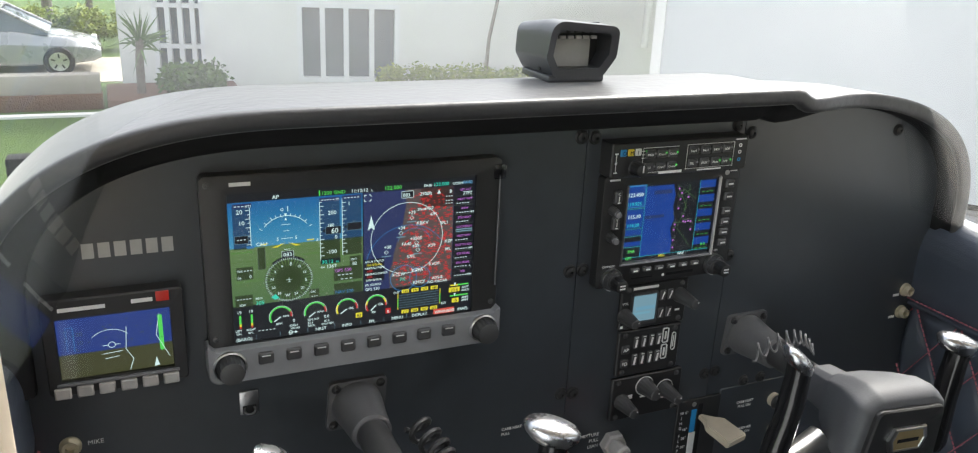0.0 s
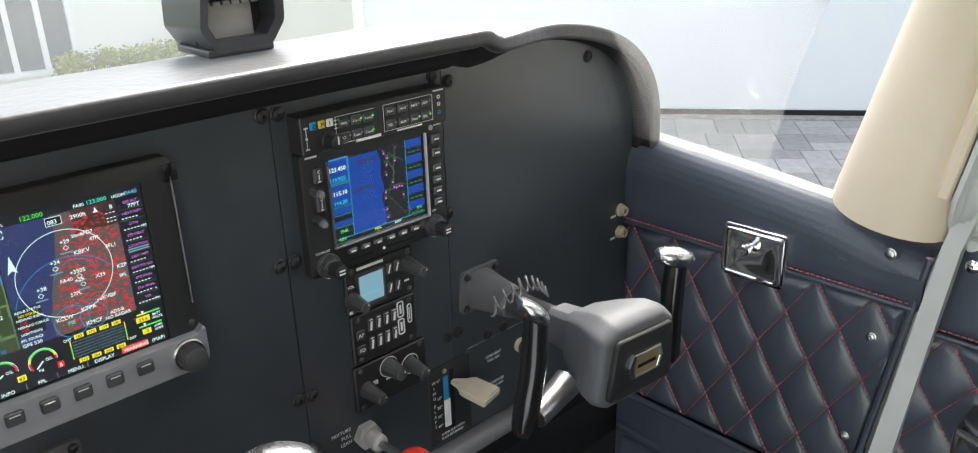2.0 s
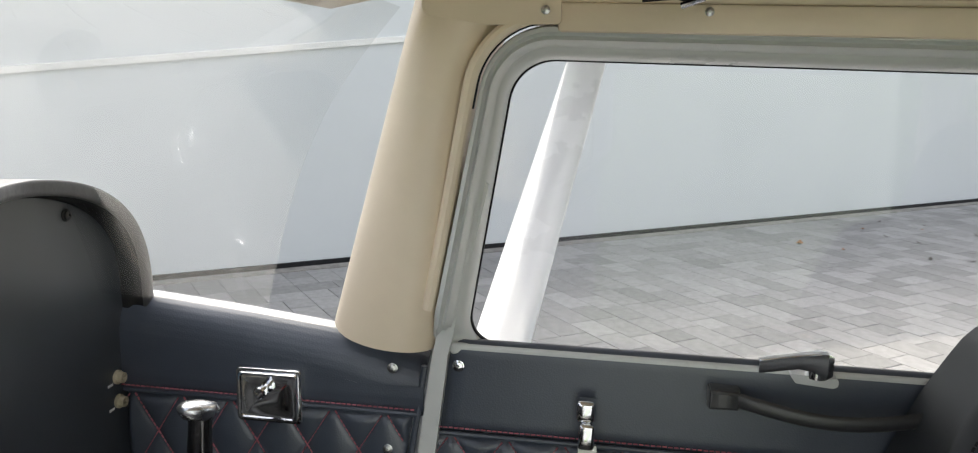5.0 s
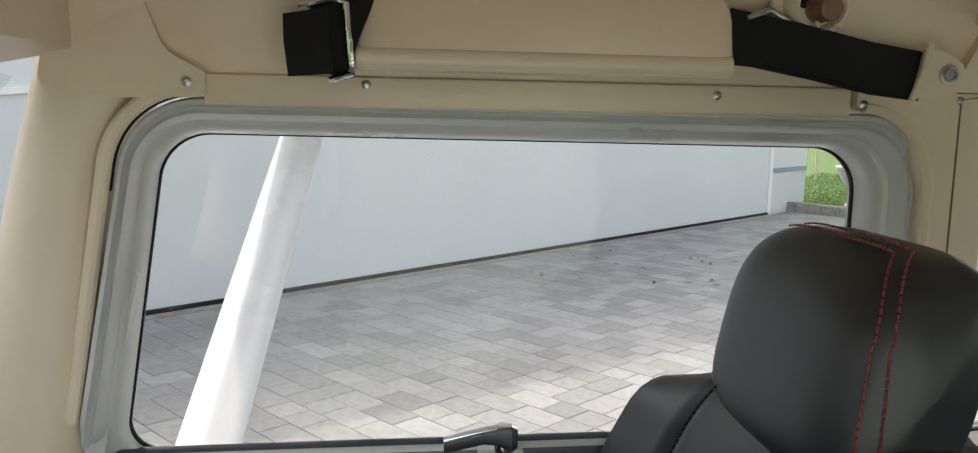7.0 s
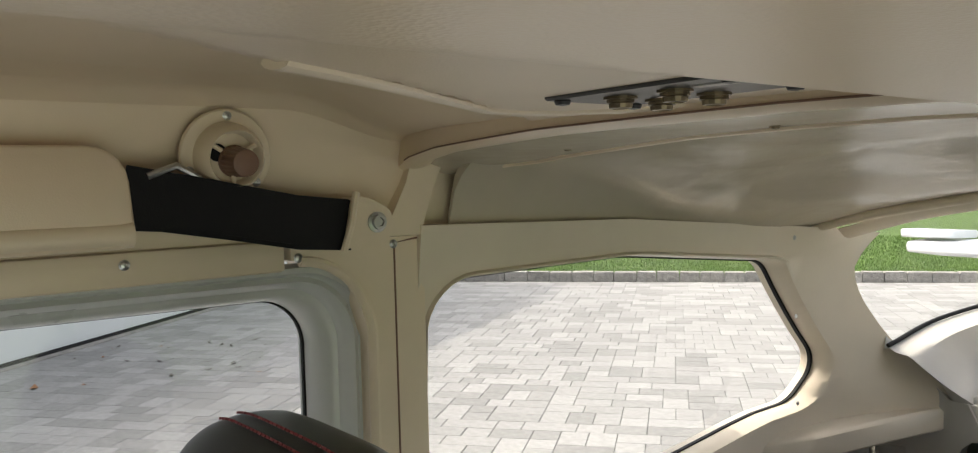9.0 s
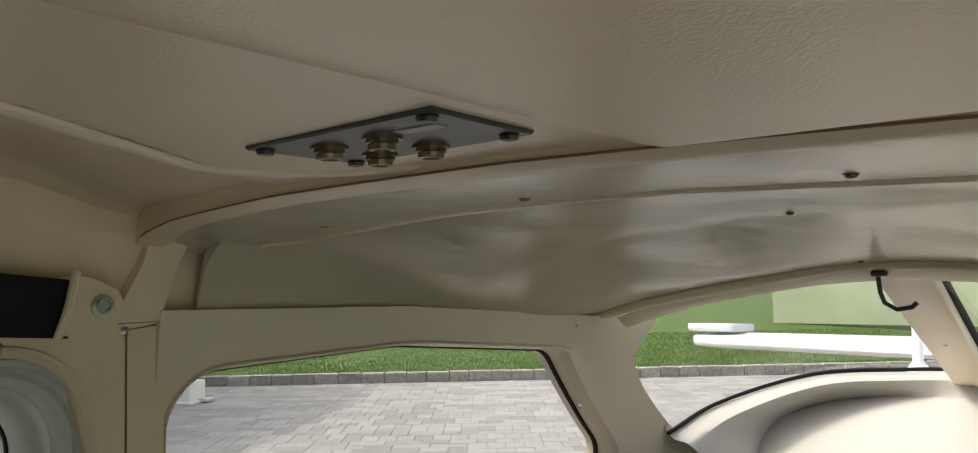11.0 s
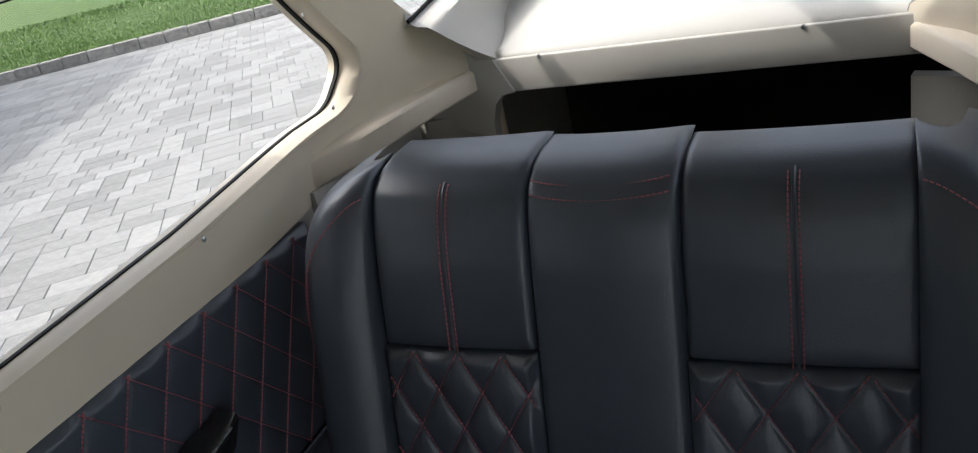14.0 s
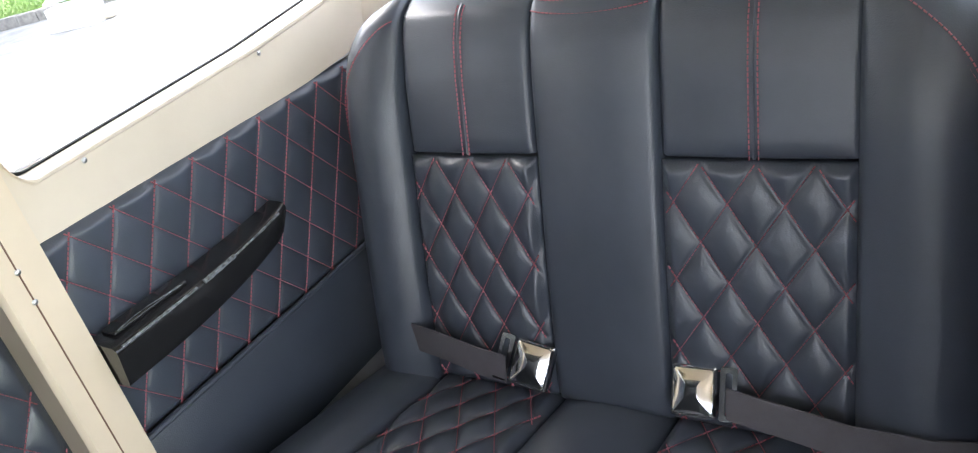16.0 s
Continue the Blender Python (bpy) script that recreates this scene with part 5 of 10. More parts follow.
def build_front_seat():
    f = empty("front_seat", "black leather passenger seat with padded headrest and red stitching", "seat", at=(0.25, -0.9, FLOOR_Z))
    cx = 0.268
    # headrest: a rounded block with a seam round its front edge
    rings = []
    n = 28
    for k in range(n + 1):
        t = -1 + 2 * k / n
        w = (1 - abs(t) ** 4.5) ** (1 / 3.0)
        x = cx + 0.021 + 0.125 * t
        sec = []
        for i in range(40):
            a = 2 * math.pi * i / 40
            c, sn = math.cos(a), math.sin(a)
            ry, rz = 0.062 * w, 0.094 * (0.25 + 0.75 * w)
            yy = ry * math.copysign(abs(c) ** 0.75, c)
            zz = rz * math.copysign(abs(sn) ** 0.62, sn)
            sec.append((x, -1.047 + yy - 0.22 * zz, 0.906 + zz * (1.0 if w > 0.02 else 0.2)))
        rings.append(sec)
    bm = bmesh.new()
    loft(bm, rings, caps=True)
    bm.normal_update()
    tree = BVHTree.FromBMesh(bm)
    hr = part("headrest", bm, SEAT_LEATHER, f, angle=80)
    # two rows of stitches along the front panel's top and inboard edge
    line = [Vector((0.375 - 0.0155 * k, -1.047, 0.990)) for k in range(11)]
    line += [Vector((0.220 - 0.044 * math.sin(radians(a)), -1.047 + 0.040 * math.sin(radians(a)), 0.944 + 0.046 * math.cos(radians(a)))) for a in range(8, 91, 8)]
    line += [Vector((0.176, -1.004 + 0.005 * k / 12, 0.940 - 0.0095 * k)) for k in range(13)]
    for shift in (0.0, 0.013):
        pts, nrms = [], []
        for k, p in enumerate(line):
            side = max(0.0, min(1.0, (k - 9) / 14))
            p = p + Vector((-0.3 * shift * side, -shift, 0.35 * shift * (1 - side)))
            q, nq, _, _ = tree.find_nearest(p)
            pts.append(q)
            nrms.append(nq if nq.dot(q - Vector((cx + 0.021, -1.047, 0.906))) > 0 else -nq)
        seam([p + q * 0.0014 for p, q in zip(pts, nrms)], nrms, hr, step=0.0065, on=0.0048, r=0.0011, lift=0.0006, mat=DARK_THREAD)
    # backrest: shoulders rise to the headrest
    def back(u, v):
        z = 0.20 + 0.675 * v
        a = 2 * u - 1
        half = 0.225 * (1 - 0.30 * max(0.0, v - 0.72) ** 1.5 / 0.28 ** 1.5)
        y = -0.765 - 0.215 * v - 0.03 * v * v
        bol = 0.030 * (abs(a) ** 2) - 0.012 * (abs(abs(a) - 0.58) < 0.03)
        drop = 0.0 if v < 0.84 else ((v - 0.84) / 0.16) ** 2 * (0.02 + 0.070 * abs(a) ** 3)
        roll = 0.0 if v < 0.9 else ((v - 0.9) / 0.1) ** 2 * 0.03
        return (cx + half * a, y + bol * (1 - max(0, v - 0.85) * 5) - roll, z + 0.035 - drop)
    bk = part("backrest", sheet(bmesh.new(), back, 44, 44, (0, -0.055, -0.01)), SEAT_LEATHER, f, angle=70)
    for u in (0.225, 0.245, 0.755, 0.775):
        seam([Vector(back(u, v / 40)) + Vector((0, 0.004, 0.003)) for v in range(8, 40)], (0, 1, 0.4), bk, mat=RUBBER)
    for dx in (-0.06, 0.06):
        turned("headrest_post", [(0.006, 0), (0.006, 0.1), (0, 0.1)], (cx + 0.01 + dx, -1.03, 0.80), (0, 0, 1), STEEL, f)
    def cushion(u, v):
        y = -0.74 + 0.50 * v
        a = 2 * u - 1
        return (cx + 0.225 * a, y, 0.235 + 0.025 * v + 0.018 * abs(a) ** 3 - 0.05 * max(0, v - 0.9) ** 2 * 100 * 0.2)
    part("cushion", sheet(bmesh.new(), cushion, 30, 30, (0, 0, -0.13)), SEAT_LEATHER, f, angle=70)
    for dx in (-0.17, 0.17):
        boxed("seat_rail_leg", (cx + dx, -0.5, 0.02), (0.03, 0.42, 0.16), DARK_GREY, f, bevel=0.004)


def webbing(name, pts, width, up, mat, parent, thick=0.0012):
    """A flat strap along points, its width along up."""
    pts = [Vector(p) for p in pts]
    rings = []
    for i, p in enumerate(pts):
        d = (pts[min(i + 1, len(pts) - 1)] - pts[max(i - 1, 0)]).normalized()
        w = (Vector(up) - d * Vector(up).dot(d)).normalized()
        nn = d.cross(w) * thick
        rings.append([p + w * width / 2 + nn, p - w * width / 2 + nn, p - w * width / 2 - nn, p + w * width / 2 - nn])
    bm = bmesh.new()
    loft(bm, rings, caps=True)
    return part(name, bm, mat, parent, angle=50)


def build_lap_belts():
    for nm, at, pts, tilt in (("lap_belt", (0.111, -1.672, 0.268), [(0.45, -1.765, 0.262), (0.40, -1.725, 0.268), (0.35, -1.698, 0.274), (0.27, -1.680, 0.278), (0.19, -1.668, 0.271), (0.145, -1.667, 0.265)], -10), ("lap_belt", (-0.128, -1.676, 0.268), [(-0.175, -1.672, 0.268), (-0.24, -1.664, 0.264), (-0.32, -1.655, 0.258), (-0.40, -1.662, 0.250), (-0.48, -1.690, 0.240)], 4)):
        b = empty(nm, "dark grey lap belt with a chromed buckle lying on the bench", "seat belt", "rear lap belts", at=at)
        webbing("strap", [(x, y + 0.014, z + 0.004) for x, y, z in pts], 0.048, (0, -0.10, 1), GREY_WEBBING, b)
        m = Matrix.Translation(at) @ pose(0, 0, 0, 38, tilt, 0)
        bm = bmesh.new()
        ring = lambda k, y: [m @ Vector((p.x * k, y, p.y * k)) for p in rounded([(-0.030, -0.033), (0.030, -0.033), (0.030, 0.033), (-0.030, 0.033)], 0.004, 3)]  # noqa: E731
        loft(bm, [ring(0.96, -0.010), ring(1, -0.008), ring(1, 0.004), ring(0.93, 0.0065), ring(0.90, 0.0065), ring(0.88, 0.0055), ring(0.86, 0.0068), ring(0.45, 0.0105), ring(0.05, 0.0112)], caps=True)
        part("buckle", bm, CHROME, b, "chromed pyramid faced buckle")
        sx = 1 if at[0] > 0 else -1
        bm = bmesh.new()
        loop_o = rounded([(0.034, -0.034), (0.056, -0.034), (0.056, 0.034), (0.034, 0.034)], 0.003, 2)
        loop_i = rounded([(0.041, -0.027), (0.050, -0.027), (0.050, 0.027), (0.041, 0.027)], 0.002, 2)
        q = lambda p, y: m @ Vector((p.x * (1 if sx > 0 else -1), y, p.y))  # noqa: E731
        loft(bm, [[q(p, 0.0) for p in loop_o], [q(p, 0.003) for p in loop_o], [q(p, 0.003) for p in loop_i], [q(p, 0.0) for p in loop_i]], ends=True)
        part("tongue", bm, CHROME, b)


build_bench()
build_front_seat()
build_lap_belts()


# ---------- instrument panel ----------
GLOW = 0.13


def lit(name, r, g, b, k=1.0):
    return glowing(name, (r, g, b), GLOW * k)


L_SKY, L_DARK = lit("display_sky", 0.05, 0.25, 0.58), lit("display_dark", 0.012, 0.014, 0.02)
L_WHITE, L_GREEN, L_YELLOW, L_RED = lit("display_white", 0.70, 0.92, 0.92, 1.3), lit("display_green", 0.1, 0.75, 0.12, 1.2), lit("display_yellow", 0.85, 0.75, 0.05, 1.2), lit("display_red", 0.62, 0.035, 0.035, 1.2)
L_CYAN, L_NAVY, L_LAND, L_GREY, L_MAGENTA = lit("display_cyan", 0.05, 0.7, 0.8), lit("display_navy", 0.035, 0.05, 0.16), lit("display_land", 0.130, 0.100, 0.100), lit("display_grey", 0.10, 0.13, 0.12), lit("display_magenta", 0.6, 0.2, 0.75)
L_BLUE, L_LCD = lit("display_blue", 0.01, 0.065, 0.38), lit("display_lcd", 0.22, 0.40, 0.50)


class Screen:
    """Draws flat picture elements on a display; u and v run 0..1 from its upper left corner."""

    def __init__(self, owner, x0, x1, z0, z1, y):
        self.x0, self.x1, self.z0, self.z1, self.y, self.layer = x0, x1, z0, z1, y, 0
        bm = bmesh.new()
        box(bm, ((x0 + x1) / 2, y + 0.001, (z0 + z1) / 2), (x1 - x0, 0.002, z1 - z0))
        self.ob = part("screen", bm, L_DARK, owner, "lit colour display", flat=True)

    def at(self, u, v, k=0):
        return Vector((self.x0 + (self.x1 - self.x0) * u, self.y - 0.00025 * (k + 1), self.z1 - (self.z1 - self.z0) * v))

    def shape(self, name, polys, mat, k):
        bm = bmesh.new()
        for poly in polys:
            bm.faces.new([bm.verts.new(self.at(u, v, k)) for u, v in poly])
        return part(name, bm, mat, self.ob, flat=True)

    def rect(self, name, u0, v0, u1, v1, mat, k=0):
        return self.shape(name, [[(u0, v0), (u1, v0), (u1, v1), (u0, v1)]], mat, k)

    def lines(self, name, segs, mat, w=0.0006, k=2):
        sx, sz = self.x1 - self.x0, self.z1 - self.z0
        polys = []
        for (a, b), (c, d) in segs:
            t = Vector(((c - a) * sx, (d - b) * sz))
            if t.length < 1e-9:
                continue
            t.normalize()
            n = Vector((-t.y / sx, t.x / sz)) * (w / 2)
            polys.append([(a + n.x, b + n.y), (c + n.x, d + n.y), (c - n.x, d - n.y), (a - n.x, b - n.y)])
        return self.shape(name, polys, mat, k)

    def arc(self, name, cu, cv, r, a0, a1, mat, w=0.0006, k=2, n=30):
        sx, sz = self.x1 - self.x0, self.z1 - self.z0
        p = [(cu + r * math.cos(radians(a0 + (a1 - a0) * i / n)) / sx, cv - r * math.sin(radians(a0 + (a1 - a0) * i / n)) / sz) for i in range(n + 1)]
        return self.lines(name, list(zip(p, p[1:])), mat, w, k)

    def text(self, s, u, v, size, mat, k=3, align="LEFT"):
        p = self.at(u, v, k)
        return lettering(s, size, on_panel(p.x, p.z, p.y), mat, self.ob, align)


def knurled(name, at, axis, r, h, mat, parent, flutes=18, label="", taper=0.92):
    """A knob with a fluted side and a rounded face."""
    m = Matrix.Translation(at) @ frame_to(axis)
    rings = []
    for t, k in ((0, 1.06), (0.08, 1.06), (0.12, 1.0), (0.85, taper), (0.97, taper * 0.93), (1.0, taper * 0.8)):
        ring = []
        for i in range(flutes * 4):
            a = 2 * math.pi * i / (flutes * 4)
            rr = r * k * (1 - (0.05 if i % 4 in (0, 1) and 0.1 < t < 0.95 else 0.0))
            ring.append(m @ Vector((rr * math.cos(a), rr * math.sin(a), h * t)))
        rings.append(ring)
    bm = bmesh.new()
    loft(bm, rings, caps=True)
    return part(name, bm, mat, parent, label)


def panel_box(name, x0, x1, z0, z1, y0, y1, mat, parent, r=0.003, label=""):
    """A flat box standing on the panel with rounded corners and a softened front edge."""
    cx, cz, hx, hz = (x0 + x1) / 2, (z0 + z1) / 2, (x1 - x0) / 2, (z1 - z0) / 2
    loop = rounded([(-hx, -hz), (hx, -hz), (hx, hz), (-hx, hz)], r, 4)
    b = min(0.0012, abs(y1 - y0) * 0.3)
    ring = lambda k, y: [(cx + p.x * (1 - k / hx), y, cz + p.y * (1 - k / hz)) for p in loop]  # noqa: E731
    bm = bmesh.new()
    loft(bm, [ring(0, y0), ring(0, y1 + b), ring(b, y1)], caps=True)
    return part(name, bm, mat, parent, label)


def frame_box(name, x0, x1, z0, z1, ix0, ix1, iz0, iz1, y0, y1, yi, mat, parent, r=0.003, label=""):
    """A bezel: a box with a rectangular window down to depth yi."""
    lo = rounded([(x0, z0), (x1, z0), (x1, z1), (x0, z1)], r, 4)
    li = rounded([(ix0, iz0), (ix1, iz0), (ix1, iz1), (ix0, iz1)], 0.0012, 4)
    bm = bmesh.new()
    loft(bm, [[(p.x, y0, p.y) for p in lo], [(p.x, y1 + 0.001, p.y) for p in lo], [(p.x + (q.x - p.x) * 0.08, y1, p.y + (q.y - p.y) * 0.08) for p, q in zip(lo, li)], [(p.x, y1, p.y) for p in li], [(p.x, yi, p.y) for p in li]])
    return part(name, bm, mat, parent, label)


L_TEAL, L_PALE_BLUE = lit("display_teal", 0.05, 0.72, 0.55, 1.2), lit("display_pale_blue", 0.16, 0.45, 0.75, 1.2)
L_TAPE_SKY, L_TAPE_EARTH = lit("display_tape_blue", 0.022, 0.085, 0.20), lit("display_tape_olive", 0.045, 0.075, 0.03)


def dashes(s, u0, u1, v, n, k=5):
    w = (u1 - u0) / n
    s.lines("dashes", [((u0 + w * (i + 0.15), v), (u0 + w * (i + 0.75), v)) for i in range(n)], L_WHITE, 0.0007, k)


def draw_attitude(s):
    """Attitude picture with its tapes and compass on the left half."""
    n = 14
    for i in range(n):
        t = i / (n - 1)
        s.rect("sky_band", 0, 0.060 + 0.298 * i / n, 0.517, 0.060 + 0.298 * (i + 1) / n, lit("display_sky_band", 0.022 + 0.06 * t ** 2, 0.17 + 0.20 * t, 0.46 + 0.17 * t))
    for i in range(n):
        t = i / (n - 1)
        s.rect("earth_band", 0, 0.358 + 0.392 * i / n, 0.517, 0.358 + 0.392 * (i + 1) / n, lit("display_earth_band", 0.165 - 0.055 * t, 0.28 - 0.06 * t, 0.11 - 0.02 * t))
    rng = random.Random(12)
    for _ in range(26):
        u, v = rng.uniform(0.0, 0.42), rng.uniform(0.37, 0.66)
        w = rng.uniform(0.03, 0.11)
        s.rect("terrain_streak", u, v, min(0.51, u + w), v + rng.uniform(0.004, 0.012), lit("display_terrain", 0.135, 0.25 + rng.uniform(-0.03, 0.05), 0.08), 0.5)
    s.rect("map_border", 0.517, 0.06, 0.5205, 0.75, L_DARK, 2)
    # speed, altitude and climb tapes
    for u0, u1, v0, v1 in ((0.016, 0.080, 0.085, 0.365), (0.345, 0.424, 0.10, 0.50), (0.434, 0.512, 0.085, 0.475)):
        s.rect("tape", u0, v0, u1, min(v1, 0.358), L_TAPE_SKY, 1)
        if v1 > 0.36:
            s.rect("tape", u0, 0.358, u1, v1, L_TAPE_EARTH, 1)
        edge, step = (u0, 0.012) if u0 > 0.3 else (u1, -0.012)
        m = int((v1 - v0) / 0.028)
        s.lines("tape_ticks", [((edge, v0 + 0.028 * i), (edge + step * (1.4 if i % 2 else 0.8), v0 + 0.028 * i)) for i in range(m + 1)] + [((edge, v0), (edge, v1))], L_WHITE, 0.0005, 2)
    for u0, u1, v in ((0.018, 0.088, 0.070), (0.345, 0.424, 0.072), (0.434, 0.512, 0.068)):
        s.rect("setting_box", u0, v - 0.002, u1, v + 0.026, L_NAVY, 3)
    dashes(s, 0.022, 0.062, 0.083, 3)
    s.text("KTS", 0.064, 0.092, 0.0028, L_WHITE, 5)
    dashes(s, 0.350, 0.405, 0.085, 5)
    s.text("FT", 0.408, 0.093, 0.0026, L_WHITE, 5)
    dashes(s, 0.440, 0.505, 0.082, 5)
    for u0, u1, v, tip in ((0.020, 0.070, 0.300, 0.078), (0.366, 0.428, 0.292, 0.350), (0.452, 0.512, 0.278, 0.438)):
        side = u1 if tip > u1 else u0
        s.shape("readout", [[(u0, v - 0.026), (u1, v - 0.026), (u1, v + 0.026), (u0, v + 0.026)], [(side, v - 0.014), (tip, v), (side, v + 0.014)]], L_DARK, 4)
        s.lines("readout_edge", [((u0, v - 0.026), (u1, v - 0.026)), ((u1, v - 0.026), (u1, v + 0.026)), ((u1, v + 0.026), (u0, v + 0.026)), ((u0, v + 0.026), (u0, v - 0.026))], L_LCD, 0.0003, 4.5)
    dashes(s, 0.026, 0.064, 0.300, 3)
    for t, u, v, z in (("20", 0.030, 0.132, 0.0052), ("10", 0.036, 0.205, 0.0052), ("200", 0.376, 0.185, 0.0050), ("180", 0.372, 0.268, 0.0042), ("60", 0.388, 0.312, 0.0064), ("0", 0.402, 0.352, 0.0048), ("-100", 0.368, 0.452, 0.0050), ("1", 0.455, 0.135, 0.0052), ("1", 0.445, 0.462, 0.0048), ("CAL?", 0.098, 0.350, 0.0042)):
        s.text(t, u, v, z, L_WHITE, 5)
    s.shape("speed_bug", [[(0.062, 0.345), (0.090, 0.345), (0.090, 0.362), (0.062, 0.362)]], L_SKY, 5)
    s.rect("angle_gauge", 0.103, 0.365, 0.130, 0.510, L_TAPE_EARTH, 2)
    s.lines("angle_gauge_edge", [((0.103, 0.365), (0.130, 0.365)), ((0.130, 0.365), (0.130, 0.510)), ((0.130, 0.510), (0.103, 0.510)), ((0.103, 0.510), (0.103, 0.365))], L_GREY, 0.0004, 3)
    # bank scale, pitch ladder and aircraft symbol
    s.arc("bank_arc", 0.213, 0.335, 0.0225, 38, 142, L_WHITE, 0.0005, 3)
    s.lines("bank_ticks", [((0.213 + math.sin(radians(a)) * 0.0225 / 0.219, 0.335 - math.cos(radians(a)) * 0.0225 / 0.134), (0.213 + math.sin(radians(a)) * r / 0.219, 0.335 - math.cos(radians(a)) * r / 0.134)) for a, r in ((-60, 0.0255), (-45, 0.025), (-30, 0.0255), (-20, 0.0245), (-10, 0.0245), (10, 0.0245), (20, 0.0245), (30, 0.0255), (45, 0.025), (60, 0.0255))], L_WHITE, 0.0005, 3)
    s.shape("bank_pointer", [[(0.213, 0.172), (0.207, 0.152), (0.219, 0.152)], [(0.213, 0.178), (0.208, 0.196), (0.218, 0.196)]], L_WHITE, 4)
    s.lines("turn_mark", [((0.222, 0.105), (0.222, 0.140))], L_WHITE, 0.0006, 4)
    s.arc("trim_mark", 0.200, 0.125, 0.0011, 0, 360, L_WHITE, 0.0004, 4, 10)
    s.shape("aircraft_symbol", [[(0.155, 0.372), (0.208, 0.345), (0.178, 0.372)], [(0.268, 0.372), (0.218, 0.345), (0.246, 0.372)], [(0.112, 0.342), (0.140, 0.338), (0.140, 0.346), (0.112, 0.350)], [(0.292, 0.338), (0.320, 0.338), (0.320, 0.346), (0.292, 0.346)]], L_YELLOW, 4)
    s.lines("pitch_ladder", [((0.192, 0.318), (0.238, 0.318)), ((0.203, 0.268), (0.226, 0.268)), ((0.196, 0.225), (0.232, 0.225)), ((0.203, 0.392), (0.226, 0.392))], L_WHITE, 0.0004, 3)
    for u in (0.176, 0.246):
        s.text("5", u, 0.328, 0.0040, L_WHITE)
    s.text("E", 0.330, 0.358, 0.0034, L_WHITE)
    # air data boxes
    for u0, v0, u1, v1 in ((0.020, 0.485, 0.082, 0.570), (0.010, 0.675, 0.076, 0.755), (0.296, 0.688, 0.336, 0.752), (0.462, 0.488, 0.508, 0.560), (0.396, 0.552, 0.512, 0.652), (0.396, 0.672, 0.512, 0.752)):
        s.rect("data_box", u0, v0, u1, v1, L_TAPE_EARTH, 2)
    for t, u, v, z, m in (("TAS", 0.022, 0.515, 0.0026, L_WHITE), ("GS", 0.022, 0.560, 0.0026, L_WHITE), ("0", 0.066, 0.560, 0.0042, L_WHITE), ("XW", 0.024, 0.748, 0.0030, L_WHITE), ("HDG", 0.086, 0.712, 0.0026, L_WHITE), ("305", 0.086, 0.750, 0.0048, L_TEAL), ("CRS", 0.300, 0.712, 0.0026, L_WHITE), ("OAT", 0.466, 0.514, 0.0025, L_WHITE), ("82", 0.472, 0.550, 0.0042, L_WHITE), ("DA", 0.345, 0.548, 0.0024, L_WHITE), ("1367", 0.366, 0.552, 0.0046, L_WHITE), ("GPS 530", 0.400, 0.588, 0.0043, L_MAGENTA), ("NAV 530", 0.400, 0.742, 0.0043, L_SKY)):
        s.text(t, u, v, z, m, 5)
    dashes(s, 0.046, 0.080, 0.508, 3)
    dashes(s, 0.014, 0.072, 0.700, 5)
    dashes(s, 0.302, 0.332, 0.738, 3)
    dashes(s, 0.410, 0.475, 0.610, 4)
    dashes(s, 0.420, 0.475, 0.640, 3)
    s.rect("baro_box", 0.345, 0.486, 0.424, 0.522, L_DARK, 3)
    s.text("30.12", 0.348, 0.518, 0.0046, L_TEAL, 5)
    s.text("IN", 0.405, 0.518, 0.0025, L_TEAL, 5)
    # compass card
    cu, cv = 0.218, 0.600
    s.arc("compass_disc", cu, cv, 0.0103, 0, 360, L_TAPE_EARTH, 0.0206, 2, 40)
    at = lambda r, a: (cu + r * math.cos(radians(a)) / 0.219, cv - r * math.sin(radians(a)) / 0.134)  # noqa: E731
    s.lines("compass_ticks", [(at(0.0204, a), at(0.0186 if a % 10 else 0.0176, a)) for a in range(2, 362, 5)], L_WHITE, 0.0004, 4)
    s.arc("compass_edge", cu, cv, 0.0207, 50, 130, L_DARK, 0.0022, 4, 16)
    for t, a in (("E", 83), ("N", 173), ("W", 263), ("S", -7), ("6", 113), ("12", 53), ("15", 23), ("3", 143), ("33", 203), ("30", 233), ("24", 293), ("21", 323)):
        u, v = at(0.0145, a)
        s.text(t, u, v + 0.010, 0.0040 if t in "NESW" else 0.0032, L_WHITE, 5, "CENTER")
    s.lines("compass_aircraft", [((cu - 0.012, cv), (cu + 0.012, cv)), ((cu, cv - 0.016), (cu, cv + 0.018)), ((cu - 0.005, cv + 0.016), (cu + 0.005, cv + 0.016))], L_WHITE, 0.0004, 5)
    s.rect("heading_box", 0.193, 0.402, 0.238, 0.446, L_DARK, 5)
    s.lines("heading_box_edge", [((0.193, 0.402), (0.238, 0.402)), ((0.238, 0.402), (0.238, 0.446)), ((0.193, 0.446), (0.193, 0.402))], L_WHITE, 0.0003, 5.5)
    s.text("083", 0.2155, 0.438, 0.0050, L_WHITE, 6, "CENTER")
    s.shape("heading_bug", [[(0.146, 0.708), (0.164, 0.690), (0.178, 0.722), (0.166, 0.724), (0.160, 0.730)]], L_TEAL, 5)


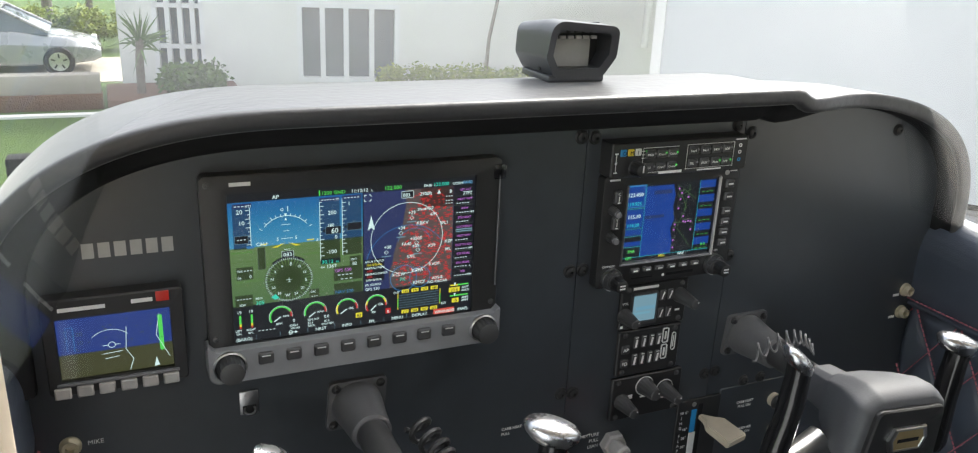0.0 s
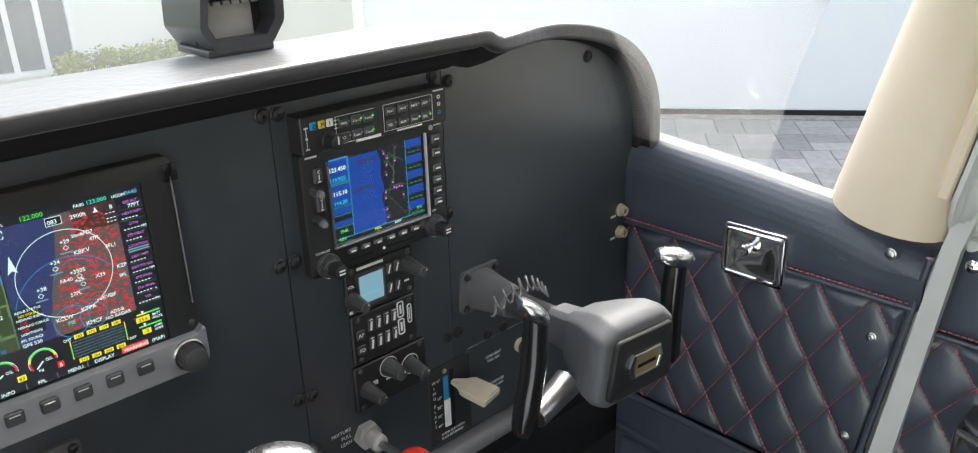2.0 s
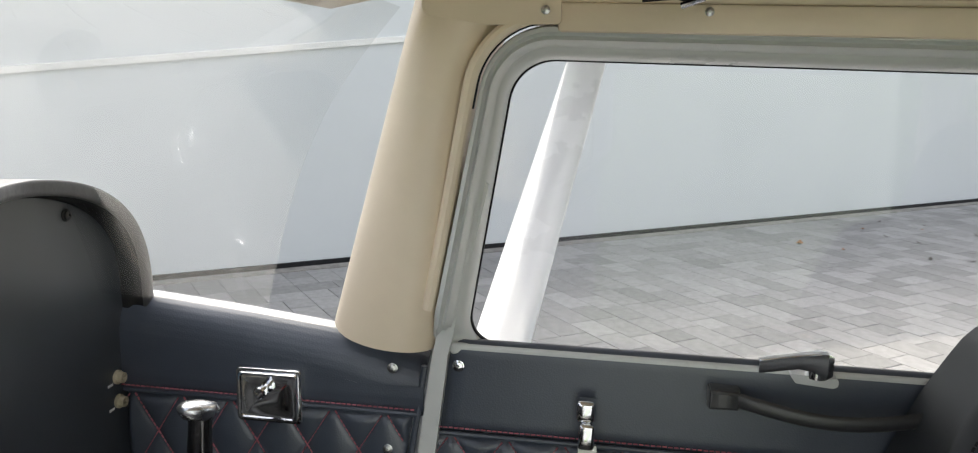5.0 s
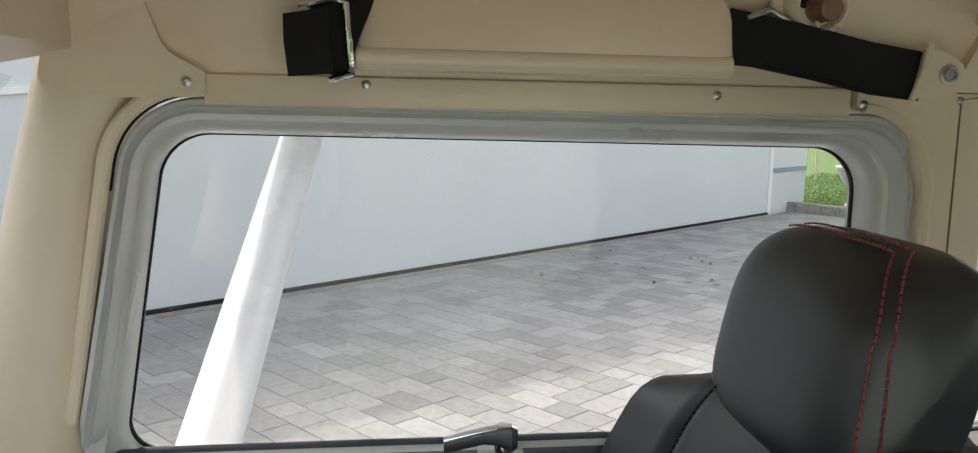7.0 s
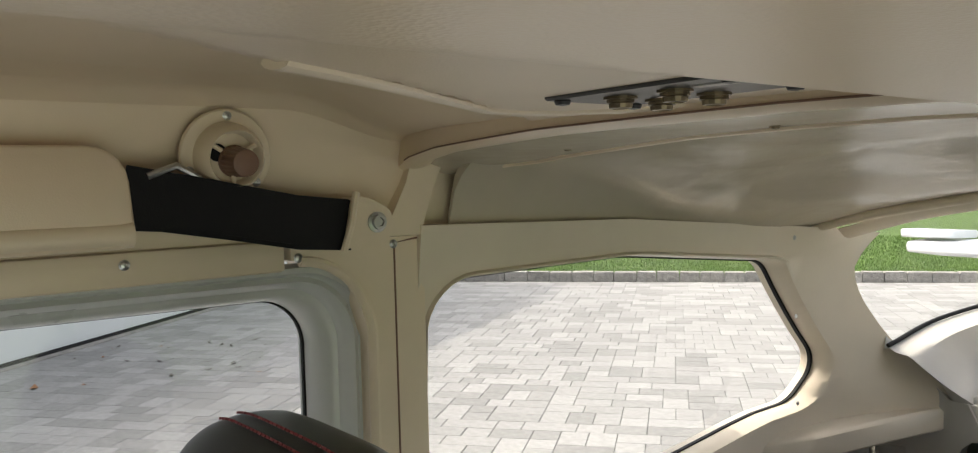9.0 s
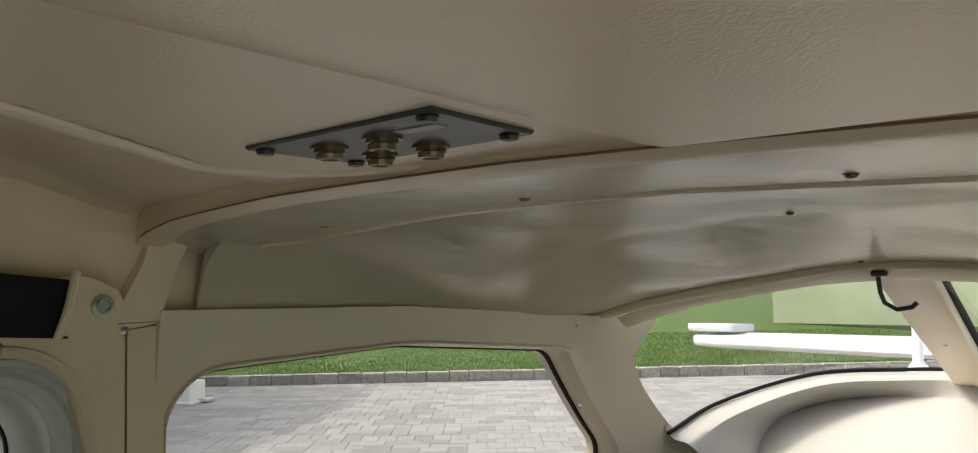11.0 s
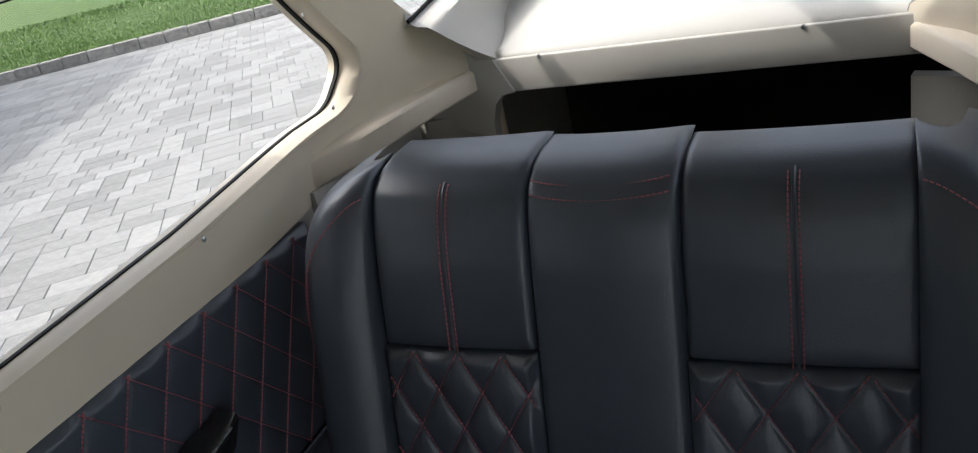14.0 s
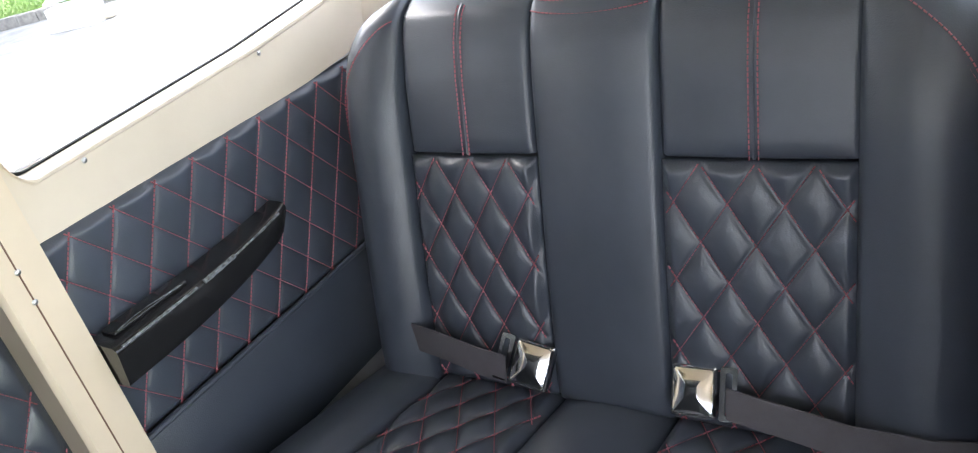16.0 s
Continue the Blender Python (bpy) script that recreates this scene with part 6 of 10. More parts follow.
def draw_map(s):
    """Moving map with land, warning marks and place codes."""
    s.rect("map_water", 0.5205, 0.062, 0.907, 0.755, L_NAVY)
    rng = random.Random(4)
    coast = [(0.692, 0.062), (0.700, 0.16), (0.690, 0.24), (0.683, 0.328), (0.662, 0.42), (0.648, 0.50), (0.640, 0.58), (0.626, 0.64), (0.632, 0.755), (0.905, 0.755), (0.905, 0.062)]
    s.shape("map_land", [coast], L_LAND, 1)
    s.rect("map_dark", 0.762, 0.062, 0.905, 0.200, lit("display_dark_land", 0.075, 0.035, 0.032), 1.5)
    marks = []
    for _ in range(820):
        u, v = rng.uniform(0.63, 0.90), rng.uniform(0.08, 0.745)
        if u < lerp_list([0.2, 0.42, 0.62, 0.75], [0.71, 0.67, 0.635, 0.640], v) + rng.uniform(0, 0.045) or (v < 0.2 and rng.random() < 0.4):
            continue
        w, h = rng.uniform(0.0035, 0.0058), rng.uniform(0.004, 0.009)
        marks += [((u - w, v), (u - w * 0.35, v - h)), ((u - w * 0.35, v - h), (u + w * 0.35, v - h)), ((u + w * 0.35, v - h), (u + w, v))]
    s.lines("obstacle_marks", marks, L_RED, 0.0007, 2)
    s.arc("range_ring", 0.704, 0.402, 0.0338, 0, 360, L_WHITE, 0.0005, 4, 48)
    s.arc("airspace_ring", 0.705, 0.60, 0.039, 35, 172, L_SKY, 0.0006, 3)
    s.arc("airspace_ring", 0.735, 0.455, 0.016, 20, 165, L_SKY, 0.0005, 3)
    s.arc("airspace_ring", 0.690, 0.690, 0.0125, 0, 360, L_SKY, 0.0007, 3)
    s.arc("airspace_ring", 0.762, 0.695, 0.0100, 0, 360, L_SKY, 0.0006, 3)
    fields = [(0.885, 0.44), (0.86, 0.655), (0.815, 0.69), (0.735, 0.695), (0.71, 0.63), (0.79, 0.30), (0.75, 0.265), (0.725, 0.60), (0.80, 0.545), (0.655, 0.595), (0.83, 0.36), (0.872, 0.53), (0.69, 0.545), (0.77, 0.42), (0.84, 0.23)]
    s.shape("airfield_dots", [[(u + 0.0065 * math.cos(a), v + 0.0105 * math.sin(a)) for a in (q * math.pi / 4 for q in range(8))] for u, v in fields], L_GREY, 3)
    for t, u, v, z in (("KBKV", 0.742, 0.312, 0.0046), ("KTPA", 0.724, 0.652, 0.0046), ("KMCF", 0.730, 0.742, 0.0046), ("KCLW", 0.640, 0.668, 0.0042), ("KVDF", 0.800, 0.618, 0.0042), ("57FL", 0.702, 0.545, 0.0042), ("X39", 0.793, 0.480, 0.0044), ("6FD7", 0.775, 0.212, 0.0040), ("47FL", 0.800, 0.255, 0.0038), ("3FL1", 0.845, 0.325, 0.0042), ("KZP", 0.868, 0.462, 0.0042), ("9FL", 0.870, 0.520, 0.0040), ("FA40", 0.680, 0.452, 0.0042), ("20nm", 0.745, 0.212, 0.0034), ("+29", 0.706, 0.232, 0.0044), ("+34", 0.662, 0.335, 0.0044), ("+38", 0.604, 0.462, 0.0044), ("+3505", 0.715, 0.418, 0.0044), ("+29", 0.725, 0.470, 0.0042)):
        s.text(t, u, v, z, L_WHITE, 6)
    for u, v in ((0.722, 0.244), (0.676, 0.346), (0.614, 0.474), (0.744, 0.425), (0.750, 0.478)):
        s.lines("traffic", [((u, v), (u + 0.009, v + 0.014)), ((u + 0.009, v + 0.014), (u, v + 0.028)), ((u, v + 0.028), (u - 0.009, v + 0.014)), ((u - 0.009, v + 0.014), (u, v))], L_WHITE, 0.0004, 5)
        s.lines("traffic_name", [((u - 0.020, v + 0.042), (u + 0.020, v + 0.042))], L_LCD, 0.0010, 5)
    s.text("PIE", 0.674, 0.705, 0.0042, L_TEAL, 6)
    s.shape("own_ship", [[(0.551, 0.218), (0.566, 0.320), (0.551, 0.302), (0.536, 0.320)]], L_WHITE, 5)
    s.lines("screen_corner", [((0.524, 0.075), (0.532, 0.075)), ((0.524, 0.075), (0.524, 0.088)), ((0.542, 0.075), (0.550, 0.075)), ((0.550, 0.075), (0.550, 0.088)), ((0.524, 0.104), (0.524, 0.117)), ((0.524, 0.117), (0.532, 0.117)), ((0.550, 0.104), (0.550, 0.117)), ((0.542, 0.117), (0.550, 0.117))], L_WHITE, 0.0006, 5)
    s.rect("status_field", 0.522, 0.525, 0.606, 0.685, L_DARK, 3)
    for t, u, v, m in (("ADS-B STATUS", 0.524, 0.548, L_WHITE), ("NO SIGNAL", 0.532, 0.572, L_YELLOW), ("NEXRAD RGNL", 0.524, 0.595, L_WHITE), ("AGE:", 0.532, 0.616, L_RED), ("NEXRAD CONUS", 0.524, 0.638, L_WHITE), ("AGE:", 0.532, 0.659, L_RED), ("LIGHTNING", 0.528, 0.681, L_WHITE), ("FPL SOURCE", 0.524, 0.716, L_WHITE)):
        s.text(t, u, v, 0.0027, m, 5)
    s.text("GPS 530", 0.524, 0.750, 0.0039, L_WHITE, 5)
    s.text("ADS-B", 0.815, 0.722, 0.0038, L_WHITE, 6)
    s.text("NO RADAR", 0.795, 0.750, 0.0038, L_WHITE, 6)
    s.rect("heading_box", 0.678, 0.070, 0.728, 0.116, L_DARK, 4)
    s.lines("heading_box_edge", [((0.678, 0.070), (0.728, 0.070)), ((0.728, 0.070), (0.728, 0.116)), ((0.728, 0.116), (0.678, 0.116)), ((0.678, 0.116), (0.678, 0.070))], L_WHITE, 0.0004, 5)
    s.text("083", 0.683, 0.108, 0.0046, L_WHITE, 5)
    s.text("2900ft", 0.755, 0.108, 0.0044, L_WHITE, 5)
    s.shape("north_mark", [[(0.838, 0.075), (0.846, 0.105), (0.830, 0.105)]], L_WHITE, 5)
    s.rect("wind_field", 0.862, 0.070, 0.904, 0.190, lit("display_wind_field", 0.05, 0.03, 0.03), 4)
    s.text("B", 0.884, 0.105, 0.0044, L_WHITE, 6)
    dashes(s, 0.866, 0.902, 0.128, 3, 6)
    dashes(s, 0.866, 0.902, 0.158, 3, 6)
    dashes(s, 0.866, 0.902, 0.178, 3, 6)


def draw_engine_strip(s):
    """Engine gauges and soft key names along the bottom."""
    s.rect("engine_field", 0.0, 0.757, 1.0, 1.0, L_DARK, 1)
    for cu, cv, needle, sec in ((0.180, 0.855, 215, ((210, 25, L_GREEN), (25, -5, L_RED))), (0.318, 0.855, 215, ((195, 30, L_GREEN), (30, -5, L_RED))), (0.448, 0.862, 215, ((205, 150, L_YELLOW), (150, 35, L_GREEN), (35, -5, L_RED))), (0.572, 0.862, 225, ((215, 175, L_RED), (175, 150, L_YELLOW), (150, 40, L_GREEN), (40, 10, L_YELLOW), (10, -10, L_RED)))):
        for a0, a1, m in sec:
            s.arc("gauge_arc", cu, cv, 0.0092, a0, a1, m, 0.0016, 3, 16)
        s.arc("gauge_rim", cu, cv, 0.0101, 205, -8, L_WHITE, 0.0003, 3, 24)
        s.lines("gauge_needle", [((cu, cv), (cu + 0.0072 * math.cos(radians(needle)) / 0.219, cv - 0.0072 * math.sin(radians(needle)) / 0.134))], L_WHITE, 0.0011, 4)
    for t, u, v, z in (("RPM", 0.188, 0.862, 0.0028), ("RPM", 0.160, 0.912, 0.0030), ("0", 0.226, 0.905, 0.0044), ("MAIN", 0.325, 0.862, 0.0026), ("GAL/HR", 0.285, 0.912, 0.0030), ("0.0", 0.352, 0.905, 0.0040), ("OIL", 0.455, 0.868, 0.0032), ("OIL", 0.580, 0.868, 0.0032), ("PSI", 0.552, 0.922, 0.0030), ("19", 0.012, 0.800, 0.0040), ("19", 0.056, 0.800, 0.0040), ("LEFT", 0.003, 0.925, 0.0027), ("RIGHT", 0.045, 0.925, 0.0027), ("GAL", 0.006, 0.946, 0.0026), ("GAL", 0.050, 0.946, 0.0026), ("HOURS", 0.216, 0.955, 0.0025), ("TACH", 0.285, 0.955, 0.0025), ("GALS REM", 0.340, 0.955, 0.0025), ("CHT", 0.645, 0.800, 0.0030), ("EGT", 0.860, 0.925, 0.0030), ("BATT", 0.955, 0.822, 0.0028), ("VOLTS", 0.952, 0.845, 0.0028), ("AMPS", 0.955, 0.900, 0.0028), ("AMPS", 0.955, 0.922, 0.0028)):
        s.text(t, u, v, z, L_WHITE, 4)
    for t, u, v in (("6282.3", 0.212, 0.935), ("33.4", 0.285, 0.935), ("30.9", 0.352, 0.935)):
        s.text(t, u, v, 0.0028, L_WHITE, 4)
    dashes(s, 0.088, 0.160, 0.935, 5, 4)
    for u in (0.020, 0.064):
        s.rect("fuel_bar", u, 0.812, u + 0.008, 0.872, L_GREEN, 3)
        s.rect("fuel_bar", u, 0.872, u + 0.008, 0.890, L_YELLOW, 3)
        s.rect("fuel_bar", u, 0.890, u + 0.008, 0.904, L_RED, 3)
    s.lines("temperature_grid", [((0.672, 0.818 + 0.0185 * i), (0.848, 0.818 + 0.0185 * i)) for i in range(6)], L_LCD, 0.0004, 3)
    for bar in (0.666, 0.854):
        s.lines("temperature_bar", [((bar, 0.800), (bar, 0.920))], L_YELLOW, 0.0008, 4)
        s.lines("temperature_limit", [((bar, 0.838), (bar, 0.905))], L_GREEN, 0.0008, 5)
    for i, (a, b) in enumerate((("183", "213"), ("173", "304"), ("177", "307"), ("180", "205"))):
        u = 0.682 + 0.043 * i
        for v, t in ((0.775, a), (0.928, b)):
            s.rect("temperature_value", u, v, u + 0.032, v + 0.026, L_YELLOW, 4)
            s.text(t, u + 0.016, v + 0.022, 0.0032, L_DARK, 5, "CENTER")
    for nm, t, u0, v0, u1, v1 in (("volt_value", "23.6", 0.895, 0.806, 0.945, 0.842), ("amp_value", "-5", 0.910, 0.890, 0.942, 0.924), ("oil_value", "83", 0.484, 0.902, 0.512, 0.938)):
        s.rect(nm, u0, v0, u1, v1, L_YELLOW, 4)
        s.text(t, (u0 + u1) / 2, v1 - 0.006, 0.0042, L_DARK, 5, "CENTER")
    s.rect("oil_warning", 0.612, 0.898, 0.634, 0.938, L_RED, 4)
    s.text("0", 0.623, 0.932, 0.0042, L_WHITE, 5, "CENTER")
    for v in (0.786, 0.866):
        s.rect("supply_bar", 0.900, v, 0.935, v + 0.010, L_YELLOW if v < 0.8 else L_GREEN, 4)
        s.rect("supply_bar", 0.935, v, 0.985, v + 0.010, L_GREEN, 4)
        s.shape("supply_pointer", [[(0.922, v + 0.012), (0.917, v - 0.014), (0.927, v - 0.014)]], L_WHITE, 5)
    s.rect("warning_box", 0.826, 0.957, 0.922, 0.996, lit("display_alarm", 0.75, 0.10, 0.07, 1.2), 4)
    for t, u in (("(BARO)", 0.004), ("NRST", 0.316), ("INFO", 0.425), ("FPL", 0.540), ("MENU", 0.638), ("DISPLAY", 0.728), ("WARNING", 0.832), ("(MAP)", 0.936)):
        s.text(t, u, 0.990, 0.0041, L_WHITE, 5)
    s.lines("direct_to_mark", [((0.212, 0.962), (0.212, 0.990)), ((0.212, 0.962), (0.222, 0.966)), ((0.222, 0.966), (0.222, 0.986)), ((0.222, 0.986), (0.212, 0.990)), ((0.206, 0.976), (0.236, 0.976))], L_WHITE, 0.0006, 5)
    s.shape("direct_to_arrow", [[(0.234, 0.966), (0.245, 0.976), (0.234, 0.986)]], L_WHITE, 5)
    s.lines("soft_key_dividers", [((u, 0.960), (u, 0.996)) for u in (0.082, 0.175, 0.285, 0.395, 0.505, 0.605, 0.705)], L_LCD, 0.0004, 4)


def build_flight_display():
    d = empty("flight_display", "large black flight display with a lit map and grey knob bar", "display", at=(-0.23, 0, 0.71))
    frame_box("bezel", -0.362, -0.096, 0.712, 0.891, -0.341, -0.121, 0.7405, 0.8755, 0.0, -0.014, -0.010, BLACK, d, 0.006)
    loop = rounded([(-0.365, 0.7085), (-0.094, 0.7085), (-0.094, 0.7465), (-0.101, 0.740), (-0.358, 0.740), (-0.365, 0.7465)], [0.010, 0.010, 0.002, 0.002, 0.002, 0.002], 4)
    bm = bmesh.new()
    loft(bm, [[(p.x, -0.004, p.y) for p in loop], [(p.x, -0.021, p.y) for p in loop], [(-0.2295 + (p.x + 0.2295) * 0.992, -0.0225, 0.7245 + (p.y - 0.7245) * 0.94) for p in loop]], caps=True)
    part("knob_bar", bm, BAR_GREY, d, "grey metal knob bar")
    for x in (-0.347, -0.1125):
        k = knurled("knob", (x, -0.0215, 0.7255), (0, -1, 0), 0.0118, 0.017, DARK_GREY, d, 22)
        turned("ring", [(0.0140, 0), (0.0140, 0.003), (0.0128, 0.004), (0.0128, 0)], (x, -0.0222, 0.7255), (0, -1, 0), STEEL, k)
    for i in range(8):
        x = -0.317 + 0.0241 * i
        b = panel_box("button", x - 0.0066, x + 0.0066, 0.7235, 0.7345, -0.020, -0.0255, DARK_GREY, d, 0.002)
        boxed("mark", (x, -0.0256, 0.7318), (0.0075, 0.0004, 0.0009), WHITE_INK, b, bevel=0)
    boxed("marking", (-0.330, -0.0143, 0.8835), (0.017, 0.0004, 0.0032), WHITE_INK, d, bevel=0)
    for x, z in ((-0.356, 0.884), (-0.356, 0.748), (-0.1015, 0.748)):
        screw((x, -0.0138, z), (0, -1, 0), d, 0.0024, DARK_GREY, 0.001)
    boxed("card_slot", (-0.0985, -0.0150, 0.878), (0.012, 0.0025, 0.014), CARD_GUARD, d, "clear plastic card guard")
    boxed("card_edge", (-0.0985, -0.0150, 0.82), (0.0012, 0.002, 0.11), GREY_PLASTIC, d, bevel=0.0004)
    s = Screen(d, -0.3405, -0.1215, 0.741, 0.875, -0.0108)
    draw_attitude(s)
    draw_map(s)
    draw_engine_strip(s)
    # status row and data column
    for t, u, m, z in (("AP", 0.165, L_WHITE, 0.0048), ("1200 GND", 0.352, L_GREEN, 0.0046), ("11:12:12", 0.470, L_WHITE, 0.0044), ("L", 0.552, L_WHITE, 0.0030), ("122.000", 0.605, L_GREEN, 0.0050), ("FA40", 0.772, L_WHITE, 0.0036), ("123.000", 0.813, L_TEAL, 0.0047), ("UCOM", 0.898, L_WHITE, 0.0033), ("FA40", 0.943, L_PALE_BLUE, 0.0044)):
        s.text(t, u, 0.052, z, m, 4)
    s.shape("reply_mark", [[(0.343, 0.018), (0.348, 0.018), (0.348, 0.056), (0.343, 0.056)]], L_GREEN, 4)
    s.rect("data_column", 0.907, 0.065, 1.0, 0.755, L_DARK, 2)
    for i, t in enumerate(("GPS ALT", "NEXT WPT", "DTW", "ETE NEXT", "LOCATION", "DEST WPT", "DIST TO GO", "ETE FINAL", "ETA FINAL", "VSR")):
        v = 0.098 + 0.0665 * i
        s.text(t, 0.955, v, 0.0029, L_MAGENTA, 5, "CENTER")
        s.lines("data_rule", [((0.912, v + 0.036), (0.998, v + 0.036))], L_GREY, 0.0003, 3)
        if i == 4:
            s.lines("location_value", [((0.918, v + 0.012), (0.992, v + 0.012)), ((0.918, v + 0.026), (0.992, v + 0.026))], L_LCD, 0.0011, 4)
        elif i:
            s.lines("data_dashes", [((0.918 + 0.012 * j, v + 0.022), (0.925 + 0.012 * j, v + 0.022)) for j in range(5)], L_WHITE, 0.0008, 4)
    for t, u, i in (("NM", 0.978, 2), ("NM", 0.978, 6), ("L", 0.985, 8), ("FPM", 0.975, 9)):
        s.text(t, u, 0.126 + 0.0665 * i, 0.0026, L_WHITE, 5)
    s.text("77FT", 0.945, 0.128, 0.0044, L_WHITE, 5)
    bm = bmesh.new()
    bm.faces.new([bm.verts.new(p) for p in ((-0.3408, -0.0132, 0.7407), (-0.1212, -0.0132, 0.7407), (-0.1212, -0.0132, 0.8753), (-0.3408, -0.0132, 0.8753))])
    part("cover_glass", bm, SCREEN_GLASS, d, flat=True)


BAR_GREY = material("grey_cast_bar", (0.27, 0.275, 0.29), 0.42, 0.25, dark=(0.23, 0.235, 0.25), scale=30, bump=0.1, bump_scale=500)
CARD_GUARD = glass("hazy_plastic", (0.60, 0.60, 0.62), 0.15, 0.12)
SCREEN_GLASS = glass("display_cover_glass", (0.97, 0.98, 0.98), 0.02, 0.05)


def build_backup_display():
    d = empty("backup_display", "small black backup flight display with grey buttons and a red tag", "display", at=(-0.43, 0, 0.72))
    frame_box("bezel", -0.485, -0.380, 0.7175, 0.801, -0.4755, -0.3905, 0.7305, 0.7845, 0.0, -0.016, -0.012, BLACK, d, 0.004)
    boxed("lower_rail", (-0.433, -0.0165, 0.7275), (0.092, 0.003, 0.003), GREY_PLASTIC, d, bevel=0.001)
    for i in range(6):
        x = -0.4755 + 0.0163 * i
        panel_box("button", x - 0.0062, x + 0.0062, 0.7155, 0.7255, -0.010, -0.0185, BUTTON_GREY, d, 0.0015)
    boxed("red_tag", (-0.3955, -0.0166, 0.7955), (0.010, 0.001, 0.0085), RED, d, "red tape tag", bevel=0.0003)
    boxed("marking", (-0.455, -0.0163, 0.7925), (0.034, 0.0004, 0.0032), WHITE_INK, d, bevel=0)
    boxed("marking", (-0.411, -0.0163, 0.7935), (0.016, 0.0004, 0.0034), WHITE_INK, d, bevel=0)
    s = Screen(d, -0.4752, -0.3908, 0.7308, 0.7842, -0.0125)
    s.rect("sky_field", 0, 0, 1, 0.60, lit("display_dim_sky", 0.025, 0.06, 0.30))
    s.rect("earth_field", 0, 0.60, 1, 1.0, lit("display_dim_earth", 0.07, 0.075, 0.03))
    s.lines("tape_box", [((0.08, 0.16), (0.08, 0.55)), ((0.08, 0.16), (0.14, 0.16)), ((0.14, 0.16), (0.14, 0.55))], L_SKY, 0.0008)
    s.rect("speed_tape", 0.885, 0.12, 0.925, 0.72, L_GREEN, 2)
    s.arc("bank_arc", 0.45, 0.62, 0.019, 45, 135, L_WHITE, 0.0004)
    s.arc("flight_path", 0.46, 0.52, 0.0025, 0, 360, L_WHITE, 0.0005)
    s.lines("wings", [((0.38, 0.52), (0.43, 0.52)), ((0.49, 0.52), (0.54, 0.52)), ((0.60, 0.25), (0.58, 0.62)), ((0.58, 0.62), (0.64, 0.8)), ((0.64, 0.8), (0.6, 0.98)), ((0.90, 0.1), (0.86, 0.45)), ((0.86, 0.45), (0.97, 0.85)), ((0.36, 0.66), (0.55, 0.64)), ((0.39, 0.74), (0.52, 0.72))], L_WHITE, 0.0005)
    s.shape("arrow", [[(0.82, 0.98), (0.845, 0.82), (0.87, 0.97)]], L_WHITE, 3)
    rng = random.Random(8)
    s.lines("figures", [((u, v), (u + rng.uniform(0.01, 0.03), v + rng.uniform(-0.02, 0.02))) for u, v in ((rng.uniform(0.05, 0.95), rng.uniform(0.1, 0.9)) for _ in range(40))], L_GREY, 0.0008, 2)
    s.text("20", 0.16, 0.31, 0.005, L_GREY, 3)
    s.text("10", 0.16, 0.45, 0.005, L_GREY, 3)
    bm = bmesh.new()
    bm.faces.new([bm.verts.new(p) for p in ((-0.4755, -0.0150, 0.7305), (-0.3905, -0.0150, 0.7305), (-0.3905, -0.0150, 0.7845), (-0.4755, -0.0150, 0.7845))])
    part("cover_glass", bm, SCREEN_GLASS, d, flat=True)


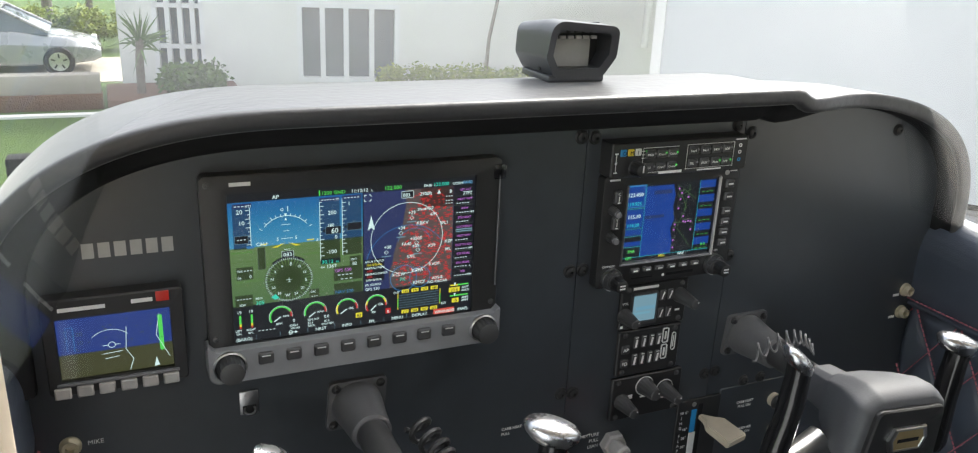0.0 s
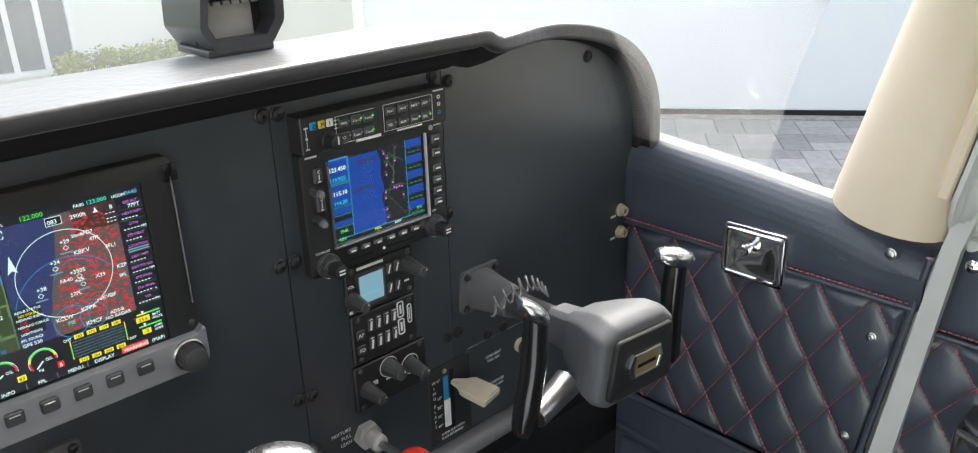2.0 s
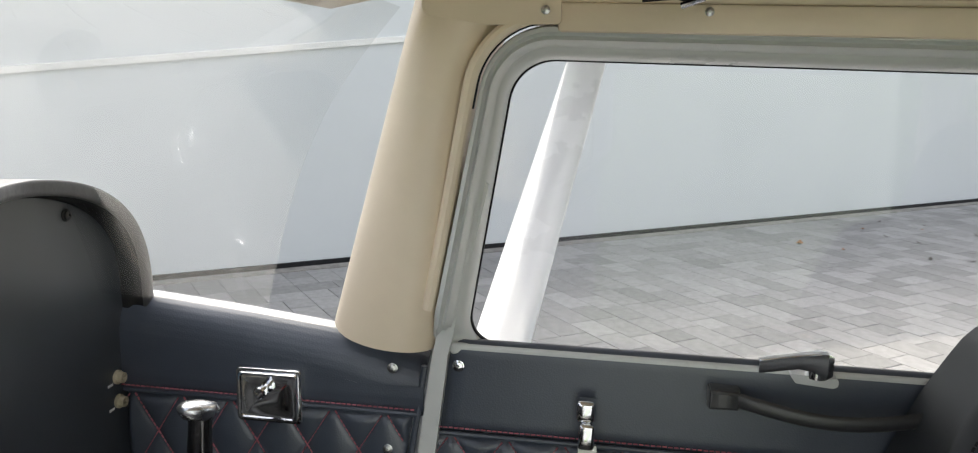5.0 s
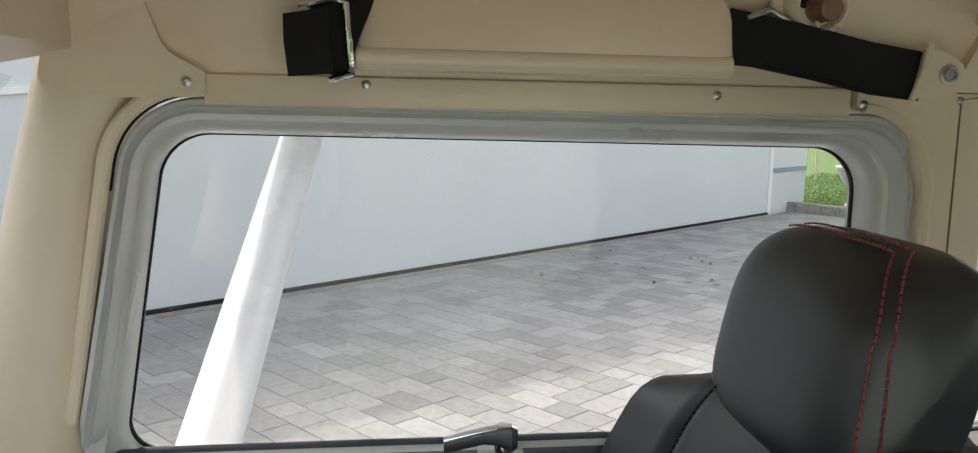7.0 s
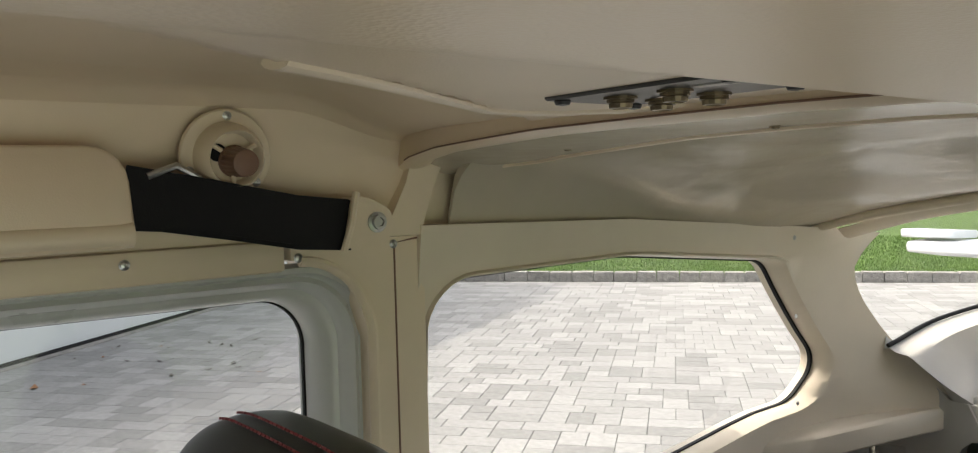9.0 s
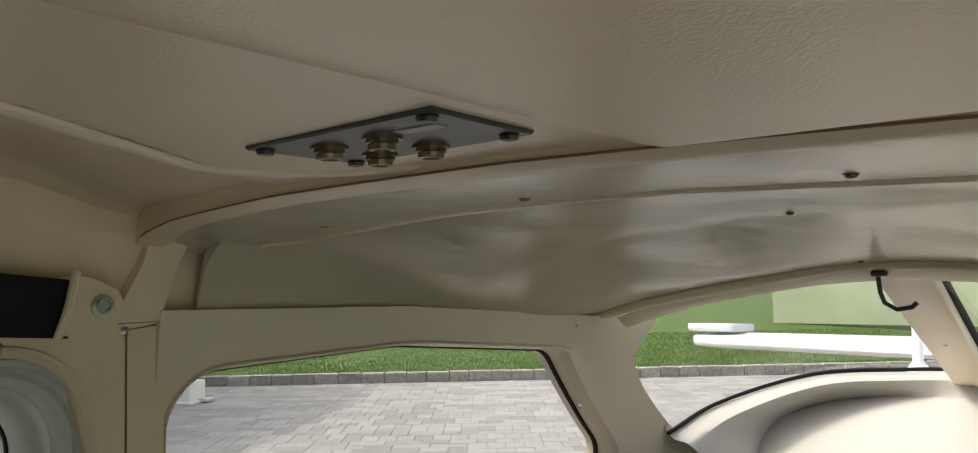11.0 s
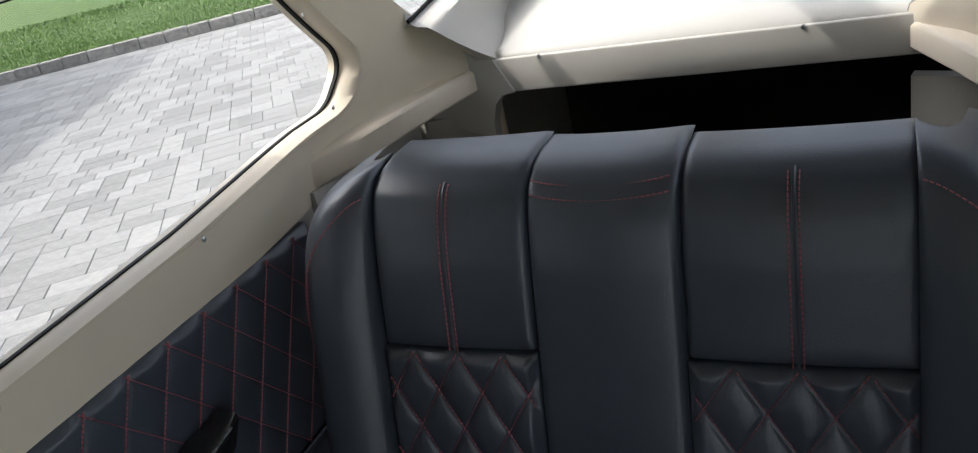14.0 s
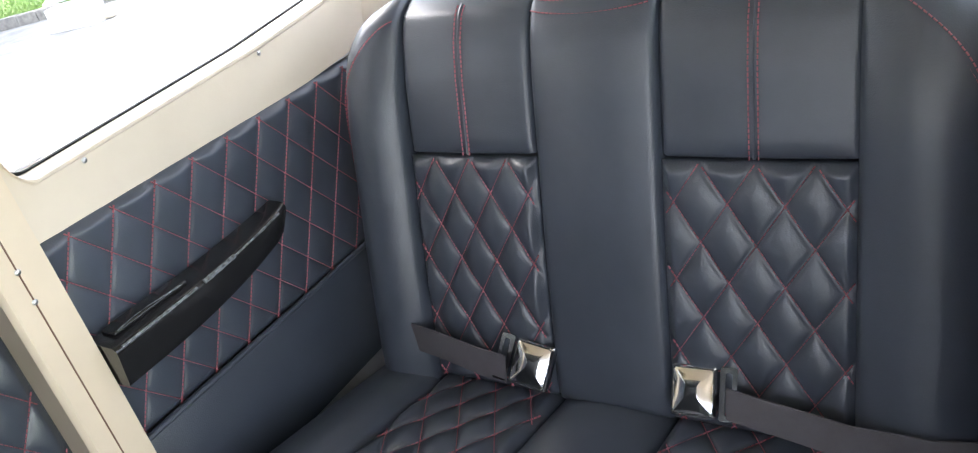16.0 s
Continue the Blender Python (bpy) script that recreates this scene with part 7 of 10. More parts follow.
def build_audio_panel():
    d = empty("audio_panel", "black audio selector panel with small lit buttons and a volume knob", "audio panel", at=(0.097, 0, 0.86))
    panel_box("case", 0.0165, 0.1815, 0.8635, 0.8985, 0.0, -0.021, BLACK, d, 0.002)
    for i, (t, m) in enumerate((("O", BLUE), ("M", YELLOW_PAINT), ("I", WHITE_INK))):
        p = panel_box("marker_lamp", 0.0255 + 0.0085 * i, 0.0325 + 0.0085 * i, 0.8855, 0.8925, -0.020, -0.0222, m, d, 0.001)
        lettering(t, 0.0055, on_panel(0.0275 + 0.0085 * i, 0.887, -0.0226), RUBBER, p)
    vk = knurled("volume_knob", (0.0440, -0.021, 0.8735), (0, -1, 0), 0.0074, 0.014, BLACK, d, 14)
    boxed("pointer", (0.0445, -0.0352, 0.8755), (0.0012, 0.0004, 0.0070), WHITE_INK, vk, bevel=0)
    bm = bmesh.new()
    box(bm, (0.0215, -0.0212, 0.8790), (0.0006, 0.0003, 0.018))
    box(bm, (0.0215, -0.0212, 0.8790), (0.0022, 0.0003, 0.0022))
    for z in (0.8885, 0.8695):
        box(bm, (0.0215, -0.0212, z), (0.0040, 0.0003, 0.0012))
    part("squelch_mark", bm, WHITE_INK, d, flat=True)
    for z in (0.8895, 0.8860, 0.8825, 0.8765, 0.8730):
        boxed("marking", (0.0520, -0.0212, z), (0.0030, 0.0003, 0.0009), WHITE_INK, d, bevel=0)
        turned("indicator", [(0.0009, 0), (0.0009, 0.0006), (0, 0.0008)], (0.0552, -0.0211, z), (0, -1, 0), L_GREEN if z in (0.8895, 0.8730) else GREY_PLASTIC, d, segs=8)
    rows = ((0.886, (("MKR", 0.0605, 0), ("Com1", 0.0735, 1), ("Com2", 0.0865, 1))), (0.873, (("ICS", 0.0605, 0), ("Com1", 0.0735, 0), ("Com2", 0.0865, 1))), (0.887, (("Nav1", 0.112, 0), ("Nav2", 0.1265, 0), ("MKR", 0.1405, 0), ("ADF", 0.154, 0))), (0.874, (("TEL", 0.112, 0), ("AUX", 0.1265, 0), ("Mute", 0.1405, 1), ("SPR", 0.154, 1))))
    for z, row in rows:
        for t, x, on in row:
            b = panel_box("button", x - 0.0055, x + 0.0055, z - 0.0042, z + 0.0042, -0.020, -0.0232, DARK_GREY, d, 0.001)
            lettering(t, 0.0034, on_panel(x - 0.0047, z - 0.0012, -0.0235), WHITE_INK, b)
            turned("lamp", [(0.0011, 0), (0.0011, 0.0006), (0, 0.001)], (x + 0.0044, -0.0232, z + 0.001), (0, -1, 0), L_GREEN if on else GREY_PLASTIC, b, segs=10)
    boxed("marking", (0.086, -0.0212, 0.8665), (0.028, 0.0003, 0.0026), WHITE_INK, d, bevel=0)
    boxed("marking", (0.171, -0.0212, 0.8955), (0.013, 0.0003, 0.0012), WHITE_INK, d, bevel=0)
    boxed("marking", (0.134, -0.0212, 0.8662), (0.03, 0.0003, 0.0014), WHITE_INK, d, bevel=0)
    for z, m in ((0.889, WHITE_INK), (0.882, WHITE_INK), (0.874, BLUE)):
        turned("jack_mark", [(0.002, 0), (0.002, 0.0004), (0.0011, 0.0004), (0.0011, 0)], (0.171, -0.0211, z), (0, -1, 0), m, d, segs=14)
    bm = bmesh.new()
    for a, b, c, e in ((0.052, 0.094, 0.8925, 0.0004), (0.052, 0.094, 0.8675, 0.0004), (0.1045, 0.163, 0.893, 0.0004), (0.1045, 0.163, 0.8682, 0.0004)):
        box(bm, ((a + b) / 2, -0.0211, c), (b - a, 0.0003, e))
    for x in (0.052, 0.1045, 0.163):
        box(bm, (x, -0.0211, 0.880), (0.0004, 0.0003, 0.025))
    part("border_lines", bm, WHITE_INK, d, flat=True)


YELLOW_PAINT = material("yellow_lens", (0.75, 0.55, 0.04), 0.4, scale=40)


def build_navigator():
    d = empty("gps_navigator", "black radio navigator with a blue map screen and double knobs", "navigator", at=(0.097, 0, 0.745))
    frame_box("bezel", 0.0165, 0.1825, 0.7435, 0.8625, 0.045, 0.156, 0.7685, 0.8525, 0.0, -0.013, -0.009, BLACK, d, 0.003)
    panel_box("screen_surround", 0.0425, 0.0448, 0.7685, 0.8525, -0.009, -0.016, DARK_GREY, d, 0.0008)
    panel_box("screen_rail", 0.1562, 0.1585, 0.7665, 0.8545, -0.009, -0.0165, BUTTON_GREY, d, 0.0008)
    panel_box("screen_sill", 0.0425, 0.1585, 0.7665, 0.7690, -0.009, -0.0160, GREY_PLASTIC, d, 0.0008)
    for i in range(6):
        x = 0.0615 + 0.0152 * i
        b = panel_box("key", x - 0.0052, x + 0.0052, 0.7575, 0.7625, -0.012, -0.0165, DARK_GREY, d, 0.001)
        boxed("mark", (x, -0.0167, 0.760), (0.0055, 0.0003, 0.0016), WHITE_INK, b, bevel=0)
    for z, w in ((0.846, 0.0045), (0.832, 0.0045), (0.816, 0.0038), (0.804, 0.0038), (0.792, 0.0038), (0.780, 0.0038)):
        b = panel_box("key", 0.1645, 0.1755, z - w, z + w, -0.012, -0.0165, DARK_GREY, d, 0.001)
        boxed("mark", (0.170, -0.0167, z), (0.006, 0.0003, 0.0016), WHITE_INK, b, bevel=0)
    turned("light_cell", [(0.0028, 0), (0.0028, 0.0006), (0, 0.0006)], (0.1655, -0.0132, 0.858), (0, -1, 0), BUTTON_GREY, d, segs=16)
    for z in (0.842, 0.815):
        b = panel_box("flip_key", 0.028, 0.0365, z - 0.007, z + 0.007, -0.012, -0.017, DARK_GREY, d, 0.0015)
        lettering("C" if z > 0.83 else "V", 0.0042, on_panel(0.0322, z + 0.0025, -0.0173), WHITE_INK, b, "CENTER")
        boxed("mark", (0.0322, -0.0172, z - 0.001), (0.0008, 0.0003, 0.005), WHITE_INK, b, bevel=0)
        boxed("mark", (0.0322, -0.0172, z - 0.0050), (0.0030, 0.0003, 0.0010), WHITE_INK, b, bevel=0)
    for z in (0.828, 0.800):
        k = knurled("small_knob", (0.028, -0.013, z), (-0.1, -1, 0), 0.0048, 0.012, DARK_GREY, d, 12)
        turned("cap", [(0.0035, 0), (0.003, 0.004), (0, 0.0045)], (0.0268, -0.0245, z), (-0.1, -1, 0), GREY_PLASTIC, k, segs=16)
    for x, z in ((0.0335, 0.7535), (0.1625, 0.7555)):
        k = knurled("double_knob", (x, -0.013, z), (0, -1, 0), 0.0112, 0.010, DARK_GREY, d, 24)
        turned("ring", [(0.0120, 0), (0.0120, 0.004), (0.0105, 0.0035), (0.0105, 0)], (x, -0.0135, z), (0, -1, 0), STEEL, k)
        ik = knurled("inner_knob", (x, -0.023, z), (0, -1, 0), 0.0078, 0.014, BLACK, k, 18)
        for dz in (-0.0016, 0.0016):
            boxed("mark", (x, -0.0372, z + dz), (0.0062, 0.0003, 0.0014), WHITE_INK, ik, bevel=0)
    for t, x, z in (("COM/VLOC", 0.022, 0.7665), ("GPS", 0.162, 0.770)):
        lettering(t, 0.0030, on_panel(x, z, -0.0133), WHITE_INK, d)
    boxed("marking", (0.028, -0.0132, 0.8595), (0.012, 0.0003, 0.0018), WHITE_INK, d, bevel=0)
    boxed("marking", (0.174, -0.0132, 0.8595), (0.009, 0.0003, 0.0012), WHITE_INK, d, bevel=0)
    boxed("card_slot", (0.120, -0.0131, 0.7505), (0.034, 0.0004, 0.0030), RUBBER, d, bevel=0)
    boxed("card_slot", (0.072, -0.0131, 0.7505), (0.026, 0.0004, 0.0012), RUBBER, d, bevel=0)
    turned("photo_cell", [(0.0016, 0), (0.0016, 0.0006), (0, 0.0006)], (0.0985, -0.0132, 0.7505), (0, -1, 0), WHITE_INK, d, segs=14)
    s = Screen(d, 0.0452, 0.1558, 0.7690, 0.8522, -0.0095)
    s.rect("chart", 0.21, 0.04, 0.56, 0.95, L_BLUE, 0)
    s.shape("chart_land", [[(0.50, 0.0), (0.545, 0.18), (0.53, 0.33), (0.56, 0.5), (0.525, 0.62), (0.56, 0.8), (0.60, 0.95), (0.80, 0.95), (0.80, 0.0)]], L_DARK, 1)
    s.rect("chart_cloud", 0.22, 0.42, 0.44, 0.46, L_NAVY, 1)
    s.rect("chart_cloud", 0.30, 0.10, 0.50, 0.15, L_NAVY, 1)
    s.lines("airways", [((0.56, 0.05), (0.68, 0.35)), ((0.68, 0.35), (0.60, 0.60)), ((0.70, 0.05), (0.66, 0.4)), ((0.56, 0.55), (0.76, 0.55)), ((0.62, 0.1), (0.78, 0.25)), ((0.6, 0.62), (0.78, 0.9)), ((0.57, 0.2), (0.72, 0.12))], lit("display_dim_green", 0.10, 0.22, 0.08), 0.0005, 2)
    pts = [(0.575, 0.10), (0.61, 0.16), (0.60, 0.24), (0.69, 0.22), (0.59, 0.36), (0.655, 0.47), (0.665, 0.54), (0.69, 0.55), (0.72, 0.54), (0.75, 0.55), (0.57, 0.57), (0.565, 0.64), (0.76, 0.66), (0.57, 0.78), (0.575, 0.88)]
    s.shape("airfields", [[(u + 0.011 * math.cos(a), v + 0.014 * math.sin(a)) for a in (k * math.pi / 4 for k in range(8))] for u, v in pts], L_MAGENTA, 3)
    s.lines("names", [((u - 0.02, v - 0.03), (u + 0.02, v - 0.03)) for u, v in pts], L_GREY, 0.0009, 3)
    s.rect("com_field", 0.0, 0.0, 0.205, 0.30, L_SKY, 1)
    s.rect("com_active", 0.01, 0.03, 0.195, 0.285, L_BLUE, 2)
    s.rect("vloc_field", 0.0, 0.32, 0.205, 0.56, L_BLUE, 1)
    s.rect("vor_field", 0.0, 0.58, 0.205, 0.66, L_BLUE, 1)
    s.rect("dis_field", 0.0, 0.74, 0.205, 0.80, L_BLUE, 1)
    for t, u, v, m, z in (("123.450", 0.01, 0.155, L_WHITE, 0.0058), ("119.925", 0.01, 0.27, L_CYAN, 0.0055), ("115.10", 0.03, 0.435, L_WHITE, 0.0058), ("114.20", 0.03, 0.545, L_CYAN, 0.0055), ("ENR", 0.07, 0.885, L_GREEN, 0.0045), ("GPS", 0.05, 0.975, L_GREEN, 0.0045), ("MSG", 0.42, 0.985, L_YELLOW, 0.004), ("NAV", 0.64, 0.985, L_WHITE, 0.004), ("0.0", 0.90, 0.90, L_GREEN, 0.0048)):
        s.text(t, u, v, z, m, 4)
    for i in range(5):
        s.rect("data_field", 0.815, 0.02 + 0.19 * i, 0.995, 0.12 + 0.19 * i, L_BLUE, 1)
        s.rect("data_value", 0.815, 0.12 + 0.19 * i, 0.995, 0.19 + 0.19 * i, L_DARK, 1)
        s.lines("dashes", [((0.84 + 0.05 * j, 0.17 + 0.19 * i), (0.87 + 0.05 * j, 0.17 + 0.19 * i)) for j in range(3)], L_GREEN, 0.0005, 3)
    s.lines("field_lines", [((0.207, 0.0), (0.207, 0.95)), ((0.81, 0.0), (0.81, 0.95)), ((0.0, 0.31), (0.205, 0.31)), ((0.0, 0.57), (0.205, 0.57)), ((0.0, 0.67), (0.205, 0.67)), ((0.0, 0.81), (0.205, 0.81)), ((0.0, 0.95), (1.0, 0.95))], L_CYAN, 0.0004, 3)
    bm = bmesh.new()
    bm.faces.new([bm.verts.new(p) for p in ((0.045, -0.0118, 0.7688), (0.156, -0.0118, 0.7688), (0.156, -0.0118, 0.8525), (0.045, -0.0118, 0.8525))])
    part("cover_glass", bm, SCREEN_GLASS, d, flat=True)


def small_panel(name, label, cat, x0, x1, z0, z1):
    d = empty(name, label, cat, at=((x0 + x1) / 2, 0, z0))
    panel_box("plate", x0, x1, z0, z1, 0.0, -0.0045, BLACK, d, 0.002)
    for x in (x0 + 0.008, x1 - 0.008):
        for z in (z0 + 0.005, z1 - 0.005):
            screw((x, -0.0045, z), (0, -1, 0), d, 0.0026, DARK_GREY, 0.0014)
    return d


def tapered_knob(at, parent, r=0.0078, h=0.026, axis=(0.0, -1, 0), mat=None):
    k = knurled("knob", at, axis, r, h, mat or DARK_GREY, parent, 14, taper=0.72)
    tip = Vector(at) + Vector(axis).normalized() * (h + 0.0002)
    boxed("pointer", tip + Vector((0.003, 0, 0.002)), (0.0012, 0.0006, 0.0012), WHITE_INK, k, bevel=0)
    return k


def build_radio_controls():
    d = small_panel("intercom_radio", "slim black radio control with a pale blue window and two knobs", "radio", 0.056, 0.141, 0.686, 0.738)
    s = Screen(d, 0.0695, 0.0995, 0.6955, 0.7265, -0.006)
    s.rect("lcd_field", 0, 0, 1, 1, L_LCD)
    s.rect("lcd_band", 0.15, 0.45, 0.95, 0.58, lit("display_lcd_dark", 0.18, 0.42, 0.58), 1)
    s.rect("lcd_band", 0.1, 0.66, 0.8, 0.74, lit("display_lcd_mid", 0.2, 0.46, 0.6), 1)
    frame_box("window_frame", 0.0675, 0.1015, 0.6915, 0.7285, 0.0695, 0.0995, 0.6955, 0.7265, -0.003, -0.008, -0.006, DARK_GREY, d, 0.0015)
    tapered_knob((0.0615, -0.0045, 0.7035), d, 0.0082, 0.024)
    tapered_knob((0.1305, -0.0045, 0.7195), d, 0.0082, 0.030)
    lettering("VOL", 0.0042, on_panel(0.0575, 0.716, -0.0048), WHITE_INK, d)
    boxed("marking", (0.086, -0.0047, 0.7335), (0.032, 0.0003, 0.0030), WHITE_INK, d, bevel=0)
    for x in (0.108, 0.118):
        for z in (0.722, 0.701):
            b = panel_box("key", x - 0.0035, x + 0.0035, z - 0.006, z + 0.006, -0.0045, -0.0065, DARK_GREY, d, 0.001)
            boxed("mark", (x, -0.0067, z), (0.0014, 0.0003, 0.009), WHITE_INK, b, bevel=0, m=pose(0, 0, 0, 0, 18, 0))
    boxed("marking", (0.130, -0.0047, 0.7015), (0.006, 0.0003, 0.002), WHITE_INK, d, bevel=0)
    boxed("marking", (0.0605, -0.0047, 0.690), (0.006, 0.0003, 0.003), WHITE_INK, d, bevel=0)
    d = small_panel("autopilot_panel", "slim black autopilot panel with rows of white marked keys", "autopilot panel", 0.058, 0.139, 0.629, 0.684)
    for t, z in (("AP", 0.662), ("FD", 0.645)):
        b = panel_box("key", 0.0625, 0.0725, z - 0.005, z + 0.005, -0.0045, -0.006, DARK_GREY, d, 0.0015)
        lettering(t, 0.0058, on_panel(0.0675, z - 0.002, -0.0063), WHITE_INK, b, "CENTER")
    for x in (0.0805, 0.0905, 0.1005, 0.110):
        for z in (0.669, 0.648):
            b = panel_box("key", x - 0.0032, x + 0.0032, z - 0.007, z + 0.007, -0.0045, -0.006, DARK_GREY, d, 0.001)
            boxed("mark", (x, -0.0062, z - 0.001), (0.0024, 0.0003, 0.0095), WHITE_INK, b, bevel=0, m=pose(0, 0, 0, 0, 8, 0))
            boxed("bar", (x, -0.0062, z + 0.006), (0.004, 0.0003, 0.0008), WHITE_INK, b, bevel=0)
    for z in (0.672, 0.652):
        bm = bmesh.new()
        lo, li = rounded([(0.1145, z - 0.009), (0.1225, z - 0.009), (0.1225, z + 0.009), (0.1145, z + 0.009)], 0.002, 3), rounded([(0.1153, z - 0.0082), (0.1217, z - 0.0082), (0.1217, z + 0.0082), (0.1153, z + 0.0082)], 0.0016, 3)
        loft(bm, [[(p.x, -0.0045, p.y) for p in lo], [(p.x, -0.006, p.y) for p in lo], [(p.x, -0.006, p.y) for p in li], [(p.x, -0.0045, p.y) for p in li]])
        b = part("trim_key", bm, WHITE_INK, d)
        boxed("mark", (0.1185, -0.0055, z), (0.002, 0.0006, 0.010), WHITE_INK, b, bevel=0)
    bm = bmesh.new()
    lo, li = rounded([(0.1275, 0.652), (0.133, 0.652), (0.133, 0.674), (0.1275, 0.674)], 0.0026, 3), rounded([(0.1282, 0.6527), (0.1323, 0.6527), (0.1323, 0.6733), (0.1282, 0.6733)], 0.002, 3)
    loft(bm, [[(p.x, -0.0045, p.y) for p in lo], [(p.x, -0.0054, p.y) for p in lo], [(p.x, -0.0054, p.y) for p in li], [(p.x, -0.0045, p.y) for p in li]])
    part("badge", bm, WHITE_INK, d)
    boxed("marking", (0.1302, -0.0047, 0.663), (0.0012, 0.0003, 0.014), WHITE_INK, d, bevel=0)
    d = small_panel("knob_panel", "black knob panel with three ribbed grey knobs", "knob panel", 0.056, 0.149, 0.573, 0.626)
    tapered_knob((0.0695, -0.0045, 0.597), d, 0.0088, 0.028)
    tapered_knob((0.0985, -0.0045, 0.612), d, 0.0100, 0.024)
    tapered_knob((0.1265, -0.0045, 0.603), d, 0.0088, 0.028)
    for x, z in ((0.0985, 0.612), (0.1265, 0.603)):
        turned("dial_mark", [(0.0118, 0), (0.0118, 0.0003), (0.0108, 0.0003), (0.0108, 0)], (x, -0.0046, z), (0, -1, 0), WHITE_INK, d)
    boxed("marking", (0.0805, -0.0047, 0.601), (0.006, 0.0003, 0.005), WHITE_INK, d, bevel=0)
    boxed("marking", (0.0985, -0.0047, 0.5985), (0.009, 0.0003, 0.0024), WHITE_INK, d, bevel=0)


def build_panel_fittings():
    p = bpy.data.objects["instrument_panel"]
    for x, z in ((-0.007, 0.902), (0.008, 0.901), (0.182, 0.905), (0.202, 0.896), (0.420, 0.888), (-0.008, 0.762), (0.007, 0.762), (-0.007, 0.620), (0.008, 0.618), (0.185, 0.609), (0.200, 0.610), (0.246, 0.589), (0.272, 0.589), (0.195, 0.757)):
        screw((x, 0.0, z), (0, -1, 0), p, 0.0058, BLACK, 0.0035)
    screw((0.5285, -0.006, 0.788), (-1, 0, 0), p, 0.004, STEEL, 0.002)
    # registration shown as plain bars
    for i in range(6):
        boxed("marking", (-0.4465 + 0.0118 * i, -0.0003, 0.8335), (0.0088, 0.0006, 0.0125), BUTTON_GREY, p, bevel=0)
    # microphone jack, toggle switch, headset jacks
    j = empty("microphone_jack", "brass ringed microphone jack on the black panel", "jack", "panel jacks", at=(-0.477, 0, 0.662))
    turned("nut", [(0.0088, 0), (0.0088, 0.003), (0.0075, 0.004), (0.0066, 0.0065), (0.004, 0.0065), (0.004, 0.001), (0, 0.001)], (-0.477, 0, 0.662), (0, -1, 0), JACK_BRASS, j, segs=20)
    lettering("MIKE", 0.0058, on_panel(-0.464, 0.660, -0.0004), WHITE_INK, j)
    for i, z in enumerate((0.675, 0.644)):
        j = empty("headset_jack", "brass headset jack beside a small white mark on the black panel", "jack", "panel jacks", at=(0.492, 0, z))
        turned("nut", [(0.0088, 0), (0.0088, 0.003), (0.0072, 0.004), (0.0062, 0.010), (0.0035, 0.010), (0.0035, 0.002), (0, 0.002)], (0.492, 0, z), (0, -1, 0), JACK_BRASS, j, segs=20)
        boxed("marking", (0.478, -0.0003, z - 0.006), (0.010, 0.0005, 0.003), WHITE_INK, j, bevel=0)
    t = empty("toggle_switch", "silver guarded toggle switch on the black panel", "switch", at=(-0.330, 0, 0.675))
    boxed("plate", (-0.3305, -0.001, 0.675), (0.0165, 0.002, 0.023), STEEL, t, bevel=0.0006)
    boxed("recess", (-0.3305, -0.0021, 0.6685), (0.012, 0.0006, 0.008), BLACK, t, bevel=0)
    turned("ring", [(0.0055, 0), (0.0055, 0.003), (0.0038, 0.003), (0.0038, 0)], (-0.3305, -0.003, 0.667), (0, -0.6, 1), STEEL, t)
    # mixture control with hexagonal nut, threaded rod and red knob
    m = empty("mixture_control", "mixture control with a silver hexagonal nut and red knob", "engine control", at=(0.065, 0, 0.543))
    turned("nut", [(0.0155, 0), (0.0155, 0.008), (0.0135, 0.0105), (0, 0.0105)], (0.065, 0, 0.543), (0.0, -1, 0), BUTTON_GREY, m, segs=6, angle=20)
    turned("collar", [(0.0095, 0.0), (0.0095, 0.016), (0.008, 0.0175), (0, 0.0175)], (0.065, -0.010, 0.543), (0, -1, 0), BUTTON_GREY, m)
    part("rod", tube(bmesh.new(), [(0.065, -0.02, 0.543), (0.0665, -0.072, 0.5455)], 0.0042, 12), STEEL, m)
    turned("knob", [(0.008, 0), (0.012, 0.002), (0.0165, 0.010), (0.0175, 0.018), (0.0165, 0.026), (0.010, 0.031), (0, 0.032)], (0.0665, -0.066, 0.545), (0.03, -1, 0.05), RED, m)
    for i, t in enumerate(("MIXTURE", "PULL", "LEAN")):
        lettering(t, 0.0058, on_panel(0.0475, 0.556 - 0.0075 * i, -0.0004), WHITE_INK, m, "RIGHT")
    th = empty("throttle_control", "black throttle control with a pull rod below the displays", "engine control", at=(0.0, 0, 0.555))
    turned("nut", [(0.013, 0), (0.013, 0.006), (0.010, 0.010), (0, 0.010)], (-0.005, 0, 0.553), (0, -1, 0), DARK_GREY, th, segs=20)
    part("rod", tube(bmesh.new(), [(-0.005, -0.008, 0.553), (-0.005, -0.06, 0.552)], 0.0055, 12), STEEL, th)
    turned("knob", [(0.008, 0), (0.017, 0.004), (0.019, 0.012), (0.017, 0.020), (0, 0.022)], (-0.005, -0.055, 0.552), (0, -1, 0), BLACK, th)
    lettering("THROT", 0.0055, on_panel(-0.036, 0.573, -0.0004), WHITE_INK, th)
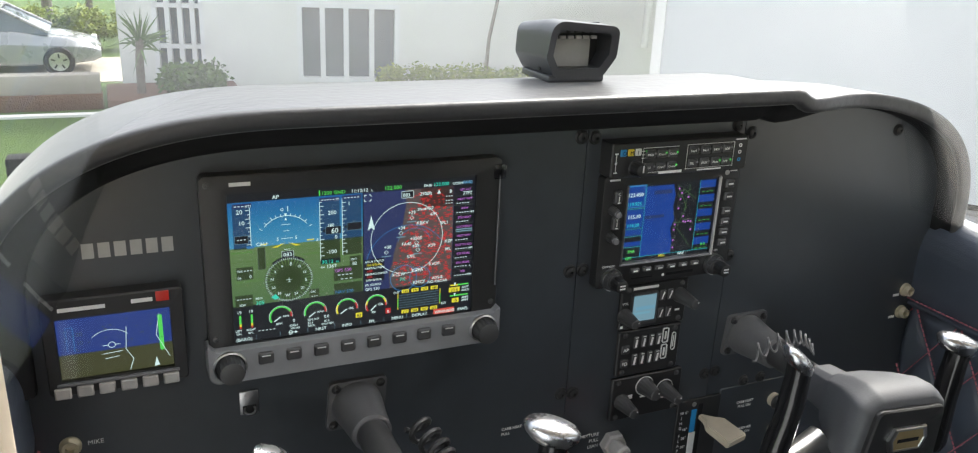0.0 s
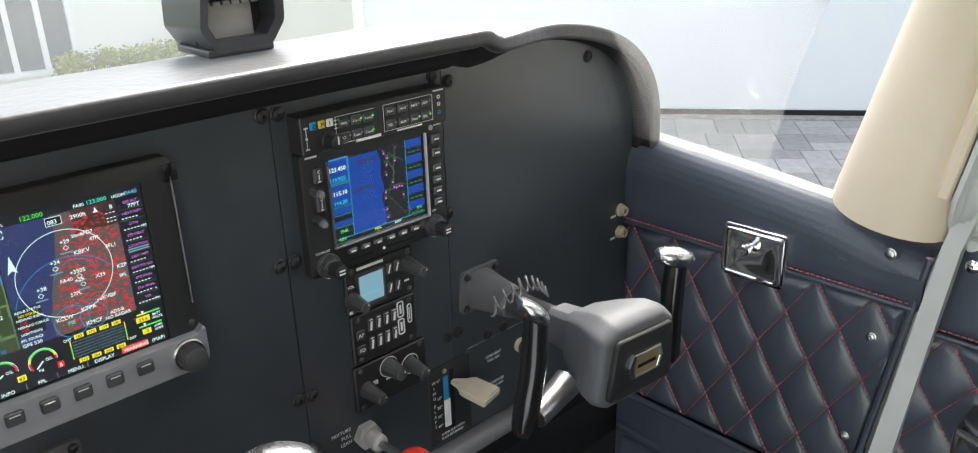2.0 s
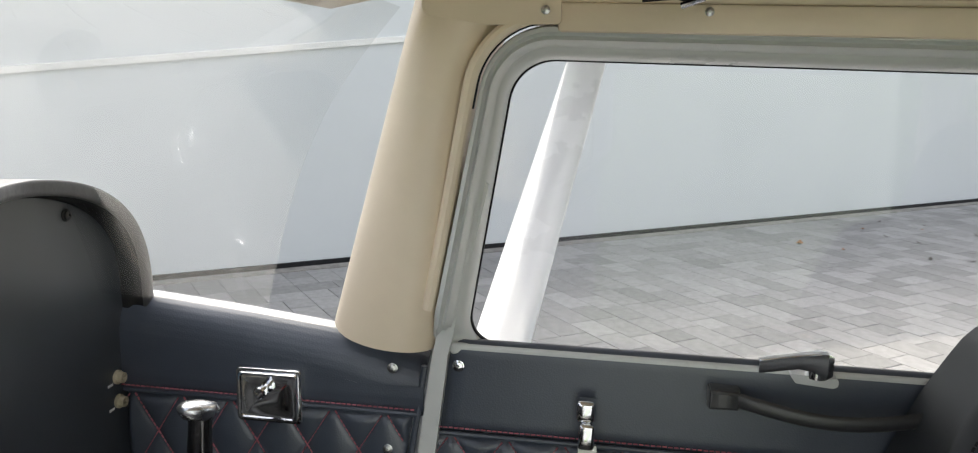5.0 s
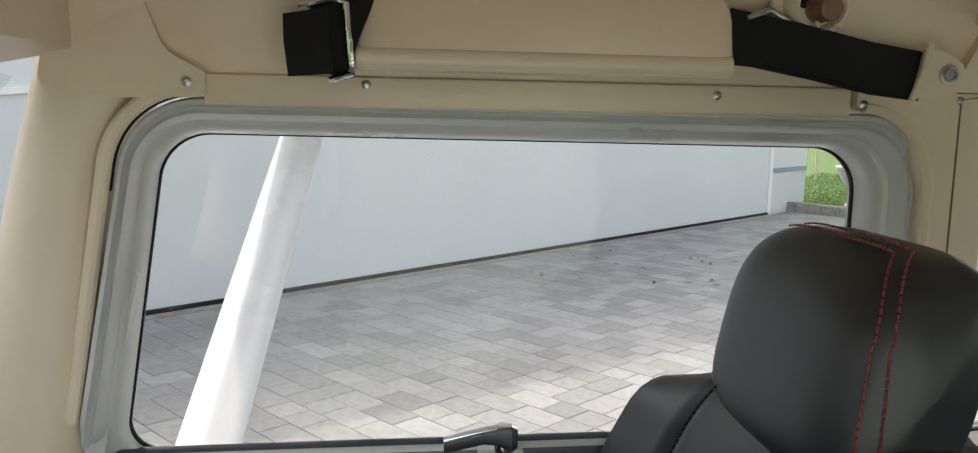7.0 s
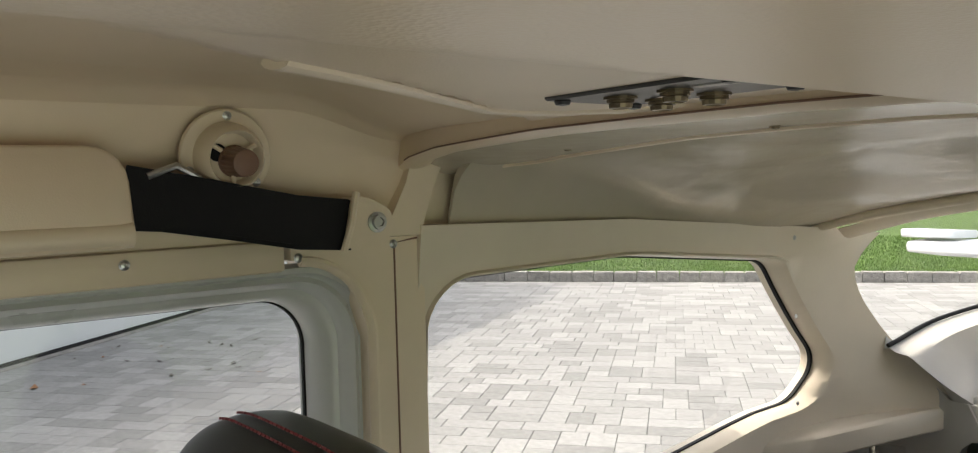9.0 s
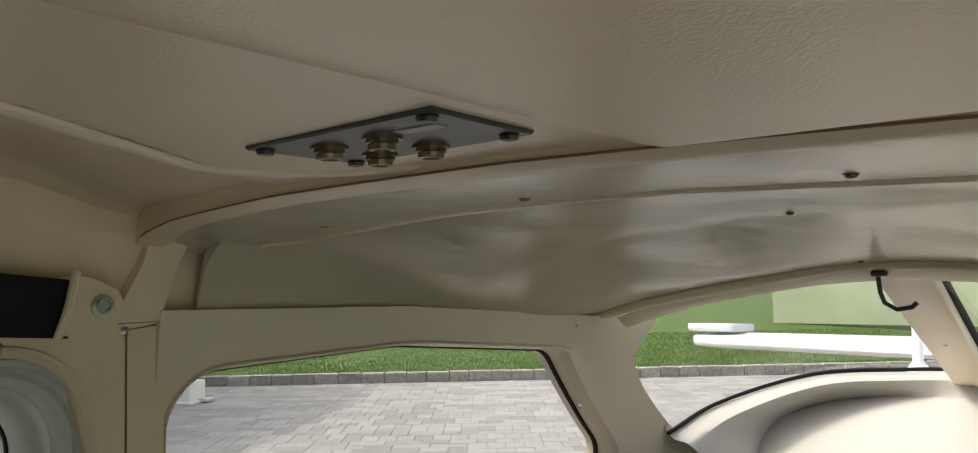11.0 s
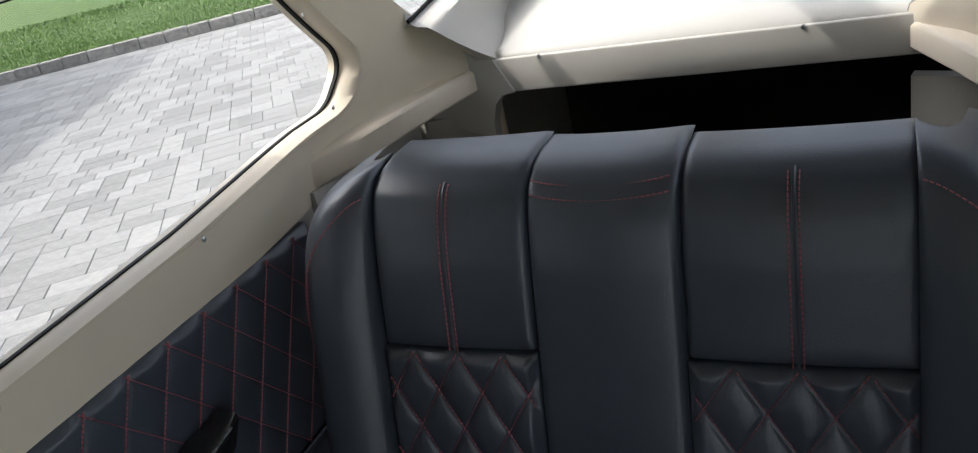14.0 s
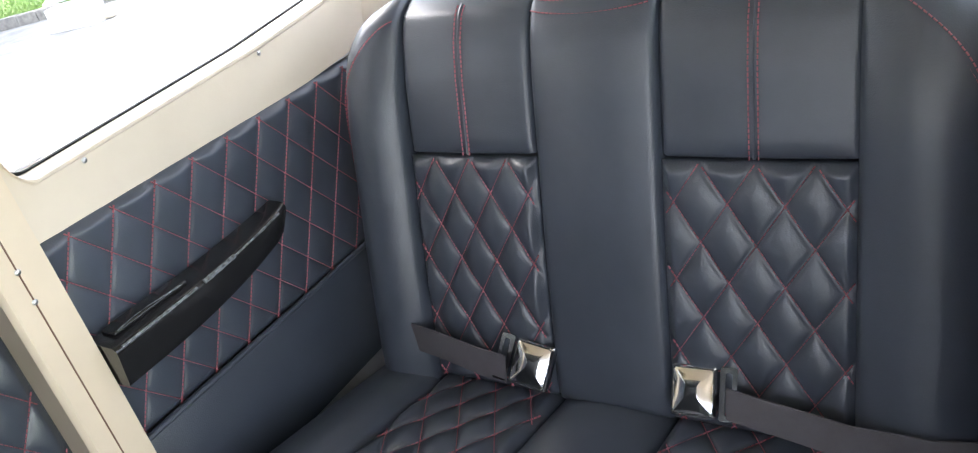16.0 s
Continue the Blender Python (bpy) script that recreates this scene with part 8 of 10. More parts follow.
    for i, t in enumerate(("CARB HEAT", "PULL")):
        lettering(t, 0.0045, on_panel(-0.075, 0.588 - 0.006 * i, -0.0004), WHITE_INK, th)
    # flap lever
    f = empty("flap_lever", "beige wing flap lever in a black slotted plate", "flap lever", at=(0.18, 0, 0.48))
    panel_box("plate", 0.152, 0.214, 0.478, 0.578, 0.0, -0.0025, BLACK, f, 0.0015)
    boxed("scale", (0.1755, -0.0032, 0.549), (0.0065, 0.0014, 0.030), BLUE, f, "blue scale tape", bevel=0)
    boxed("scale", (0.1765, -0.0032, 0.515), (0.0085, 0.0014, 0.036), WHITE_INK, f, "white scale tape", bevel=0)
    boxed("slot", (0.185, -0.0026, 0.53), (0.006, 0.0006, 0.08), RUBBER, f, bevel=0)
    bm = bmesh.new()
    sec = [[(-0.003, -0.003, 0), (0.003, -0.003, 0), (0.003, 0.003, 0), (-0.003, 0.003, 0)], [(-0.004, -0.004, 0.012), (0.010, -0.004, 0.012), (0.010, 0.005, 0.012), (-0.004, 0.005, 0.012)], [(-0.012, -0.004, 0.020), (0.020, -0.004, 0.020), (0.020, 0.006, 0.020), (-0.012, 0.006, 0.020)], [(-0.010, -0.006, 0.052), (0.024, -0.006, 0.052), (0.024, 0.004, 0.052), (-0.010, 0.004, 0.052)]]
    mm = Matrix.Translation((0.185, -0.002, 0.553)) @ pose(0, 0, 0, 100, 0, 14)
    loft(bm, [[mm @ Vector(q) for q in ring] for ring in sec], caps=True)
    bmesh.ops.bevel(bm, geom=list(bm.edges), offset=0.0016, segments=2, affect="EDGES")
    part("handle", bm, BEIGE, f, "beige plastic paddle")
    for i, t in enumerate("WING"):
        lettering(t, 0.0055, on_panel(0.1585, 0.560 - 0.0068 * i, -0.0028), WHITE_INK, f, "CENTER")
    for i, t in enumerate("FLAPS"):
        lettering(t, 0.0055, on_panel(0.1585, 0.529 - 0.0068 * i, -0.0028), WHITE_INK, f, "CENTER")
    for t, z in (("0°", 0.560), ("10°", 0.537), ("20°", 0.525), ("30°", 0.513), ("40°", 0.500)):
        lettering(t, 0.0052, on_panel(0.1655, z, -0.0028), WHITE_INK, f, "CENTER")
    for i, t in enumerate(("AVOID SLIPS WITH", "FLAPS EXTENDED")):
        lettering(t, 0.0042, on_panel(0.166, 0.4875 - 0.0055 * i, -0.0028), WHITE_INK, f)
    screw((0.175, -0.0025, 0.571), (0, -1, 0), f, 0.0025, STEEL, 0.001)
    # heat and air pulls on their plate
    c = empty("cabin_air_controls", "black plate with two pull knobs for heat and air", "air controls", at=(0.265, 0, 0.48))
    panel_box("plate", 0.212, 0.335, 0.474, 0.583, 0.0, -0.002, PANEL, c, 0.002)
    for x, z in ((0.297, 0.554), (0.305, 0.510)):
        turned("bush", [(0.009, 0), (0.009, 0.005), (0.0065, 0.006), (0.0065, 0.001)], (x, -0.002, z), (0, -1, 0), BEIGE, c)
        knurled("pull_knob", (x, -0.010, z), (0.0, -1, 0), 0.0095, 0.018, BLACK, c, 10)
    for t, z in ((("CARB HEAT", "PULL ON"), 0.558), (("CABIN AIR", "PULL ON"), 0.520)):
        for i, q in enumerate(t):
            lettering(q, 0.0048, on_panel(0.252 + (0.005 if z < 0.54 else 0), z - 0.006 * i, -0.0023), WHITE_INK, c, "CENTER")


def coil(at0, at1, sag, turns, r, wire, name, mat, parent):
    pts = []
    a, b = Vector(at0), Vector(at1)
    d = (b - a).normalized()
    s1 = d.orthogonal().normalized()
    s2 = d.cross(s1)
    n = turns * 14
    for k in range(n + 1):
        t = k / n
        q = 2 * math.pi * turns * t
        rr = r * (0.85 + 0.3 * math.sin(3.1 * t + 1))
        pts.append(a.lerp(b, t) + Vector(sag) * math.sin(math.pi * t) + s1 * rr * math.cos(q) + s2 * rr * math.sin(q))
    return part(name, tube(bmesh.new(), pts, wire, 6), mat, parent)


def build_yoke(cx, cord):
    y = empty("control_yoke", "grey control yoke with chrome topped black grips", "control yoke", "control yokes", at=(cx, 0, 0.655))
    cz = 0.655
    # flange on the panel and tapered boot
    loop = rounded([(cx - 0.030, cz - 0.024), (cx + 0.026, cz - 0.024), (cx + 0.030, cz + 0.026), (cx - 0.026, cz + 0.026)], 0.005, 3)
    bm = bmesh.new()
    prism(bm, loop, lambda u, v, d: (u, d, v), 0.0, -0.005)
    fl = part("flange", bm, BOOT_GREY, y, "grey cast flange")
    for dx, dz in ((-0.023, -0.018), (0.020, -0.018), (0.023, 0.020), (-0.020, 0.020)):
        screw((cx + dx, -0.005, cz + dz), (0, -1, 0), fl, 0.0035, BLACK, 0.003)
    turned("boot", [(0.0245, 0.004), (0.024, 0.010), (0.021, 0.03), (0.0185, 0.052), (0.0185, 0.056), (0.016, 0.058), (0, 0.058)], (cx, 0, cz), (0, -1, 0), BOOT_GREY, y)
    turned("shaft", [(0.0145, 0.05), (0.0145, 0.15), (0, 0.15)], (cx, 0, cz), (0, -1, 0), DARK_GREY, y)
    m = Matrix.Translation((cx, -0.165, cz)) @ pose(0, 0, 0, 0, 5, 0)
    # hub: from a narrow neck behind to the broad faced front
    secs = [(0.044, 0.017, 0.019, 0.0), (0.020, 0.019, 0.021, 0.0), (0.010, 0.027, 0.029, 0.0), (-0.014, 0.041, 0.038, 0.001), (-0.036, 0.055, 0.043, 0.002), (-0.050, 0.060, 0.043, 0.001), (-0.058, 0.058, 0.040, 0.0), (-0.061, 0.054, 0.036, 0.0)]
    bm = bmesh.new()
    rings = []
    for yy, hw, hh, dz in secs:
        loop = rounded([(-hw, -hh * 0.75), (-hw * 0.72, -hh), (hw * 0.72, -hh), (hw, -hh * 0.75), (hw * 0.92, hh * 0.72), (hw * 0.62, hh), (-hw * 0.62, hh), (-hw * 0.92, hh * 0.72)], [hw * 0.16] * 8, 3)
        rings.append([m @ Vector((p.x, yy, p.y + dz)) for p in loop])
    loft(bm, rings, caps=True)
    part("hub", bm, HUB_GREY, y, "grey painted hub", angle=40)
    loop = rounded([(-0.050, -0.032), (0.050, -0.032), (0.046, 0.029), (-0.043, 0.030)], 0.008, 4)
    bm = bmesh.new()
    ring = lambda k, d: [m @ Vector((p.x * k, d, p.y * k)) for p in loop]  # noqa: E731
    loft(bm, [ring(1.0, -0.058), ring(1.0, -0.0645), ring(0.96, -0.066), ring(0.5, -0.0668)], caps=True)
    face = part("face_pad", bm, BLACK, y, "black face pad")
    bm = bmesh.new()
    hexa = [(-0.026, 0.0), (-0.021, 0.0125), (0.021, 0.0125), (0.026, 0.0), (0.021, -0.0125), (-0.021, -0.0125)]
    ring = lambda k, d: [m @ Vector((p[0] * k, d, p[1] * k)) for p in hexa]  # noqa: E731
    loft(bm, [ring(1, -0.066), ring(1, -0.0695), ring(0.92, -0.0705), ring(0.80, -0.0705), ring(0.78, -0.0695)])
    part("badge_rim", bm, STEEL, face, "bright badge rim")
    bm = bmesh.new()
    bm.faces.new([bm.verts.new(m @ Vector((p[0] * 0.8, -0.0694, p[1] * 0.8))) for p in hexa])
    part("badge_plate", bm, GOLD, face, "pale gold badge plate", flat=True)
    bm = bmesh.new()
    box(bm, (0, -0.0697, -0.001), (0.028, 0.0004, 0.0035), None)
    bmesh.ops.transform(bm, matrix=m, verts=bm.verts)
    part("badge_mark", bm, RUBBER, face, flat=True)
    for s in (-1, 1):
        arm = [m @ Vector((s * a, b, c)) for a, b, c in ((0.045, -0.012, -0.030), (0.070, -0.014, -0.040), (0.096, -0.018, -0.046))]
        part("arm", tube(bmesh.new(), arm, [0.015, 0.013, 0.012], 14, 0.9), STEEL, y, "polished metal arm")
        pts = [m @ Vector((s * a, b, c)) for a, b, c in ((0.116, -0.020, -0.054), (0.114, -0.021, -0.045), (0.111, -0.021, -0.018), (0.1085, -0.022, 0.004), (0.107, -0.022, 0.026), (0.1075, -0.022, 0.048), (0.108, -0.022, 0.064))]
        g = part("grip", tube(bmesh.new(), pts, [0.011, 0.0145, 0.0150, 0.0138, 0.0146, 0.0135, 0.0140], 18, 0.85), GLOSS_BLACK, y, "glossy black finger grip")
        bm = bmesh.new()
        top = m @ Vector((s * 0.108, -0.022, 0.068))
        rg = []
        for h, r in ((-0.009, 0.0140), (-0.004, 0.0175), (0.002, 0.0190), (0.006, 0.0165), (0.0085, 0.010), (0.0095, 0.003)):
            rg.append([top + Vector((r * (1.18 if s > 0 else 0.85) * math.cos(a) + 0.25 * r * math.sin(a) - 0.004, 0.82 * r * math.sin(a) - (0.4 if s > 0 else 0.1) * r * math.cos(a), h - (0.30 if s > 0 else 0.62) * r * math.cos(a))) for a in (2 * math.pi * i / 24 for i in range(24))])
        loft(bm, rg, caps=True)
        part("grip_cap", bm, CAP_CHROME, g, "chromed rounded grip cap", angle=60)
    if cord > 0:
        coil((0.196, -0.060, 0.662), (0.236, -0.105, 0.682), (0.0, -0.012, 0.024), 9, 0.0076, 0.0013, "coiled_cord", CORD_GREY, y)
    else:
        coil((cx + 0.045, -0.04, cz - 0.008), (cx + 0.055, -0.10, cz - 0.03), (0.006, -0.02, 0.002), 7, 0.010, 0.0030, "coiled_cord", DARK_GREY, y)
    return y


CAP_CHROME = material("satin_chrome", (0.62, 0.63, 0.66), 0.27, 1.0, scale=40)
CORD_GREY = material("grey_cord_sheath", (0.15, 0.15, 0.155), 0.45, scale=40)
BOOT_GREY = material("dark_cast_grey", (0.14, 0.14, 0.145), 0.42, 0.2, scale=25, bump=0.15, bump_scale=300)
HUB_GREY = material("grey_hub_paint", (0.095, 0.099, 0.110), 0.62, dark=(0.074, 0.076, 0.083), scale=18, bump=0.2, bump_scale=500)
GLOSS_BLACK = material("gloss_black", (0.012, 0.012, 0.013), 0.14, scale=30, spec=0.6)


def build_head_up():
    h = empty("angle_indicator", "small black hooded indicator on top of the glareshield", "indicator", at=(0.002, 0.06, 0.951))
    x0, x1, z0, z1 = -0.033, 0.037, 0.954, 1.010
    bm = bmesh.new()
    outer = rounded([(x0 + 0.008, z0), (x1 - 0.008, z0), (x1 + 0.004, z0 + 0.020), (x1 + 0.002, z1 - 0.006), (x0 - 0.002, z1), (x0 - 0.004, z0 + 0.020)], [0.008, 0.008, 0.01, 0.01, 0.012, 0.01], 4)
    inner = rounded([(x0 + 0.012, z0 + 0.009), (x1 - 0.012, z0 + 0.009), (x1 - 0.004, z0 + 0.022), (x1 - 0.005, z1 - 0.013), (x0 + 0.005, z1 - 0.009), (x0 + 0.004, z0 + 0.022)], [0.004, 0.004, 0.006, 0.006, 0.008, 0.006], 4)
    cxm, czm = (x0 + x1) / 2, (z0 + z1) / 2
    back = [(cxm + (p.x - cxm) * 0.86 - 0.004, czm + (p.y - czm) * 0.86 - 0.004) for p in outer]
    loft(bm, [[(q[0], 0.098, q[1]) for q in back], [(p.x, 0.045, p.y) for p in outer], [(p.x, 0.030 - 0.012 * (p.y - z0) / (z1 - z0), p.y) for p in outer], [(p.x, 0.032 - 0.012 * (p.y - z0) / (z1 - z0), p.y) for p in inner], [(p.x, 0.055, p.y) for p in inner]])
    bm.faces.new([bm.verts.new((q[0], 0.098, q[1])) for q in back])
    part("hood", bm, HOOD, h, "satin black hood")
    boxed("display_face", (cxm, 0.054, czm), (x1 - x0 - 0.006, 0.004, z1 - z0 - 0.01), BLACK, h, bevel=0)
    boxed("combiner", (cxm - 0.002, 0.046, czm - 0.006), (0.042, 0.002, 0.028), COMBINER, h, "grey tinted glass", bevel=0.001)
    for i in range(6):
        boxed("lamp", (cxm - 0.022 + 0.0088 * i, 0.044, z1 - 0.0185), (0.0066, 0.003, 0.0032), BUTTON_GREY, h, bevel=0.0006)
        boxed("segment", (cxm - 0.022 + 0.0088 * i, 0.0435, z1 - 0.0125), (0.0060, 0.002, 0.004), DARK_GREY, h, bevel=0.0006)
    boxed("foot", (cxm - 0.002, 0.060, 0.953), (0.062, 0.06, 0.007), HOOD, h, bevel=0.002)


HOOD = material("satin_black_hood", (0.045, 0.046, 0.05), 0.38, dark=(0.035, 0.036, 0.04), scale=20, bump=0.1, bump_scale=400)
COMBINER = material("grey_glass", (0.35, 0.35, 0.34), 0.12, scale=30)
build_flight_display()
build_backup_display()
build_audio_panel()
build_navigator()
build_radio_controls()
build_panel_fittings()
build_yoke(0.233, 1)
build_yoke(-0.232, -1)
build_head_up()


# ---------- upper cabin fittings ----------
def build_visor():
    v = empty("sun_visor", "cream padded sun visor folded up over the door", "sun visor", at=(0.44, -0.83, 1.13))
    rings = []
    lo = rounded([(-0.657, 1.126), (-1.008, 1.126), (-1.002, 1.206), (-0.668, 1.206)], [0.005, 0.014, 0.030, 0.008], 5)
    cy, cz = -0.832, 1.166
    for k, x in ((0.985, 0.452), (1.0, 0.449), (1.0, 0.434), (0.985, 0.429), (0.93, 0.427)):
        rings.append([(x - 0.010 * max(0.0, (1.15 - p.y) / 0.03) * (1 if x < 0.44 else 0) * 0.5, cy + (p.x - cy) * (1 - (1 - k) * 0.3), cz + (p.y - cz) * k) for p in lo])
    bm = bmesh.new()
    loft(bm, rings, caps=True)
    part("pad", bm, CREAM, v, angle=60)
    part("lower_roll", tube(bmesh.new(), [(0.430, -0.660, 1.137), (0.430, -1.004, 1.137)], 0.0105, 12), CREAM_PAINT, v, "smooth cream rod pocket")


def build_vent(at, r=0.037):
    v = empty("air_vent", "round cream cabin air vent with a brown knob", "air vent", "cabin air vents", at=at)
    ax = Vector((-1, 0, -0.10)).normalized()
    m = Matrix.Translation(at) @ frame_to(ax)
    turned("flange", [(r, 0), (r, 0.003), (r * 0.97, 0.0045), (r * 0.74, 0.005), (r * 0.72, 0.012), (r * 0.66, 0.022), (r * 0.58, 0.026), (r * 0.55, 0.024), (r * 0.50, 0.014), (0, 0.012)], at, ax, CREAM_PAINT, v, segs=40)
    for a in (90, 200, 320):
        p = m @ Vector((r * 0.86 * math.cos(radians(a)), r * 0.86 * math.sin(radians(a)), 0.0045))
        screw(p, ax, v, 0.0032, STEEL, 0.0015)
    for a in (30, 150, 270):
        p0, p1 = m @ Vector((r * 0.3 * math.cos(radians(a)), r * 0.3 * math.sin(radians(a)), 0.018)), m @ Vector((r * 0.62 * math.cos(radians(a)), r * 0.62 * math.sin(radians(a)), 0.020))
        part("rib", tube(bmesh.new(), [p0, p1], 0.002, 6), CREAM_PAINT, v)
    q = m @ Vector((-0.012, 0.004, 0.0135))
    turned("air_slot", [(0.0075, 0), (0.0075, 0.001), (0, 0.001)], q, ax, RUBBER, v, segs=18)
    knurled("knob", m @ Vector((0.002, -0.003, 0.014)), ax, 0.0128, 0.026, BROWN, v, 20, "brown ribbed plastic knob")
    return v


def build_shoulder_belts():
    b = empty("shoulder_belt", "black shoulder belt stowed along the roof with its bracket", "seat belt", at=(0.45, -1.1, 1.15))
    webbing("strap", [(0.438, -0.985, 1.165), (0.432, -1.03, 1.161), (0.430, -1.09, 1.150), (0.433, -1.15, 1.138), (0.442, -1.205, 1.133)], 0.047, (0, 0.12, 1), WEBBING, b, 0.002)
    webbing("fold", [(0.436, -1.00, 1.170), (0.425, -1.06, 1.158), (0.427, -1.14, 1.142), (0.440, -1.20, 1.136)], 0.043, (0, 0.10, 1), WEBBING, b, 0.002)
    bm = bmesh.new()
    tube(bm, [(0.430, -1.018, 1.182), (0.428, -1.040, 1.190), (0.428, -1.058, 1.180), (0.430, -1.060, 1.165)], 0.003, 8)
    part("latch_loop", bm, STEEL, b)
    bm = bmesh.new()
    loop = rounded([(-1.192, 1.112), (-1.228, 1.112), (-1.248, 1.122), (-1.246, 1.146), (-1.222, 1.158), (-1.206, 1.160)], [0.003, 0.008, 0.010, 0.012, 0.008, 0.003], 3)
    prism(bm, loop, yz(0), 0.434, 0.458)
    part("bracket", bm, CREAM_PAINT, b, "cream painted bracket")
    part("bracket_lip", tube(bmesh.new(), [(0.431, -1.191, 1.110), (0.429, -1.199, 1.135), (0.431, -1.206, 1.164)], 0.0035, 8), CREAM_PAINT, b)
    turned("bolt", [(0.0100, 0), (0.0100, 0.0025), (0.0068, 0.003), (0.0068, 0.007), (0.0045, 0.007), (0.004, 0.005), (0, 0.005)], (0.4345, -1.229, 1.135), (-1, 0, 0), STEEL, b, segs=18)
    c = empty("belt_buckle", "black folded shoulder strap hanging with a steel buckle", "seat belt", at=(0.42, -0.63, 1.16))
    webbing("strap", [(0.448, -0.655, 1.215), (0.430, -0.652, 1.19), (0.418, -0.640, 1.16), (0.425, -0.628, 1.125)], 0.048, (0.1, 1, 0.15), WEBBING, c, 0.002)
    webbing("folded_end", [(0.414, -0.618, 1.172), (0.405, -0.619, 1.15), (0.408, -0.622, 1.120)], 0.038, (0.35, 1, 0.12), WEBBING, c, 0.004)
    bm = bmesh.new()
    tube(bm, [(0.420, -0.612, 1.178), (0.412, -0.640, 1.184), (0.408, -0.652, 1.180), (0.404, -0.655, 1.140), (0.410, -0.657, 1.122), (0.414, -0.638, 1.116)], 0.003, 8)
    part("buckle_frame", bm, CHROME, c, "bright steel frame")


def build_headset_plate():
    h = empty("headset_plate", "dark grey roof plate with four headset sockets", "socket plate", at=(0, -1.125, 1.215))
    loop = [(0.070, -1.104), (-0.052, -1.093), (-0.049, -1.162), (0.069, -1.172)]
    bm = bmesh.new()
    loft(bm, [[(x, y, 1.2165) for x, y in loop], [(x, y, 1.2140) for x, y in loop], [(x * 0.985, -1.126 + (y + 1.126) * 0.97, 1.2130) for x, y in loop]], caps=True)
    part("plate", bm, DARK_GREY, h)
    for x, y in ((0.036, -1.124), (0.000, -1.121), (0.001, -1.153), (0.035, -1.155)):
        turned("socket", [(0.0086, 0), (0.0086, 0.0012), (0.0070, 0.0014), (0.0070, 0.0028), (0.0074, 0.0030), (0.0062, 0.0034), (0.0058, 0.0056), (0.0040, 0.0060), (0.0036, 0.002), (0, 0.002)], (x, y, 1.2130), (0, 0, -1), BRASS, h, "tarnished brass socket", segs=14, angle=20)
    for x, y in ((0.062, -1.109), (-0.045, -1.099), (-0.042, -1.154), (0.062, -1.165)):
        turned("thumb_screw", [(0.0042, 0), (0.0044, 0.001), (0.0036, 0.0026), (0, 0.0032)], (x, y, 1.2132), (0, 0, -1), BLACK, h, segs=16)
    boxed("marking", (-0.026, -1.116, 1.2127), (0.022, 0.0075, 0.0006), BUTTON_GREY, h, bevel=0)
    boxed("marking", (0.018, -1.140, 1.2127), (0.014, 0.003, 0.0006), BUTTON_GREY, h, bevel=0)


def build_hook():
    h = empty("coat_hook", "bent dark wire coat hook at the rear bow", "hook", at=(0.01, -2.07, 1.14))
    part("wire", tube(bmesh.new(), [(0.022, -2.062, 1.146), (0.022, -2.072, 1.120), (0.018, -2.075, 1.106), (0.004, -2.078, 1.097), (-0.014, -2.080, 1.100), (-0.020, -2.082, 1.106)], 0.0032, 8), DARK_GREY, h)
    boxed("mount", (0.020, -2.062, 1.145), (0.020, 0.014, 0.008), DARK_GREY, h, bevel=0.003)


def build_trim_screws():
    c = bpy.data.objects["ceiling"]
    for p, ax in (((0.4605, -0.668, 1.114), (-1, 0, 0)), ((0.4605, -1.006, 1.111), (-1, 0, 0)), ((0.4555, -1.157, 1.105), (-1, 0, 0)), ((0.4555, -1.261, 1.111), (-1, 0, 0)), ((0.4515, -0.511, 1.113), (-1, 0, 0)), ((0.083, -1.3425, 1.2062), (0, 0, -1)), ((0.300, -1.353, 1.1990), (0, 0, -1)), ((-0.130, -1.342, 1.2042), (0, 0, -1)), ((0.031, -1.743, 1.2110), (0, 0.1, -1)), ((0.034, -2.033, 1.1612), (0, 0.3, -1))):
        screw(p, ax, c, 0.0036, BRASS if ax[2] < 0 else STEEL, 0.0018, "trim_screw")
    q = bpy.data.objects["wall_rear_right"]
    for p in ((0.442, -1.986, 1.071), (0.455, -2.012, 0.944), (0.463, -2.03, 0.80), (0.478, -1.715, 0.742), (0.474, -1.40, 0.728), (0.4555, -1.262, 0.66), (0.4555, -1.262, 0.62)):
        screw(p, (-1, 0, 0), q, 0.003, STEEL, 0.0016, "trim_screw")
    w = bpy.data.objects["window_rear"]
    for x in (0.21, -0.19):
        screw((x, -2.2555, 0.785), (0, 1, 0), w, 0.003, STEEL, 0.0014, "trim_screw")
    for t in (0.12, 0.5):
        a, b = Vector((0, -2.725, 0.918)), Vector((0, -2.07, 1.165))
        screw(a.lerp(b, t) + Vector((0, 0.006, -0.016)), (0, 0.35, -0.93), w, 0.003, STEEL, 0.0014, "trim_screw")


build_visor()
build_vent((0.447, -1.088, 1.198), 0.040)
build_vent((0.452, -0.335, 1.172))
build_shoulder_belts()
build_headset_plate()
build_hook()
build_trim_screws()


